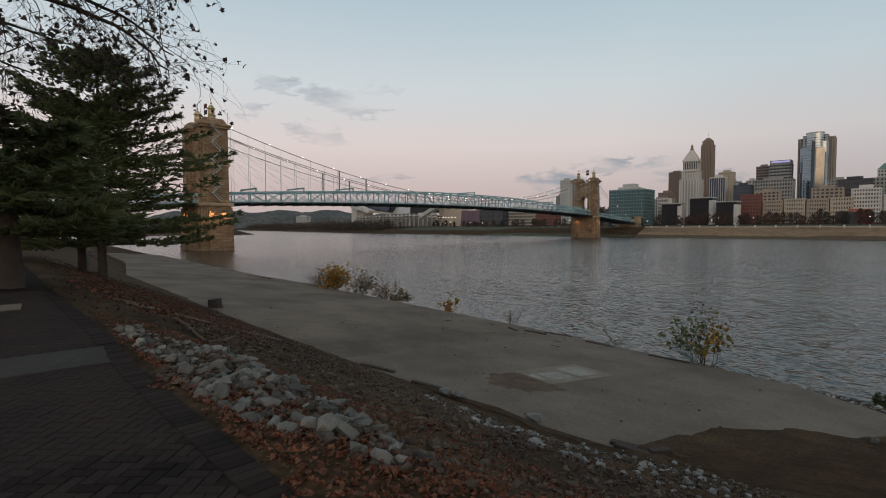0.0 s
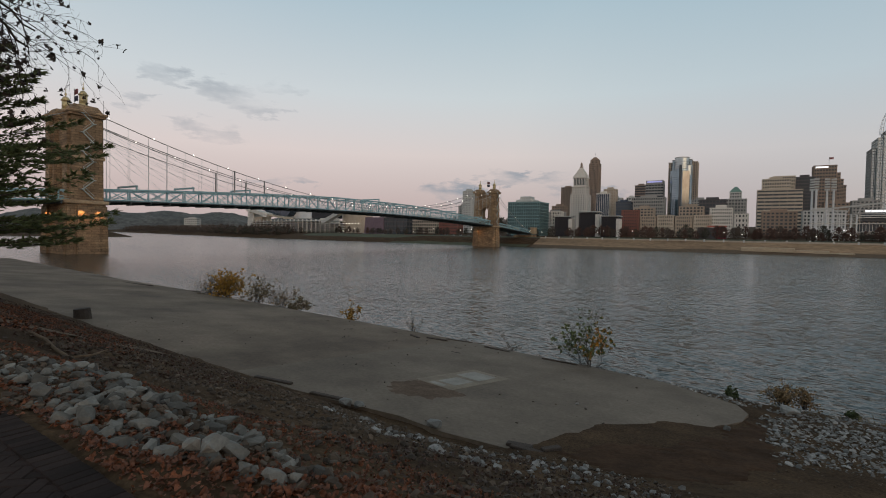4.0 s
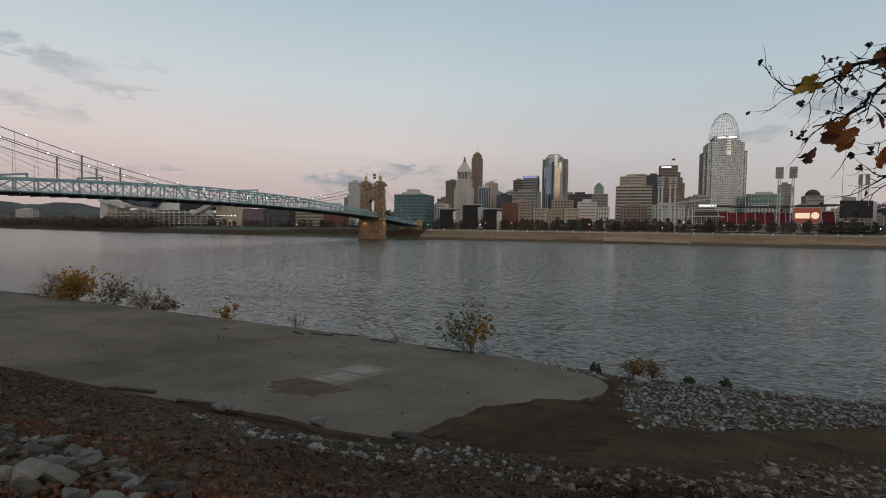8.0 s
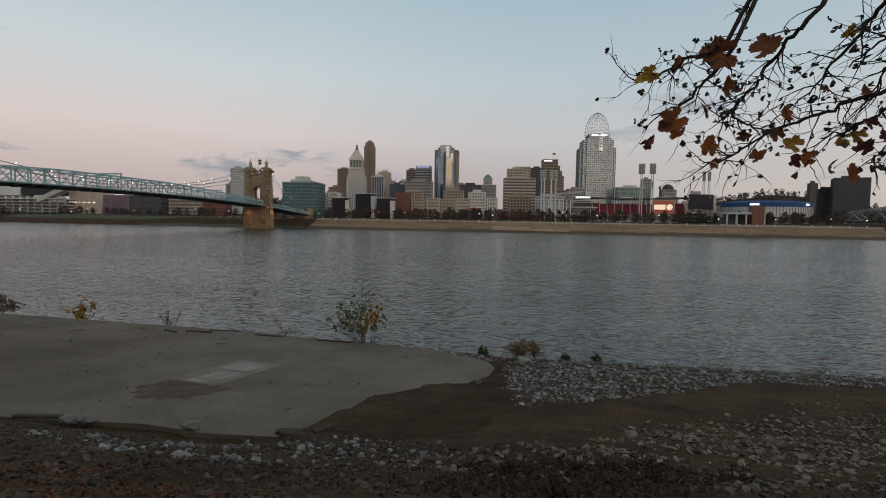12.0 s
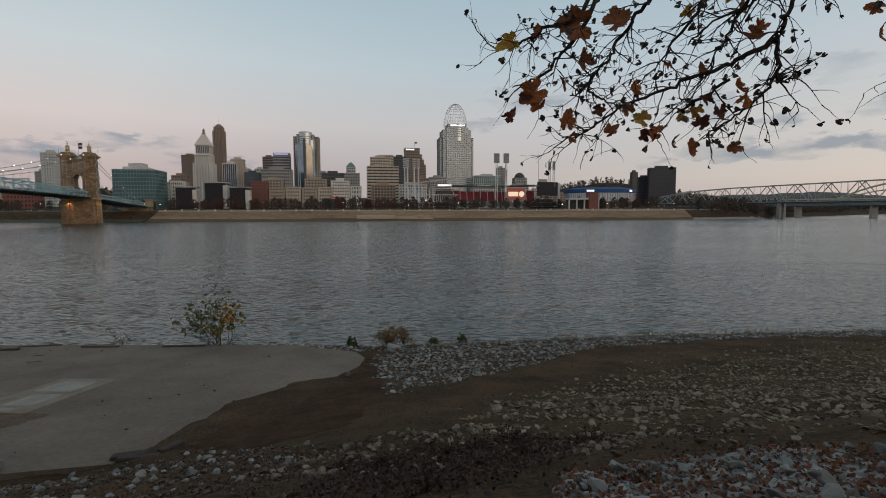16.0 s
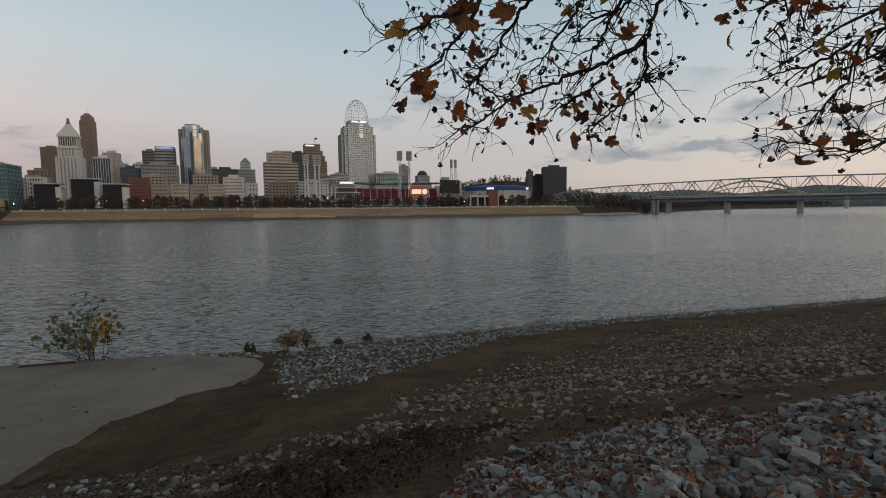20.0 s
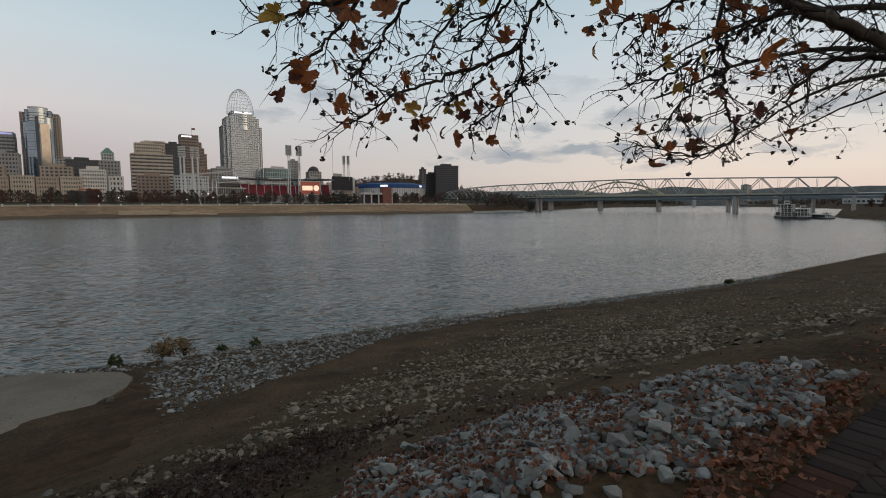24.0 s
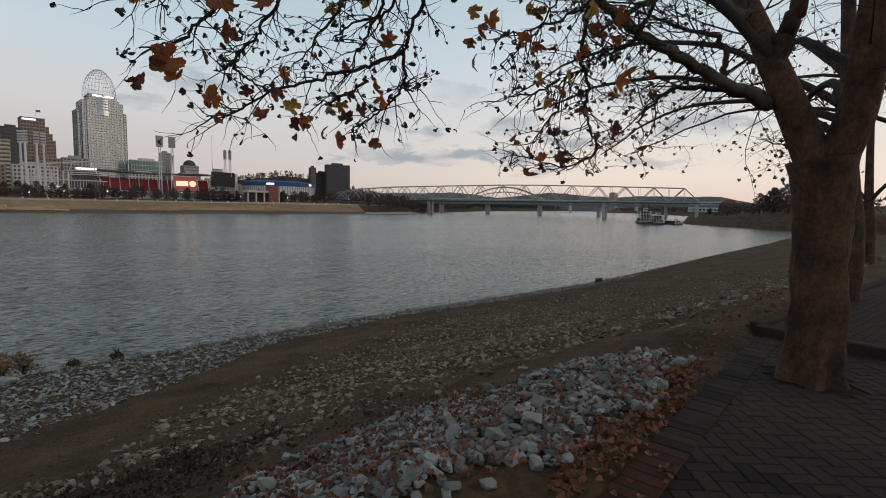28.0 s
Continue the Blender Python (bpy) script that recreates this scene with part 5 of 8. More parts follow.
# ---- leaves, boughs, trees ----


def leaf_shape(seed, lobes=5, detail=4):
    """A plane-tree leaf about 1 across: pointed lobes, curled. Vertices and faces."""
    r = random.Random(seed)
    n = lobes * detail
    curl, fold = r.uniform(-1.3, 1.3), r.uniform(0.2, 1.3)
    vs, fs = [(0.0, 0.0, 0.0)], []
    for k in range(n + 1):
        a = -math.pi * 0.92 + 2 * math.pi * 0.92 * k / n
        tip = abs(math.cos(a * lobes / 2 / 0.92 * 0.98))
        q = (0.36 + 0.17 * tip ** 1.3) * r.uniform(0.82, 1.1) * (1.12 if abs(a) < 1 else 0.95)
        x, y = q * math.cos(a), q * math.sin(a)
        vs.append((x, y, curl * x * x + fold * abs(y) * 0.8 + r.uniform(-0.03, 0.03)))
        if k:
            fs.append((0, k, k + 1))
    return vs, fs


BIG_LEAVES = [leaf_shape(s) for s in range(8)]
SMALL_LEAVES = [leaf_shape(50 + s, 3, 3) for s in range(8)]


def put(vs, m):
    return [m @ Vector(v) for v in vs]


def spline(points, per=5):
    p = [Vector(q) for q in points]
    p = [p[0] * 2 - p[1]] + p + [p[-1] * 2 - p[-2]]
    out = []
    for k in range(1, len(p) - 2):
        a, b, c, d = p[k - 1 : k + 3]
        for s in range(per):
            t = s / per
            out.append(0.5 * ((2 * b) + (c - a) * t + (2 * a - 5 * b + 4 * c - d) * t * t + (3 * b - a - 3 * c + d) * t ** 3))
    return out + [p[-2]]


class Bough:
    """Wood in one heap; twig ends kept for leaves."""

    def __init__(self, seed):
        self.r, self.wood, self.ends, self.floor = random.Random(seed), Heap(), [], -1e9

    def limb(self, points, r0, r1, sides=8, wobble=0.0):
        p = spline(points)
        n = len(p)
        if wobble:
            p = [q + Vector((self.r.gauss(0, wobble), self.r.gauss(0, wobble), self.r.gauss(0, wobble))) if 0 < k < n - 1 else q for k, q in enumerate(p)]
        self.wood.add(*tube(p, [r0 + (r1 - r0) * k / (n - 1) for k in range(n)], sides))
        return p

    def twig(self, at, way, length, r, level, droop=0.15, spread=0.7, kids=4):
        """A crooked twig that forks again level times."""
        n = 5
        pts, w = [Vector(at)], Vector(way).normalized()
        for _ in range(n):
            w = (w + Vector((self.r.gauss(0, 0.22), self.r.gauss(0, 0.22), self.r.gauss(0, 0.18) - droop * 0.25))).normalized()
            if pts[-1].z + w.z * length / n < self.floor:
                w.z = abs(w.z)
            pts.append(pts[-1] + w * length / n)
        self.wood.add(*tube(pts, [r * (1 - 0.75 * k / n) for k in range(n + 1)], 4 if r < 0.006 else 5))
        self.ends.append((pts[-1], w, level))
        if level:
            for k in range(kids):
                q = self.r.randint(1, n)
                d = (w + Vector((self.r.gauss(0, spread), self.r.gauss(0, spread), self.r.gauss(0, spread)))).normalized()
                self.twig(pts[q], d, length * self.r.uniform(0.4, 0.7), r * 0.55, level - 1, droop, spread, kids)

    def dress(self, p, every, length, r, level, droop=0.2, start=0.15, spread=0.8, kids=4, away=None):
        """Twigs all along a limb."""
        n = len(p)
        for k in range(n - 1):
            if k / n < start:
                continue
            for _ in range(every if isinstance(every, int) else int(self.r.random() < every)):
                d = (p[k + 1] - p[k]).normalized() * 0.8 + Vector((self.r.gauss(0, spread), self.r.gauss(0, spread), self.r.gauss(0, spread)))
                if away:
                    d += Vector(away)
                self.twig(p[k], d, length * self.r.uniform(0.6, 1.2), r, level, droop, spread, kids)


def leaf_heap(ends, share, lo, hi, seed, shapes, hang=0.5):
    r, h = random.Random(seed), Heap()
    for p, w, level in ends:
        if r.random() > share:
            continue
        s = r.uniform(lo, hi)
        m = Matrix.Translation(p + Vector((0, 0, -s * hang * 0.4))) @ Euler((r.uniform(0.6, 2.4), r.uniform(-0.8, 0.8), r.uniform(0, 6.3))).to_matrix().to_4x4() @ Matrix.Scale(s, 4)
        vs, fs = r.choice(shapes)
        h.add(put(vs, m), fs)
    return h


# the sycamore beside the walk, its limb reaching out over the bank
syc = empty("sycamore_tree", (5.58, 2.1, 7.4), label="mottled-bark sycamore with nearly bare branches and a few brown leaves", category="tree")
TREE = Vector((5.58, 2.1, 7.4))


def off(points):
    return [tuple(Vector(q) - TREE) for q in points]


tr = off([(5.60, 2.08, 7.3), (5.58, 2.1, 7.6), (5.58, 2.1, 8.1), (5.58, 2.1, 8.65), (5.58, 2.12, 9.15), (5.57, 2.15, 9.45)])
p = spline(tr)
n = len(p)
flare = [0.46, 0.34, 0.285, 0.25, 0.23, 0.215] + [0.205 + 0.00028 * max(0, k - 5) ** 2 for k in range(n)]
vs, fs = tube(p, flare[:n], 28)
# root buttresses at the foot, knobs and old scars higher up
vs = [v + (v - Vector(p[min(k // 28, n - 1)])).normalized() * (0.035 * noise.noise(v * 2.6) + 0.018 * noise.noise(v * 8.0) + 0.07 * max(0, 0.9 - v.z) * math.sin(k % 28 * 2 * math.pi / 28 * 5 + 0.6)) for k, v in enumerate(vs)]
part("trunk", mesh_of("trunk", vs, fs), "bark", syc, "dark reddish-brown trunk with flaking plates", smooth=True)
STEMS = [("stem", off([(5.55, 2.18, 9.40), (5.52, 2.31, 9.74), (5.52, 2.46, 10.10), (5.53, 2.61, 10.45), (5.57, 2.78, 10.84), (5.59, 3.00, 11.32), (5.63, 3.41, 12.20)]), 0.15, 0.08),
         ("stem", off([(5.58, 2.09, 9.35), (5.59, 1.97, 9.71), (5.57, 1.90, 10.10), (5.53, 1.87, 10.51), (5.48, 1.83, 11.03)]), 0.155, 0.11),
         ("stem", off([(5.50, 2.53, 10.36), (5.48, 2.44, 10.62), (5.45, 2.36, 10.82), (5.44, 2.24, 11.22)]), 0.085, 0.06),
         ("limb", off([(5.48, 2.55, 9.96), (5.33, 2.58, 10.00), (5.01, 2.71, 10.09), (4.74, 2.83, 10.19), (4.40, 2.95, 10.31), (4.12, 3.04, 10.41), (3.83, 3.12, 10.54), (3.55, 3.18, 10.69), (2.95, 3.27, 10.88), (2.18, 3.53, 11.05), (1.36, 3.72, 10.95)]), 0.064, 0.018),
         ("limb", off([(5.44, 2.56, 9.98), (5.26, 2.77, 10.09), (4.97, 2.93, 10.10), (4.68, 3.06, 10.06), (4.52, 3.14, 9.92), (4.37, 3.20, 9.76)]), 0.035, 0.008),
         ("limb", off([(4.99, 2.75, 10.12), (5.04, 2.78, 10.32), (5.01, 2.83, 10.53), (4.83, 2.99, 10.60), (4.53, 3.14, 10.64), (4.32, 3.29, 10.83)]), 0.03, 0.008),
         ("limb", off([(5.45, 2.55, 10.4), (5.0, 3.2, 11.2), (4.4, 3.65, 11.55), (3.5, 3.9, 11.7), (2.6, 4.1, 11.9)]), 0.05, 0.02),
         ("limb", off([(5.6, 2.05, 9.9), (6.3, 2.3, 10.25), (7.4, 2.8, 10.35), (8.8, 3.4, 10.3), (10.0, 3.9, 10.5)]), 0.045, 0.02),
         ("limb", off([(5.6, 2.0, 10.2), (6.4, 2.6, 10.75), (7.3, 3.2, 10.95), (8.5, 3.9, 11.2)]), 0.042, 0.02),
         ("limb", off([(5.5, 2.75, 10.8), (5.8, 3.6, 11.4), (6.6, 4.7, 11.7), (7.3, 5.8, 11.8)]), 0.06, 0.025)]
runs = []
for nm, pts, r0, r1 in STEMS:
    bb = Bough(len(runs) + 60)
    runs.append(bb.limb(pts, r0, r1, 14 if r0 > 0.09 else 9, 0.0 if r0 > 0.09 else 0.012))
    part(nm, bb.wood.mesh(nm), "bark" if r0 > 0.07 else "lit_limb_bark" if r0 > 0.055 else "twig", syc, smooth=True)
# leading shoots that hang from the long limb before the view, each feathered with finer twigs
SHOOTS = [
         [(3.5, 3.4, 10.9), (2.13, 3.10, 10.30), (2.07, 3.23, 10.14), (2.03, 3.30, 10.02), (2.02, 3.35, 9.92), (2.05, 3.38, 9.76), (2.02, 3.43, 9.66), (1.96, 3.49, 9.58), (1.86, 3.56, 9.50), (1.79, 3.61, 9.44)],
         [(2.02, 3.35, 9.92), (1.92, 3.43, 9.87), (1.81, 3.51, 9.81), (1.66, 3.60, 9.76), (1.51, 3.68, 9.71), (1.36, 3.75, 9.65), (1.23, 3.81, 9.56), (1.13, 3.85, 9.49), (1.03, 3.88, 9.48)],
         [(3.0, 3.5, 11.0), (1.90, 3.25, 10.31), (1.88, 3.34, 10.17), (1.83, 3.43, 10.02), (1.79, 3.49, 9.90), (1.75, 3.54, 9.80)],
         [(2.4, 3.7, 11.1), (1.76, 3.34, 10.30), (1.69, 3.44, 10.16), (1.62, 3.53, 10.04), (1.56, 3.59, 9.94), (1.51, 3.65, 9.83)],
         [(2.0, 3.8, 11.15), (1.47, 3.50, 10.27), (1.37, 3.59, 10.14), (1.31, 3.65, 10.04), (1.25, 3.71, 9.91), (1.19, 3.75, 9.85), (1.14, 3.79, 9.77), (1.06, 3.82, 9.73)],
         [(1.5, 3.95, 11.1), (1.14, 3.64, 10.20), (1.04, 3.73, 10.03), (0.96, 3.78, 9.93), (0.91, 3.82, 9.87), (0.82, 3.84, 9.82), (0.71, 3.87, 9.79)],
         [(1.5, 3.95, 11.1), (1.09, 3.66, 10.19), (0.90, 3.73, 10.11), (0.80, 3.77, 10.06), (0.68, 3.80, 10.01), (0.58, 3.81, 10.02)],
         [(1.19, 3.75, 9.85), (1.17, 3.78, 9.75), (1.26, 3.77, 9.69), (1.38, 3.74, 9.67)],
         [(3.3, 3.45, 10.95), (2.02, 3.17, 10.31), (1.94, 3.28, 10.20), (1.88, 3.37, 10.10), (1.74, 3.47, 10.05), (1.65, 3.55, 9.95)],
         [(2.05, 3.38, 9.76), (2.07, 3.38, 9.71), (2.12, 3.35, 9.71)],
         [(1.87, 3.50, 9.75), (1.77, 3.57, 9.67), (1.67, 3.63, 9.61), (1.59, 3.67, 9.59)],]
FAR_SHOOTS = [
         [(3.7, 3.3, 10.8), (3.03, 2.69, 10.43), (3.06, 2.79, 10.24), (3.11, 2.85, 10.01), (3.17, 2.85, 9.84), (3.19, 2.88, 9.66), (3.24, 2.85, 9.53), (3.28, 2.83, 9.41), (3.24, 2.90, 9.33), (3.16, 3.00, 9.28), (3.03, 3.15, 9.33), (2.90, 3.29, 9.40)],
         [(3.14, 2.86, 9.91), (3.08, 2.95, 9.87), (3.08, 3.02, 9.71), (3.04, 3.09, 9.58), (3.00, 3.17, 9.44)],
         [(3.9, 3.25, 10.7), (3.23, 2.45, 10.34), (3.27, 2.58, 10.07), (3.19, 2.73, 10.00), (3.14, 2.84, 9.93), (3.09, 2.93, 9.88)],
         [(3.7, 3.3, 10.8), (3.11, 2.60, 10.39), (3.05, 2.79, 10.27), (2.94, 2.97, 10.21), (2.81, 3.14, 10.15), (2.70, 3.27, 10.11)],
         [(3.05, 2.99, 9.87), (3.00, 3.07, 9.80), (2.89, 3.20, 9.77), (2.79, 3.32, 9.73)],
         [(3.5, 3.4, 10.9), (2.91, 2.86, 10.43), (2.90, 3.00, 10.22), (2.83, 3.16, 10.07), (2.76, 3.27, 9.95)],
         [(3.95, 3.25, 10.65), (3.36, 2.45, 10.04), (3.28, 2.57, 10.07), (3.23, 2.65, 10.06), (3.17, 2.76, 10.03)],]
fine = Bough(17)
fine.floor = 1.84
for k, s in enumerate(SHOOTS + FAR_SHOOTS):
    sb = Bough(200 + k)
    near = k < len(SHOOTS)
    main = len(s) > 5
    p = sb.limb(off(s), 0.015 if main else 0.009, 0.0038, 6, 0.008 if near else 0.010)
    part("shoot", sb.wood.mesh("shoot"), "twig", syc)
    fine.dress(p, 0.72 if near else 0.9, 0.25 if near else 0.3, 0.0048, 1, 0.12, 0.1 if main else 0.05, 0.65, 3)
for r_ in runs[4:]:
    fine.dress(r_, 0.6, 0.6, 0.008, 2, 0.05, 0.3, 0.75, 3, (0, 0, 0.1))
for r_ in runs[:3]:
    fine.dress(r_, 0.5, 1.1, 0.010, 2, 0.2, 0.45, 0.8, 3)
fine.dress(runs[3], 0.5, 0.6, 0.007, 2, 0.15, 0.12, 0.7, 3)
part("twig_spray", fine.wood.mesh("twig_spray"), "twig", syc)["kind"] = "stuff"
lh = leaf_heap(fine.ends, 0.5, 0.022, 0.05, 5, SMALL_LEAVES)
part("withered_leaves", lh.mesh("withered_leaves"), "leaf_dark", syc, "tiny withered leaves and buds")["kind"] = "stuff"


def torn_leaf(seed):
    """A withered plane-tree leaf about 1 across: five pointed, toothed lobes, drooping and rolled at the rim."""
    r = random.Random(seed)
    n = 44
    curl, fold, roll = r.uniform(-1.4, 1.4), r.uniform(0.2, 1.5), r.uniform(-0.8, 0.8)
    size = [r.uniform(0.5, 1.4) for _ in range(5)]
    vs, fs = [(0.0, 0.0, 0.0)], []
    for ring in (0.5, 1.0):
        for k in range(n):
            a = -math.pi * 0.9 + 2 * math.pi * 0.9 * k / (n - 1)
            lobe = abs(math.cos(a * 2.5 / 0.9 * 0.98))
            q = (0.36 + 0.15 * lobe ** 1.2 * size[int((a + 2.83) / 5.66 * 4.99)] + (0.022 if k % 2 else -0.022)) * r.uniform(0.9, 1.06) * (1.15 if abs(a) < 0.7 else 0.88)
            if ring < 1:
                q = 0.24
            x, y = q * math.cos(a), q * math.sin(a)
            vs.append((x, y, curl * x * x + fold * abs(y) * 0.7 + roll * x * y * 2 + (0.35 * curl * q ** 3 if ring == 1 else 0) + r.uniform(-0.025, 0.025)))
    fs = [(0, 1 + k, 2 + k) for k in range(n - 1)] + [(1 + k, 1 + n + k, 2 + n + k, 2 + k) for k in range(n - 1)]
    stalk = len(vs)
    vs += [(0.0, -0.008, 0.0), (0.0, 0.008, 0.0), (-0.55, 0.0, 0.1)]
    return vs, fs + [(stalk, stalk + 1, stalk + 2)]


TORN = [torn_leaf(900 + k) for k in range(12)]
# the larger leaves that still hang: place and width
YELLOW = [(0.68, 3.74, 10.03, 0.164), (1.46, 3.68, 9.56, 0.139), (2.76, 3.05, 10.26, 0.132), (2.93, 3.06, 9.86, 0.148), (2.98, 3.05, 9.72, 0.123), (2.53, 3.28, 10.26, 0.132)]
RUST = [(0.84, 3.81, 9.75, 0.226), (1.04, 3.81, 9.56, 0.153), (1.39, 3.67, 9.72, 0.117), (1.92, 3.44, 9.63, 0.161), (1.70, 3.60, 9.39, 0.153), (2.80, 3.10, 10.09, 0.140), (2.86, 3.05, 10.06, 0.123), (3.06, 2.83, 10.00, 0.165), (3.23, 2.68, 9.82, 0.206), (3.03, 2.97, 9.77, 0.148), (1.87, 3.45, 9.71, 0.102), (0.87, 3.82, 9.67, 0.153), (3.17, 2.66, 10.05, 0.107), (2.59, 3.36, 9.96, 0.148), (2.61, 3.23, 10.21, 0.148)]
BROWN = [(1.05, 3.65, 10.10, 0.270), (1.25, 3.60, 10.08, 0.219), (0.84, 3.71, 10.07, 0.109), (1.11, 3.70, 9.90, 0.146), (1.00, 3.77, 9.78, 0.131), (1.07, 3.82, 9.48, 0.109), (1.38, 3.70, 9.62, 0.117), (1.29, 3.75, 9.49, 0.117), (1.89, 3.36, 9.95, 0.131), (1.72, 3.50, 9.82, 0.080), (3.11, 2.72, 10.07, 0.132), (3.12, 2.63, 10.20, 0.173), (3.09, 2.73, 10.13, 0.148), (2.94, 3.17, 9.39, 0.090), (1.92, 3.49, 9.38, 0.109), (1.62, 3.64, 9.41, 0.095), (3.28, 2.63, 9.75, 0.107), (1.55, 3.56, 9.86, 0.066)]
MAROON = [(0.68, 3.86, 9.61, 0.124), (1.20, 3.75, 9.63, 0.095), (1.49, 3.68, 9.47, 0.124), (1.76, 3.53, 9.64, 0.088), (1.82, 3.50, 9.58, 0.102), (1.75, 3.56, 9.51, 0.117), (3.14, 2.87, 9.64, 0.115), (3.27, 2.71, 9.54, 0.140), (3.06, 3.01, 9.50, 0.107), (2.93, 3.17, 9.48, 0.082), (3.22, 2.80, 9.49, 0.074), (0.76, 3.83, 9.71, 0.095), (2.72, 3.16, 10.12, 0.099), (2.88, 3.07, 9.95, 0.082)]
r = random.Random(8)
LEAF_ME = {}
k = 0
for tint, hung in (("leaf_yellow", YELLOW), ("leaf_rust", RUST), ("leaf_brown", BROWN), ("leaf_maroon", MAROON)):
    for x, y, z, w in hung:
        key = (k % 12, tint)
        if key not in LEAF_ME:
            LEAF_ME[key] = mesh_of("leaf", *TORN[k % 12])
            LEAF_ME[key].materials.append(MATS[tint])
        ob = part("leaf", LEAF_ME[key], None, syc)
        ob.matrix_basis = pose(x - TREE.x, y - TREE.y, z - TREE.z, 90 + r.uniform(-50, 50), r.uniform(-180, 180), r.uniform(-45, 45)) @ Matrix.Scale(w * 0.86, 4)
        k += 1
more = [e for e in fine.ends if 1.5 < (e[0] + TREE).x < 4.8 and (e[0] + TREE).z < 11.2]
for name, share, seed in (("leaf_brown", 0.008, 71), ("leaf_rust", 0.008, 72), ("leaf_yellow", 0.003, 73)):
    part("leaves", leaf_heap(more, share, 0.08, 0.13, seed, TORN).mesh("leaves"), name, syc)["kind"] = "stuff"


def bare_sycamore(at, height, seed, lean, label, leafy=0.5, size=(0.06, 0.12), boughs=None, radius=0.24, dense=2):
    t = empty("sycamore_tree", at, label=label, category="tree")
    q = Bough(seed)
    trunk = q.limb([(0, 0, -0.2), (0.05, 0, 1.2), (lean[0] * 0.3, lean[1] * 0.3, height * 0.35), (lean[0], lean[1], height)], radius, 0.08, 14)
    part("trunk", q.wood.mesh("trunk"), "bark", t, smooth=True)
    tw = Bough(seed + 1)
    for pts, r0 in boughs or []:
        lb = Bough(seed + 5)
        p = lb.limb(pts, r0, r0 * 0.2, 8, 0.02)
        part("limb", lb.wood.mesh("limb"), "twig", t, smooth=True)
        tw.dress(p, dense, 1.5, 0.012, 2, 0.35 if dense > 1 else 0.05, 0.25, 0.75, 4 if dense > 1 else 3)
    part("twig_spray", tw.wood.mesh("twig_spray"), "twig", t)["kind"] = "stuff"
    part("leaves", leaf_heap(tw.ends, leafy, *size, seed, BIG_LEAVES).mesh("leaves"), "leaf_dark", t, "dark withered leaves")["kind"] = "stuff"
    return t


# upstream sycamore, seen by its outer boughs only
bare_sycamore((-10.6, -4.9, 7.4), 9, 300, (-0.6, 0.8), "sycamore whose boughs of small withered leaves overhang the walk", 0.5, (0.07, 0.14),
              [([(-0.2, 0.4, 3.5), (-0.8, 2.2, 5.2), (-1.4, 4.4, 6.1), (-1.8, 6.2, 6.0), (-1.9, 7.2, 5.3)], 0.09),
               ([(-0.3, 0.4, 4.2), (-1.4, 2.5, 6.0), (-2.2, 4.5, 6.7), (-2.8, 6.4, 6.6), (-3.0, 7.5, 6.0)], 0.08),
               ([(-0.2, 0.3, 3.0), (-1.6, 1.6, 4.6), (-2.8, 3.2, 5.4), (-3.6, 4.8, 5.2)], 0.08),
               ([(-0.3, 0.3, 3.6), (-1.8, 2.0, 5.4), (-3.4, 3.6, 6.2), (-4.4, 5.6, 6.2)], 0.08),
               ([(-0.3, 0.5, 4.5), (-0.4, 3.0, 6.8), (-0.6, 5.2, 7.4), (-0.8, 7.0, 7.0)], 0.08)])
# next tree along the walk downstream
bare_sycamore((10.55, 2.95, 7.5), 8, 320, (0.4, 0.6), "sycamore further along the walk with a thin crown of brown leaves", 0.5, (0.06, 0.12),
              [([(0.1, 0.1, 2.6), (-0.6, 1.4, 3.6), (-1.4, 3.2, 4.0), (-2.0, 5.2, 3.6)], 0.07), ([(0.1, 0.2, 3.2), (-0.3, 2.2, 4.6), (-0.6, 4.6, 5.0), (-0.8, 7.0, 4.4)], 0.07),
               ([(0.1, 0.2, 3.0), (1.2, 2.2, 3.8), (2.4, 4.6, 4.0), (3.2, 7.0, 3.2)], 0.07), ([(0.2, 0.3, 3.8), (1.8, 1.6, 5.0), (3.6, 3.4, 5.2), (5.2, 6.0, 4.4)], 0.07)], 0.2, 0.6)
bare_sycamore((24.5, 5.4, 7.2), 8, 360, (0.3, 0.4), "sycamore further along the walk with a thin crown of brown leaves", 0.6, (0.1, 0.2),
              [([(0, 0.1, 2.0), (-0.8, 1.0, 3.2), (-1.8, 2.0, 4.2), (-3.0, 3.0, 4.6)], 0.08), ([(0, 0.2, 2.4), (0.6, 1.8, 4.0), (1.4, 3.0, 5.2), (2.2, 4.0, 5.6)], 0.08), ([(0, 0.2, 2.2), (-0.4, -1.0, 3.4), (-0.8, -2.2, 4.4)], 0.08)], 0.26, 0.6)
bare_sycamore((17.5, 2.2, 7.5), 9, 340, (-0.3, 0.9), "sycamore further along the walk with a thin crown of brown leaves", 0.5, (0.07, 0.13),
              [([(0, 0.1, 3.0), (-0.6, 2.4, 4.2), (-1.2, 5.2, 4.4), (-1.6, 8.0, 3.4)], 0.07), ([(0, 0.2, 3.6), (0.6, 2.8, 5.4), (1.2, 6.0, 5.6), (1.6, 9.0, 4.4)], 0.07),
               ([(0, 0.2, 4.2), (2.0, 2.0, 5.6), (4.0, 4.6, 5.8), (6.0, 7.6, 4.8)], 0.07)], 0.24, 0.4)


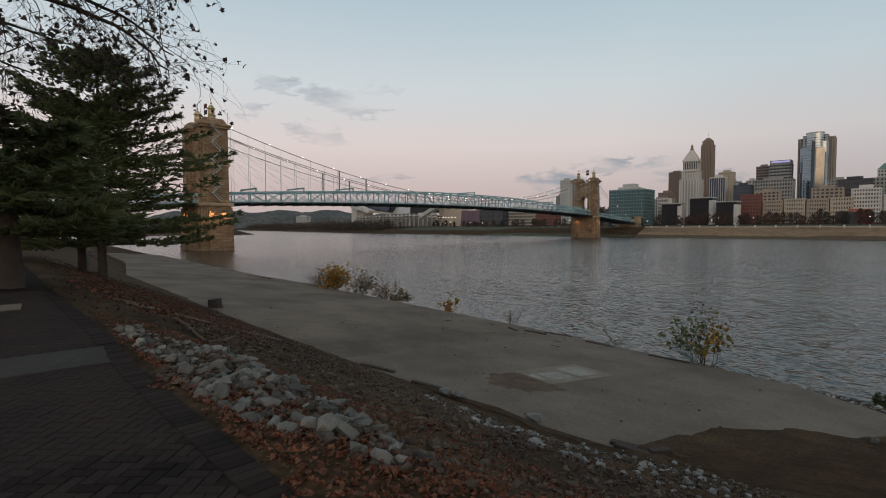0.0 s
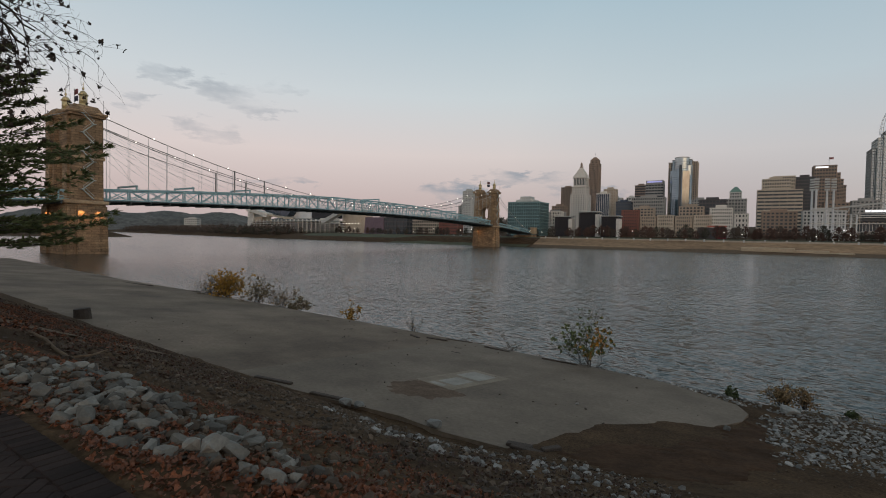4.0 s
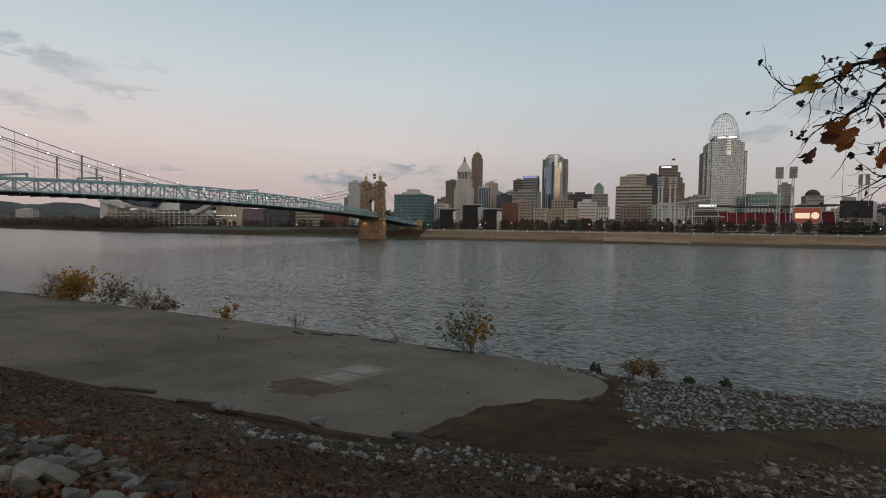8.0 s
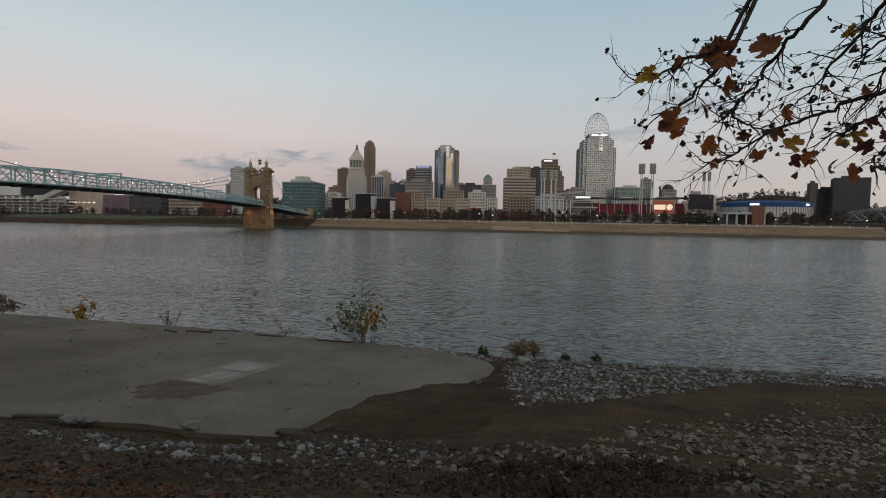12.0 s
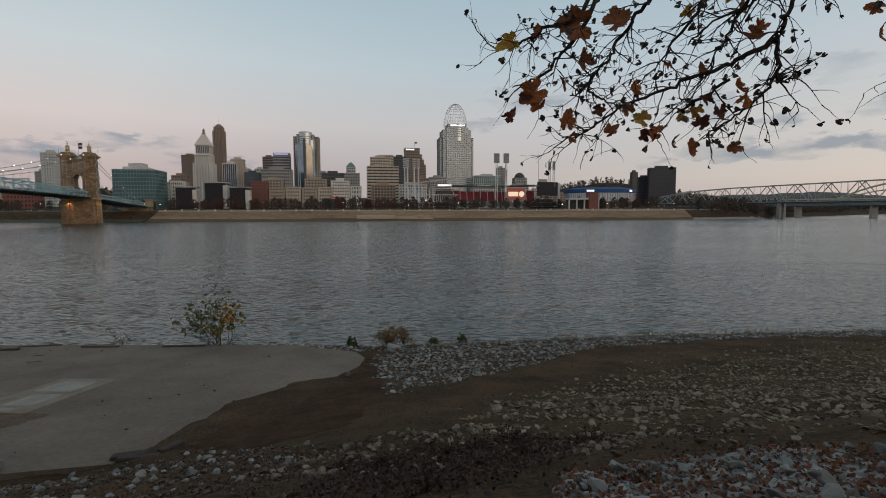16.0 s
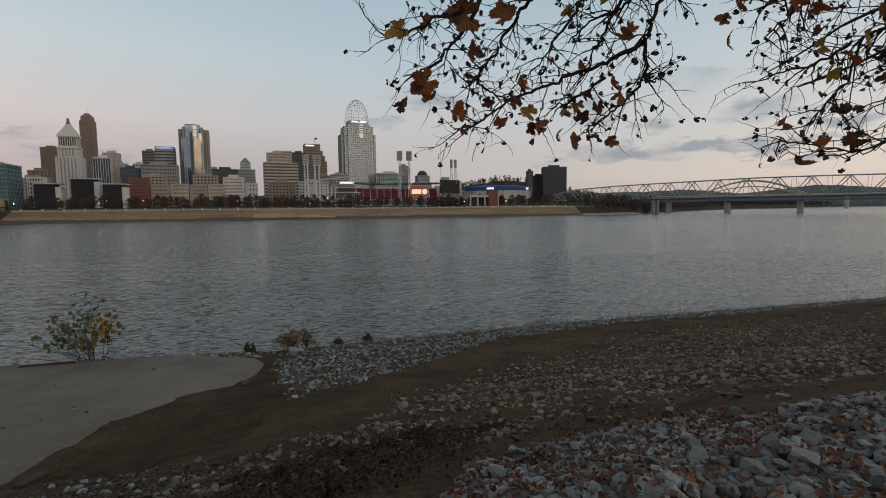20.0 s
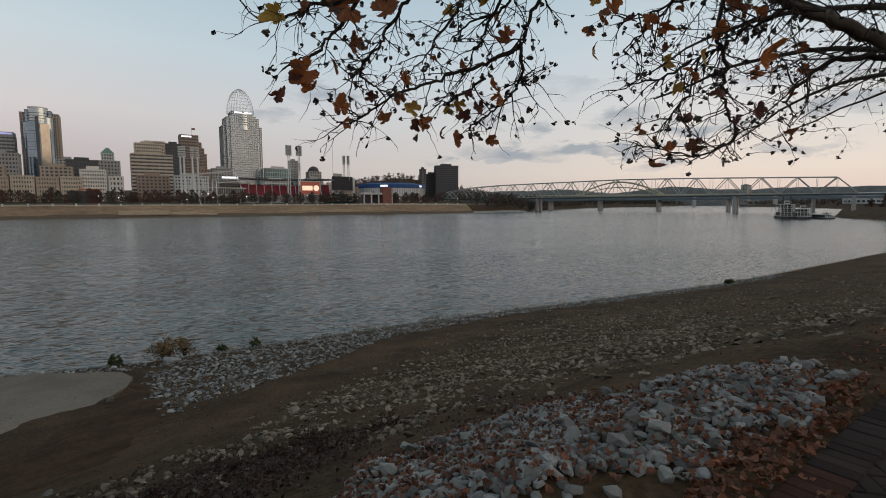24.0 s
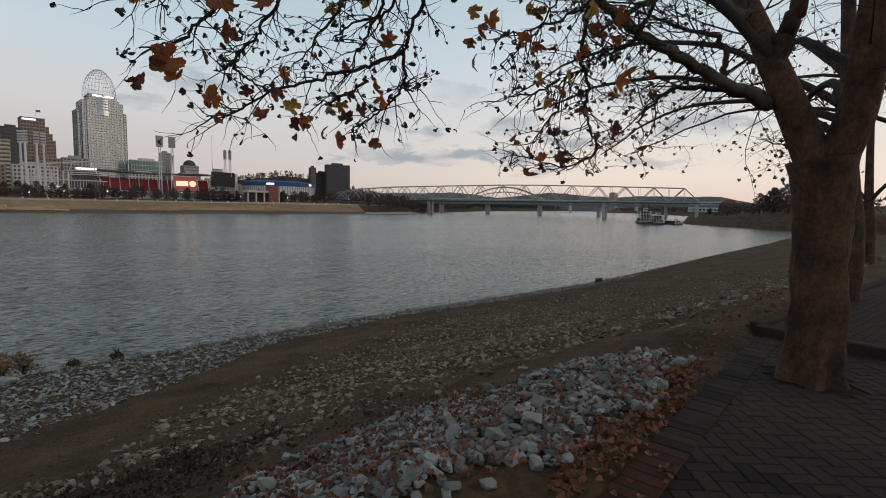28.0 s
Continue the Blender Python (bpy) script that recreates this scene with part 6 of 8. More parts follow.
def pine(at, height, reach, seed, label, crown_from=0.2, lean=0.0, girth=0.27):
    t = empty("pine_tree", at, label=label, category="tree")
    r = random.Random(seed)
    q = Bough(seed)
    trunk = q.limb([(0, 0, -0.3), (0.05, 0, height * 0.3), (lean, 0.05, height * 0.7), (lean, 0, height)], girth, 0.03, 12)
    part("trunk", q.wood.mesh("trunk"), "pine_bark", t, smooth=True)
    sprays = Heap()
    z = height * crown_from
    while z < height - 0.2:
        k = (z / height - crown_from) / (1 - crown_from)
        size = reach * (1 - k) ** 0.6 * (0.85 + 0.15 * math.sin(k * 19)) * (0.85 + 0.15 * min(1, k * 6))
        a0 = r.uniform(0, 6.3)
        for w in range(r.randint(4, 6)):
            a = a0 + w * 6.3 / 5 + r.uniform(-0.35, 0.35)
            l = size * r.uniform(0.6, 1.1) + 0.35
            d = Vector((math.cos(a), math.sin(a), 0))
            rise = r.uniform(-0.02, 0.16) + 0.35 * k
            pts = [Vector((lean * z / height, 0, z)) + d * l * s + Vector((0, 0, rise * l * s - 0.09 * l * s * s + 0.10 * l * s ** 4)) for s in (0, 0.25, 0.5, 0.75, 1.0)]
            br = Bough(r.randint(0, 9999))
            p = br.limb(pts, 0.05 * (1 - 0.6 * k), 0.008, 5)
            part("bough", br.wood.mesh("bough"), "pine_bark", t)
            n = len(p)
            for j in range(int(n * 0.22), n):
                side = d.cross(Vector((0, 0, 1)))
                wide = l * 0.30 * math.sin(math.pi * min(1, 0.25 + 0.75 * j / n))
                for _ in range(7):
                    u = r.uniform(-1, 1)
                    c = p[j] + side * wide * u + d * r.uniform(-0.15, 0.25) * (1 - abs(u)) + Vector((0, 0, r.gauss(0.03, 0.06)))
                    for _ in range(5):
                        s = r.uniform(0.14, 0.3)
                        nd = (d * r.uniform(0.2, 1) + side * (u + r.uniform(-0.8, 0.8)) + Vector((0, 0, r.uniform(-0.25, 0.6)))).normalized()
                        e = nd.cross(Vector((r.gauss(0, 1), r.gauss(0, 1), r.gauss(0, 1)))).normalized() * s * 0.22
                        sprays.add([c - e, c + e, c + nd * s * 1.5], [(0, 1, 2)])
        z += r.uniform(0.5, 0.75)
    part("needles", sprays.mesh("needles"), "needles", t, "dark green needles in flat sprays")["kind"] = "stuff"
    return t


pine((-35.0, 2.65, 5.9), 13.3, 9.6, 11, "dark white pine with flat layered boughs on the bank", 0.17)
pine((-37.2, 1.8, 6.1), 10.6, 6.6, 12, "dark white pine with flat layered boughs on the bank", 0.2, 0.4)
pine((-18.4, -0.75, 7.3), 5.0, 4.3, 13, "broad dark pine beside the walk", 0.34, 0.0, 0.38)


# ---- bushes and weeds ----


def bush(name, at, height, width, seed, label, tint, stems=9, leafy=0.6, size=(0.05, 0.1), second=None, level=2, leaf_from=0.0):
    t = empty(name, at, label=label, category="bush")
    q = Bough(seed)
    for k in range(stems):
        a, u = q.r.uniform(0, 6.3), q.r.random() ** 0.6
        way = Vector((math.cos(a) * u * width / height, math.sin(a) * u * width / height, 1.0))
        base = Vector((math.cos(a) * u * width * 0.18, math.sin(a) * u * width * 0.18, -0.1))
        q.twig(base, way, height * q.r.uniform(0.65, 1.05) / max(1.0, way.length) * 1.15, 0.012 + height * 0.004, level, -0.15, 0.45, 4)
    part("stem", q.wood.mesh("stem"), "twig", t)
    q.ends = [e for e in q.ends if e[0].z > leaf_from * height]
    part("leaves", leaf_heap(q.ends, leafy, *size, seed, BIG_LEAVES).mesh("leaves"), tint, t)
    if second:
        side = [e for e in q.ends if e[0].x > width * 0.08]
        part("leaves", leaf_heap(side, leafy, size[0], size[1], seed + 1, BIG_LEAVES).mesh("leaves"), second, t)
    return t


bush("sapling", (-13.0, 31.75, 0.4), 2.5, 2.5, 401, "young riverside sapling with green and orange leaves", "sapling_green", 15, 0.9, (0.15, 0.30), "leaf_orange", 2, 0.45)
bush("red_maple", (-84.0, 0.2, 6.4), 3.0, 2.6, 416, "small dark red ornamental maple on the bank", "maple_red", 26, 1.0, (0.16, 0.34))
bush("bush", (-66.5, 31.6, 0.3), 2.5, 2.6, 402, "dense brown twiggy bush at the water's edge", "weed_straw", 34, 0.8, (0.08, 0.18))
bush("bush", (-63.0, 31.8, 0.3), 2.3, 1.2, 403, "rounded yellow-leaved bush at the water's edge", "leaf_yellow", 34, 1.0, (0.2, 0.4))
bush("bush", (-57.0, 32.6, 0.2), 2.3, 1.7, 404, "thin straw-coloured bush at the water's edge", "weed_straw", 16, 0.8, (0.15, 0.35))
bush("bush", (-52.3, 33.0, 0.2), 1.9, 2.6, 405, "grey twiggy bush at the water's edge", "weed_straw", 26, 0.7, (0.07, 0.16), "leaf_yellow")
bush("bush", (-49.0, 33.2, 0.2), 1.6, 1.8, 406, "grey twiggy bush at the water's edge", "weed_straw", 18, 0.7, (0.15, 0.3))
bush("bush", (-39.2, 33.3, 0.1), 1.05, 0.8, 407, "small yellow-green sapling at the water's edge", "leaf_yellow", 9, 0.8, (0.14, 0.3))
bush("bush", (-2.3, 32.7, 0.2), 0.95, 0.95, 408, "dry straw-brown bush beside the landing", "straw_bright", 26, 0.8, (0.07, 0.16))
bush("bush", (-1.4, 33.0, 0.2), 0.85, 0.6, 409, "dry brown bush beside the landing", "straw_bright", 16, 0.8, (0.07, 0.15))
bush("bush", (-4.7, 32.4, 0.25), 0.45, 1.0, 410, "low green clump at the water's edge", "weed_green", 16, 1.0, (0.1, 0.2))
bush("bush", (0.6, 33.6, 0.1), 0.3, 0.5, 411, "low green clump at the water's edge", "weed_green", 10, 1.0, (0.1, 0.2))
bush("bush", (2.6, 34.0, 0.1), 0.3, 0.8, 412, "low green clump at the water's edge", "weed_green", 14, 1.0, (0.1, 0.2))
bush("bush", (51.5, 35.2, 0.3), 0.4, 0.5, 413, "low green clump at the water's edge", "weed_green", 14, 1.0, (0.1, 0.2))
bush("bush", (-30.5, 33.1, 0.1), 1.2, 1.0, 414, "thin grey weed at the water's edge", "weed_straw", 8, 0.25, (0.06, 0.12))
bush("bush", (-19.3, 32.0, 0.3), 0.9, 0.5, 415, "thin grey weed at the water's edge", "weed_straw", 6, 0.3, (0.06, 0.12))
for k, (x, y, h) in enumerate(((1.1, 9.0, 0.7), (1.7, 9.4, 0.8), (0.5, 7.6, 0.6), (2.1, 4.8, 0.5), (2.9, 8.6, 0.6), (-0.6, 7.4, 0.5), (0.2, 8.4, 0.7), (0.9, 6.6, 0.6), (1.5, 7.4, 0.6), (-0.2, 6.2, 0.6), (0.1, 5.2, 0.5), (-1.2, 8.3, 0.6), (1.0, 8.2, 0.6))):
    bush("dry_brush", (x, y, land(x, y)), h * 0.5, 0.75, 430 + k, "dead brown brush growing through the stones", "brush", 16, 0.9, (0.025, 0.06))
r = random.Random(77)
heap = Heap()
for k in range(900):
    x = r.uniform(-3, 90)
    y = float(np.interp(x, SHORE_X, SHORE_Y)) - r.uniform(-0.1, 1.2)
    h = r.uniform(0.15, 0.75) * (1.0 if noise.noise((x * 0.35, 0, 0)) > 0 else 0.4)
    for _ in range(3):
        a = Vector((x + r.gauss(0, 0.12), y + r.gauss(0, 0.12), land(x, y) - 0.03))
        t_ = a + Vector((r.gauss(0, 0.15), r.gauss(0, 0.15), h))
        heap.add([a - Vector((0.012, 0, 0)), a + Vector((0.012, 0, 0)), t_], [(0, 1, 2)])
tagged(part("shore_weeds", heap.mesh("shore_weeds"), "weed_straw"), "thin dry weeds along the waterline", "weeds", kind="stuff")

# ---- fallen leaves ----


def litter(poly, n, lo, hi, material, seed, label, ragged=0.6, lift=0.02):
    r, h = random.Random(seed), Heap()
    for x, y in spots(poly, n, seed, ragged):
        z = land(x, y) if y > float(np.interp(x, EDGE_X, EDGE_Y)) else 7.503
        s = r.uniform(lo, hi)
        m = Matrix.Translation((x, y, z + lift + r.uniform(0, 0.03))) @ Euler((r.gauss(0, 0.5), r.gauss(0, 0.5), r.uniform(0, 6.3))).to_matrix().to_4x4() @ Matrix.Scale(s, 4)
        vs, fs = r.choice(SMALL_LEAVES)
        h.add(put(vs, m), fs)
    tagged(part("fallen_leaves", h.mesh("fallen_leaves"), material), label, "leaves", kind="stuff")


litter([(-42, 1.0), (-36, 6.5), (-24, 8.2), (-15, 4.5), (-13, 1.6), (-20, 0.6)], 3200, 0.05, 0.12, "litter", 509, "rust-red fallen leaves under the pines", 0.8)
litter(RIP_R, 2300, 0.028, 0.056, "litter", 501, "rust-brown fallen leaves among the stones", 0.4, 0.043)
litter([(-9.5, 0.85), (-6, 1.5), (-3, 2.2), (0, 2.7), (1.7, 2.7), (1.6, 2.1), (-2.5, 1.3), (-6, 1.0)], 3000, 0.03, 0.06, "litter", 506, "rust-brown fallen leaves along the path edge", 0.5, 0.01)
litter([(-12, 0.6), (-9, 2.6), (-5, 4.6), (-2, 4.2), (1.6, 3.0), (1.6, 2.15), (-2.5, 1.3), (-6, 1.0)], 4600, 0.025, 0.055, "litter", 502, "rust-brown fallen leaves among the stones", 0.6, 0.005)
litter([(-48, -0.5), (-44, 9), (-24, 11), (-13, 8), (-9, 3), (-12, 0.6), (-16, 0.4)], 6500, 0.04, 0.1, "old_litter", 503, "rust-brown fallen leaves under the pines")
litter([(2.2, 2.0), (2.4, 2.5), (6.2, 3.6), (14, 5), (14, 3.3), (6, 2.9), (4, 2.5)], 500, 0.03, 0.07, "litter", 504, "rust-brown fallen leaves along the path edge")
litter([(-6, 4), (-2, 3), (4, 3), (5, 9), (-1, 11), (-7, 12)], 3600, 0.03, 0.07, "old_litter", 505, "rust-brown fallen leaves on the bank", 1.5)
litter([(2.2, 2.25), (2.6, 2.6), (3.6, 2.85), (4.9, 3.3), (5.3, 3.0), (4.2, 2.55), (3.0, 2.3)], 650, 0.03, 0.065, "litter", 507, "rust-brown fallen leaves along the path edge", 0.3, 0.01)
litter([(-1.6, 6.2), (-0.8, 8.6), (0.4, 9.4), (1.6, 9.8), (3.0, 9.0), (2.3, 7.2), (1.3, 5.8), (0.4, 4.6), (-0.6, 5.0)], 3800, 0.03, 0.075, "brush", 508, "dark withered leaves caught in dead brush", 0.7, 0.05)

# ---- far shore ----


def strip(name, xs, rows, material, label, category):
    """A band along the far shore; rows of (metres behind the waterline, height)."""
    vs = [(x, float(np.interp(x, FAR_X, FAR_Y)) + d + 0.6 * noise.noise((x * 0.02, d, 0)), z + (0.35 * noise.noise((x * 0.05, d * 0.3, 2)) if 0 < k < len(rows) - 1 else 0)) for x in xs for k, (d, z) in enumerate(rows)]
    n = len(rows)
    fs = [(i * n + j, (i + 1) * n + j, (i + 1) * n + j + 1, i * n + j + 1) for i in range(len(xs) - 1) for j in range(n - 1)]
    return tagged(part(name, mesh_of(name, vs, fs), material, smooth=True), label, category, kind="structure")


strip("riverbank", list(np.arange(-236, 262, 5.0)), [(5.5, 1.9), (10, 4.0), (18, 7.6), (21, 9.0)], "bank_sand", "bare tan earth bank below the city promenade", "riverbank")
strip("riverbank", list(np.arange(-640, -232, 8.0)), [(-1.5, -0.4), (1, 0.5), (8, 2.4), (20, 5.6), (34, 8.9), (60, 9.9)], "grass_far", "low grassy bank by the bridge", "riverbank")
strip("riverbank", list(np.arange(256, 380, 5.0)), [(-3.5, -0.4), (0.6, 0.6), (16, 4.0), (34, 7.5), (50, 9.7)], "pale_concrete", "pale paved landing slope by the truss bridge", "riverbank")
strip("riverbank", list(np.arange(-236, 262, 5.0)), [(-1.5, -0.4), (0.3, 0.35), (3.5, 1.3), (7.5, 2.75)], "trodden_earth", "dark wet foot of the far earth bank", "riverbank")
strip("lawn", list(np.arange(-236, 262, 8.0)), [(21.6, 9.15), (40, 9.7), (80, 11.2)], "grass_far", "dark evening lawn of the riverfront park", "lawn")
prom = strip("promenade_wall", list(np.arange(-236, 262, 5.0)), [(20.5, 8.0), (20.5, 9.9), (21.2, 9.9), (21.2, 8.6)], "wall_tan", "low stone wall along the city promenade", "wall")
for x in np.arange(-230, 255, 14.0):
    y = float(np.interp(x, FAR_X, FAR_Y)) + 20.9
    part("wall_pier", boxes((x - 0.6, x + 0.6, y - 0.6, y + 0.6, 8.4, 10.7), bevel=0.1), "wall_pale", prom)
for x0, x1, z in ((-62, -28, 5.2), (-30, -8, 3.8), (-20, 6, 2.6)):
    y = float(np.interp(x0, FAR_X, FAR_Y)) + 6
    ob = part("landing_wall", boxes((x0, x1, y, y + 7, z - 3.4, z), bevel=0.3), "bank_pale")
    tagged(ob, "pale stepped stone landing on the far bank", "landing", kind="structure")


def far_lamp(x, y, z, h=7.0, warm=False):
    t = empty("street_lamp", (x, y, z), label="lit street lamp on a thin dark pole", category="street lamp", group="promenade street lamps")
    part("pole", POLE, "dark_steel", t).scale = (1, 1, h)
    g = part("globe", GLOBE, None, t)
    g.location.z = h
    return t


bm = bar(bmesh.new(), (0, 0, 0), (0, 0, 1), 0.09, 6)
POLE = bpy.data.meshes.new("pole")
bm.to_mesh(POLE)
bm.free()
bm = bmesh.new()
bmesh.ops.create_icosphere(bm, subdivisions=1, radius=0.4)
GLOBE = bpy.data.meshes.new("globe")
bm.to_mesh(GLOBE)
bm.free()
GLOBE.materials.append(MATS["lamp_white"])
r = random.Random(90)
for k in range(40):
    x = -640 + k * 23 + r.uniform(-8, 8)
    y = float(np.interp(x, FAR_X, FAR_Y)) + r.uniform(34, 95)
    far_lamp(x, y, float(land(x, y)) - 0.2, r.uniform(5, 9))

# trees of the park: a few shapes, shared


def crown_mesh(seed, h, w, n, size):
    r, heap = random.Random(seed), Heap()
    for _ in range(n):
        a, u, k = r.uniform(0, 6.3), r.random() ** 0.5, r.random()
        rad = w * math.sin(math.pi * min(1, 0.18 + 0.78 * k)) * u * (1 + 0.3 * math.sin(a * 3 + seed))
        c = Vector((rad * math.cos(a), rad * math.sin(a), h * (0.22 + 0.78 * k)))
        e = [c + Vector((r.gauss(0, size), r.gauss(0, size), r.gauss(0, size))) for _ in range(3)]
        heap.add(e, [(0, 1, 2)])
    return heap.mesh("crown")


def trunk_mesh(seed, h):
    q = Bough(seed)
    p = q.limb([(0, 0, -0.5), (0.1, 0, h * 0.3), (0, 0.1, h * 0.85)], h * 0.022, h * 0.006, 5)
    for k in range(5):
        a = k * 1.3
        q.limb([p[3 + k], p[3 + k] + Vector((math.cos(a), math.sin(a), 1.2)) * h * 0.12, p[3 + k] + Vector((math.cos(a), math.sin(a), 1.6)) * h * 0.24], h * 0.009, h * 0.002, 4)
    return q.wood.mesh("trunk")


mat("crown_bare", (0.105, 0.078, 0.062), 0.95, (0.07, 0.054, 0.046), 0.3, 3, 0.3, 0.0, piece=-0.35)
mat("crown_rust", (0.11, 0.055, 0.042), 0.95, (0.07, 0.04, 0.032), 0.3, 3, 0.3, 0.0, piece=-0.35)
mat("crown_dark", (0.05, 0.055, 0.04), 0.95, (0.06, 0.05, 0.04), 0.3, 3, 0.3, 0.0, piece=-0.35)
KINDS = []
for k, m in enumerate(("crown_bare", "crown_rust", "crown_dark", "crown_bare", "crown_rust")):
    tm, cm = trunk_mesh(700 + k, 8.0), crown_mesh(710 + k, 8.0, 3.0, 620, 0.26)
    tm.materials.append(MATS["twig"])
    cm.materials.append(MATS[m])
    KINDS.append((tm, cm, ("small bare park tree in late autumn", "small rust-leaved park tree", "small dark evergreen park tree")[(0, 1, 2, 0, 1)[k]]))


def park_tree(x, y, s, k, z=None):
    tm, cm, label = KINDS[k]
    t = empty("park_tree", (x, y, land(x, y) if z is None else z), r.uniform(0, 360), label=label, category="tree", group="trees across the river")
    for nm, me in (("trunk", tm), ("crown", cm)):
        part(nm, me, None, t).scale = (s, s, s)


r = random.Random(91)
for k in range(120):
    x = -235 + 470 * k / 120 + r.uniform(-4, 4)
    park_tree(x, float(np.interp(x, FAR_X, FAR_Y)) + r.uniform(45, 88), r.uniform(1.0, 1.75), r.choice((0, 0, 1, 1, 2, 3, 4)))
for k in range(55):
    x = -640 + 390 * k / 55 + r.uniform(-4, 4)
    park_tree(x, float(np.interp(x, FAR_X, FAR_Y)) + r.uniform(55, 90), r.uniform(0.8, 1.45), r.choice((0, 1, 2, 3)))
for k in range(24):
    park_tree(285 + r.uniform(0, 110), 505 + r.uniform(0, 120), r.uniform(1.0, 1.8), r.choice((0, 3, 2)))
for k in range(16):
    park_tree(345 + r.uniform(-6, 40), 112 + r.uniform(-30, 14), r.uniform(1.2, 2.2), r.choice((0, 3)))


def wood_belt(name, spotsf, n, h0, h1, material, seed, label, size=0.9):
    """A distant wood: trunks and ragged crowns in one piece."""
    r, heap = random.Random(seed), Heap()
    for _ in range(n):
        x, y = spotsf(r)
        z, h = land(x, y), r.uniform(h0, h1)
        w = h * r.uniform(0.22, 0.4)
        for _ in range(34):
            a, u, k = r.uniform(0, 6.3), r.random() ** 0.5, r.random()
            rad = w * math.sin(math.pi * (0.12 + 0.8 * k)) * u
            c = Vector((x + rad * math.cos(a), y + rad * math.sin(a), z + h * (0.1 + 0.9 * k)))
            heap.add([c + Vector((r.gauss(0, size), r.gauss(0, size), r.gauss(0, size))) for _ in range(3)], [(0, 1, 2)])
    return tagged(part(name, heap.mesh(name), material), label, "woods", kind="stuff")


wood_belt("far_woods", lambda r: (lambda x: (x, float(np.interp(x, FAR_X, FAR_Y)) + r.uniform(8, 60)))(r.uniform(-1900, -690)), 620, 9, 17, "crown_bare", 801, "bare brown woods along the far bank", 1.1)
wood_belt("far_woods", lambda r: (lambda x: (x, float(np.interp(x, FAR_X, FAR_Y)) + r.uniform(8, 40)))(r.uniform(-1000, -700)), 140, 8, 13, "crown_dark", 802, "dark green woods along the far bank", 1.0)
wood_belt("far_woods", lambda r: (r.uniform(250, 640), r.uniform(930, 1250)), 520, 7, 13, "crown_bare", 803, "bare woods on the hill above the arena", 1.0)
wood_belt("far_woods", lambda r: (lambda x: (x, float(np.interp(x, FAR_X, FAR_Y)) + r.uniform(20, 260)))(r.uniform(480, 2400)), 700, 8, 16, "crown_dark", 804, "dark woods on the upstream hills", 1.4)
wood_belt("far_woods", lambda r: (lambda x: (x, float(np.interp(x, POINT_X, POINT_Y)) - r.uniform(20, 120)))(r.uniform(345, 1700)), 420, 5, 11, "crown_bare", 805, "bare woods on the point across the side river", 1.0)
wood_belt("far_woods", lambda r: (r.uniform(-1700, -300), r.uniform(1100, 1900)), 600, 8, 18, "crown_dark", 806, "dusky woods on the distant ridge", 2.0)

wood_belt("far_woods", lambda r: (lambda x: (x, float(np.interp(x, FAR_X, FAR_Y)) + r.uniform(12, 70)))(r.uniform(285, 760)), 420, 7, 13, "crown_bare", 807, "bare brown woods along the bank by the truss bridge", 0.9)


def ridge(az0, az1, dist, low, high, seed, label):
    """A wooded ridge that closes the valley, as one long mound with an uneven crest."""
    vs, fs, n = [], [], 90
    for k in range(n + 1):
        a = radians(az0 + (az1 - az0) * k / n)
        h = low + (high - low) * (0.5 + 0.5 * noise.noise((k * 0.09, seed, 0))) + 5 * noise.noise((k * 0.8, seed, 3))
        h *= min(1.0, 0.25 + 6 * min(k, n - k) / n)
        for d, z in ((-260, 2.0), (-150, h * 0.6), (0, h), (300, h * 0.7), (500, 2.0)):
            vs.append(((dist + d) * math.sin(a), (dist + d) * math.cos(a), z + 3 * noise.noise((k * 0.5, d, seed))))
        if k:
            o = (k - 1) * 5
            fs += [(o + q, o + q + 1, o + q + 6, o + q + 5) for q in range(4)]
    tagged(part("ridge", mesh_of("ridge", vs, fs), "hazed_ridge_woods"), label, "hill", kind="structure")


# woods greyed and lightened, so the dusk haze lies in the base colour
mat("hazed_ridge_woods", (0.12, 0.118, 0.112), 0.95, (0.07, 0.072, 0.07), 0.012, 0.06, 0.5, 0.0)
ridge(-84, -48, 2700, 60, 125, 3, "dusky wooded ridge down the river valley")
ridge(22, 74, 2900, 62, 110, 8, "dusky wooded ridge up the river valley")

# ---- the ballpark ----


def ring(bm, rx, ry, z0, z1, n=56, rx2=None, ry2=None, cap=False):
    lo = [bm.verts.new((rx * math.cos(2 * math.pi * k / n), ry * math.sin(2 * math.pi * k / n), z0)) for k in range(n)]
    hi = [bm.verts.new(((rx2 or rx) * math.cos(2 * math.pi * k / n), (ry2 or ry) * math.sin(2 * math.pi * k / n), z1)) for k in range(n)]
    for k in range(n):
        bm.faces.new((lo[k], lo[(k + 1) % n], hi[(k + 1) % n], hi[k]))
    if cap:
        bm.faces.new(hi)
    return bm


park = empty("ballpark", (0, 0, 0), label="red-seated riverside ballpark with white steel and a dark roof edge", category="stadium")
rows = 7
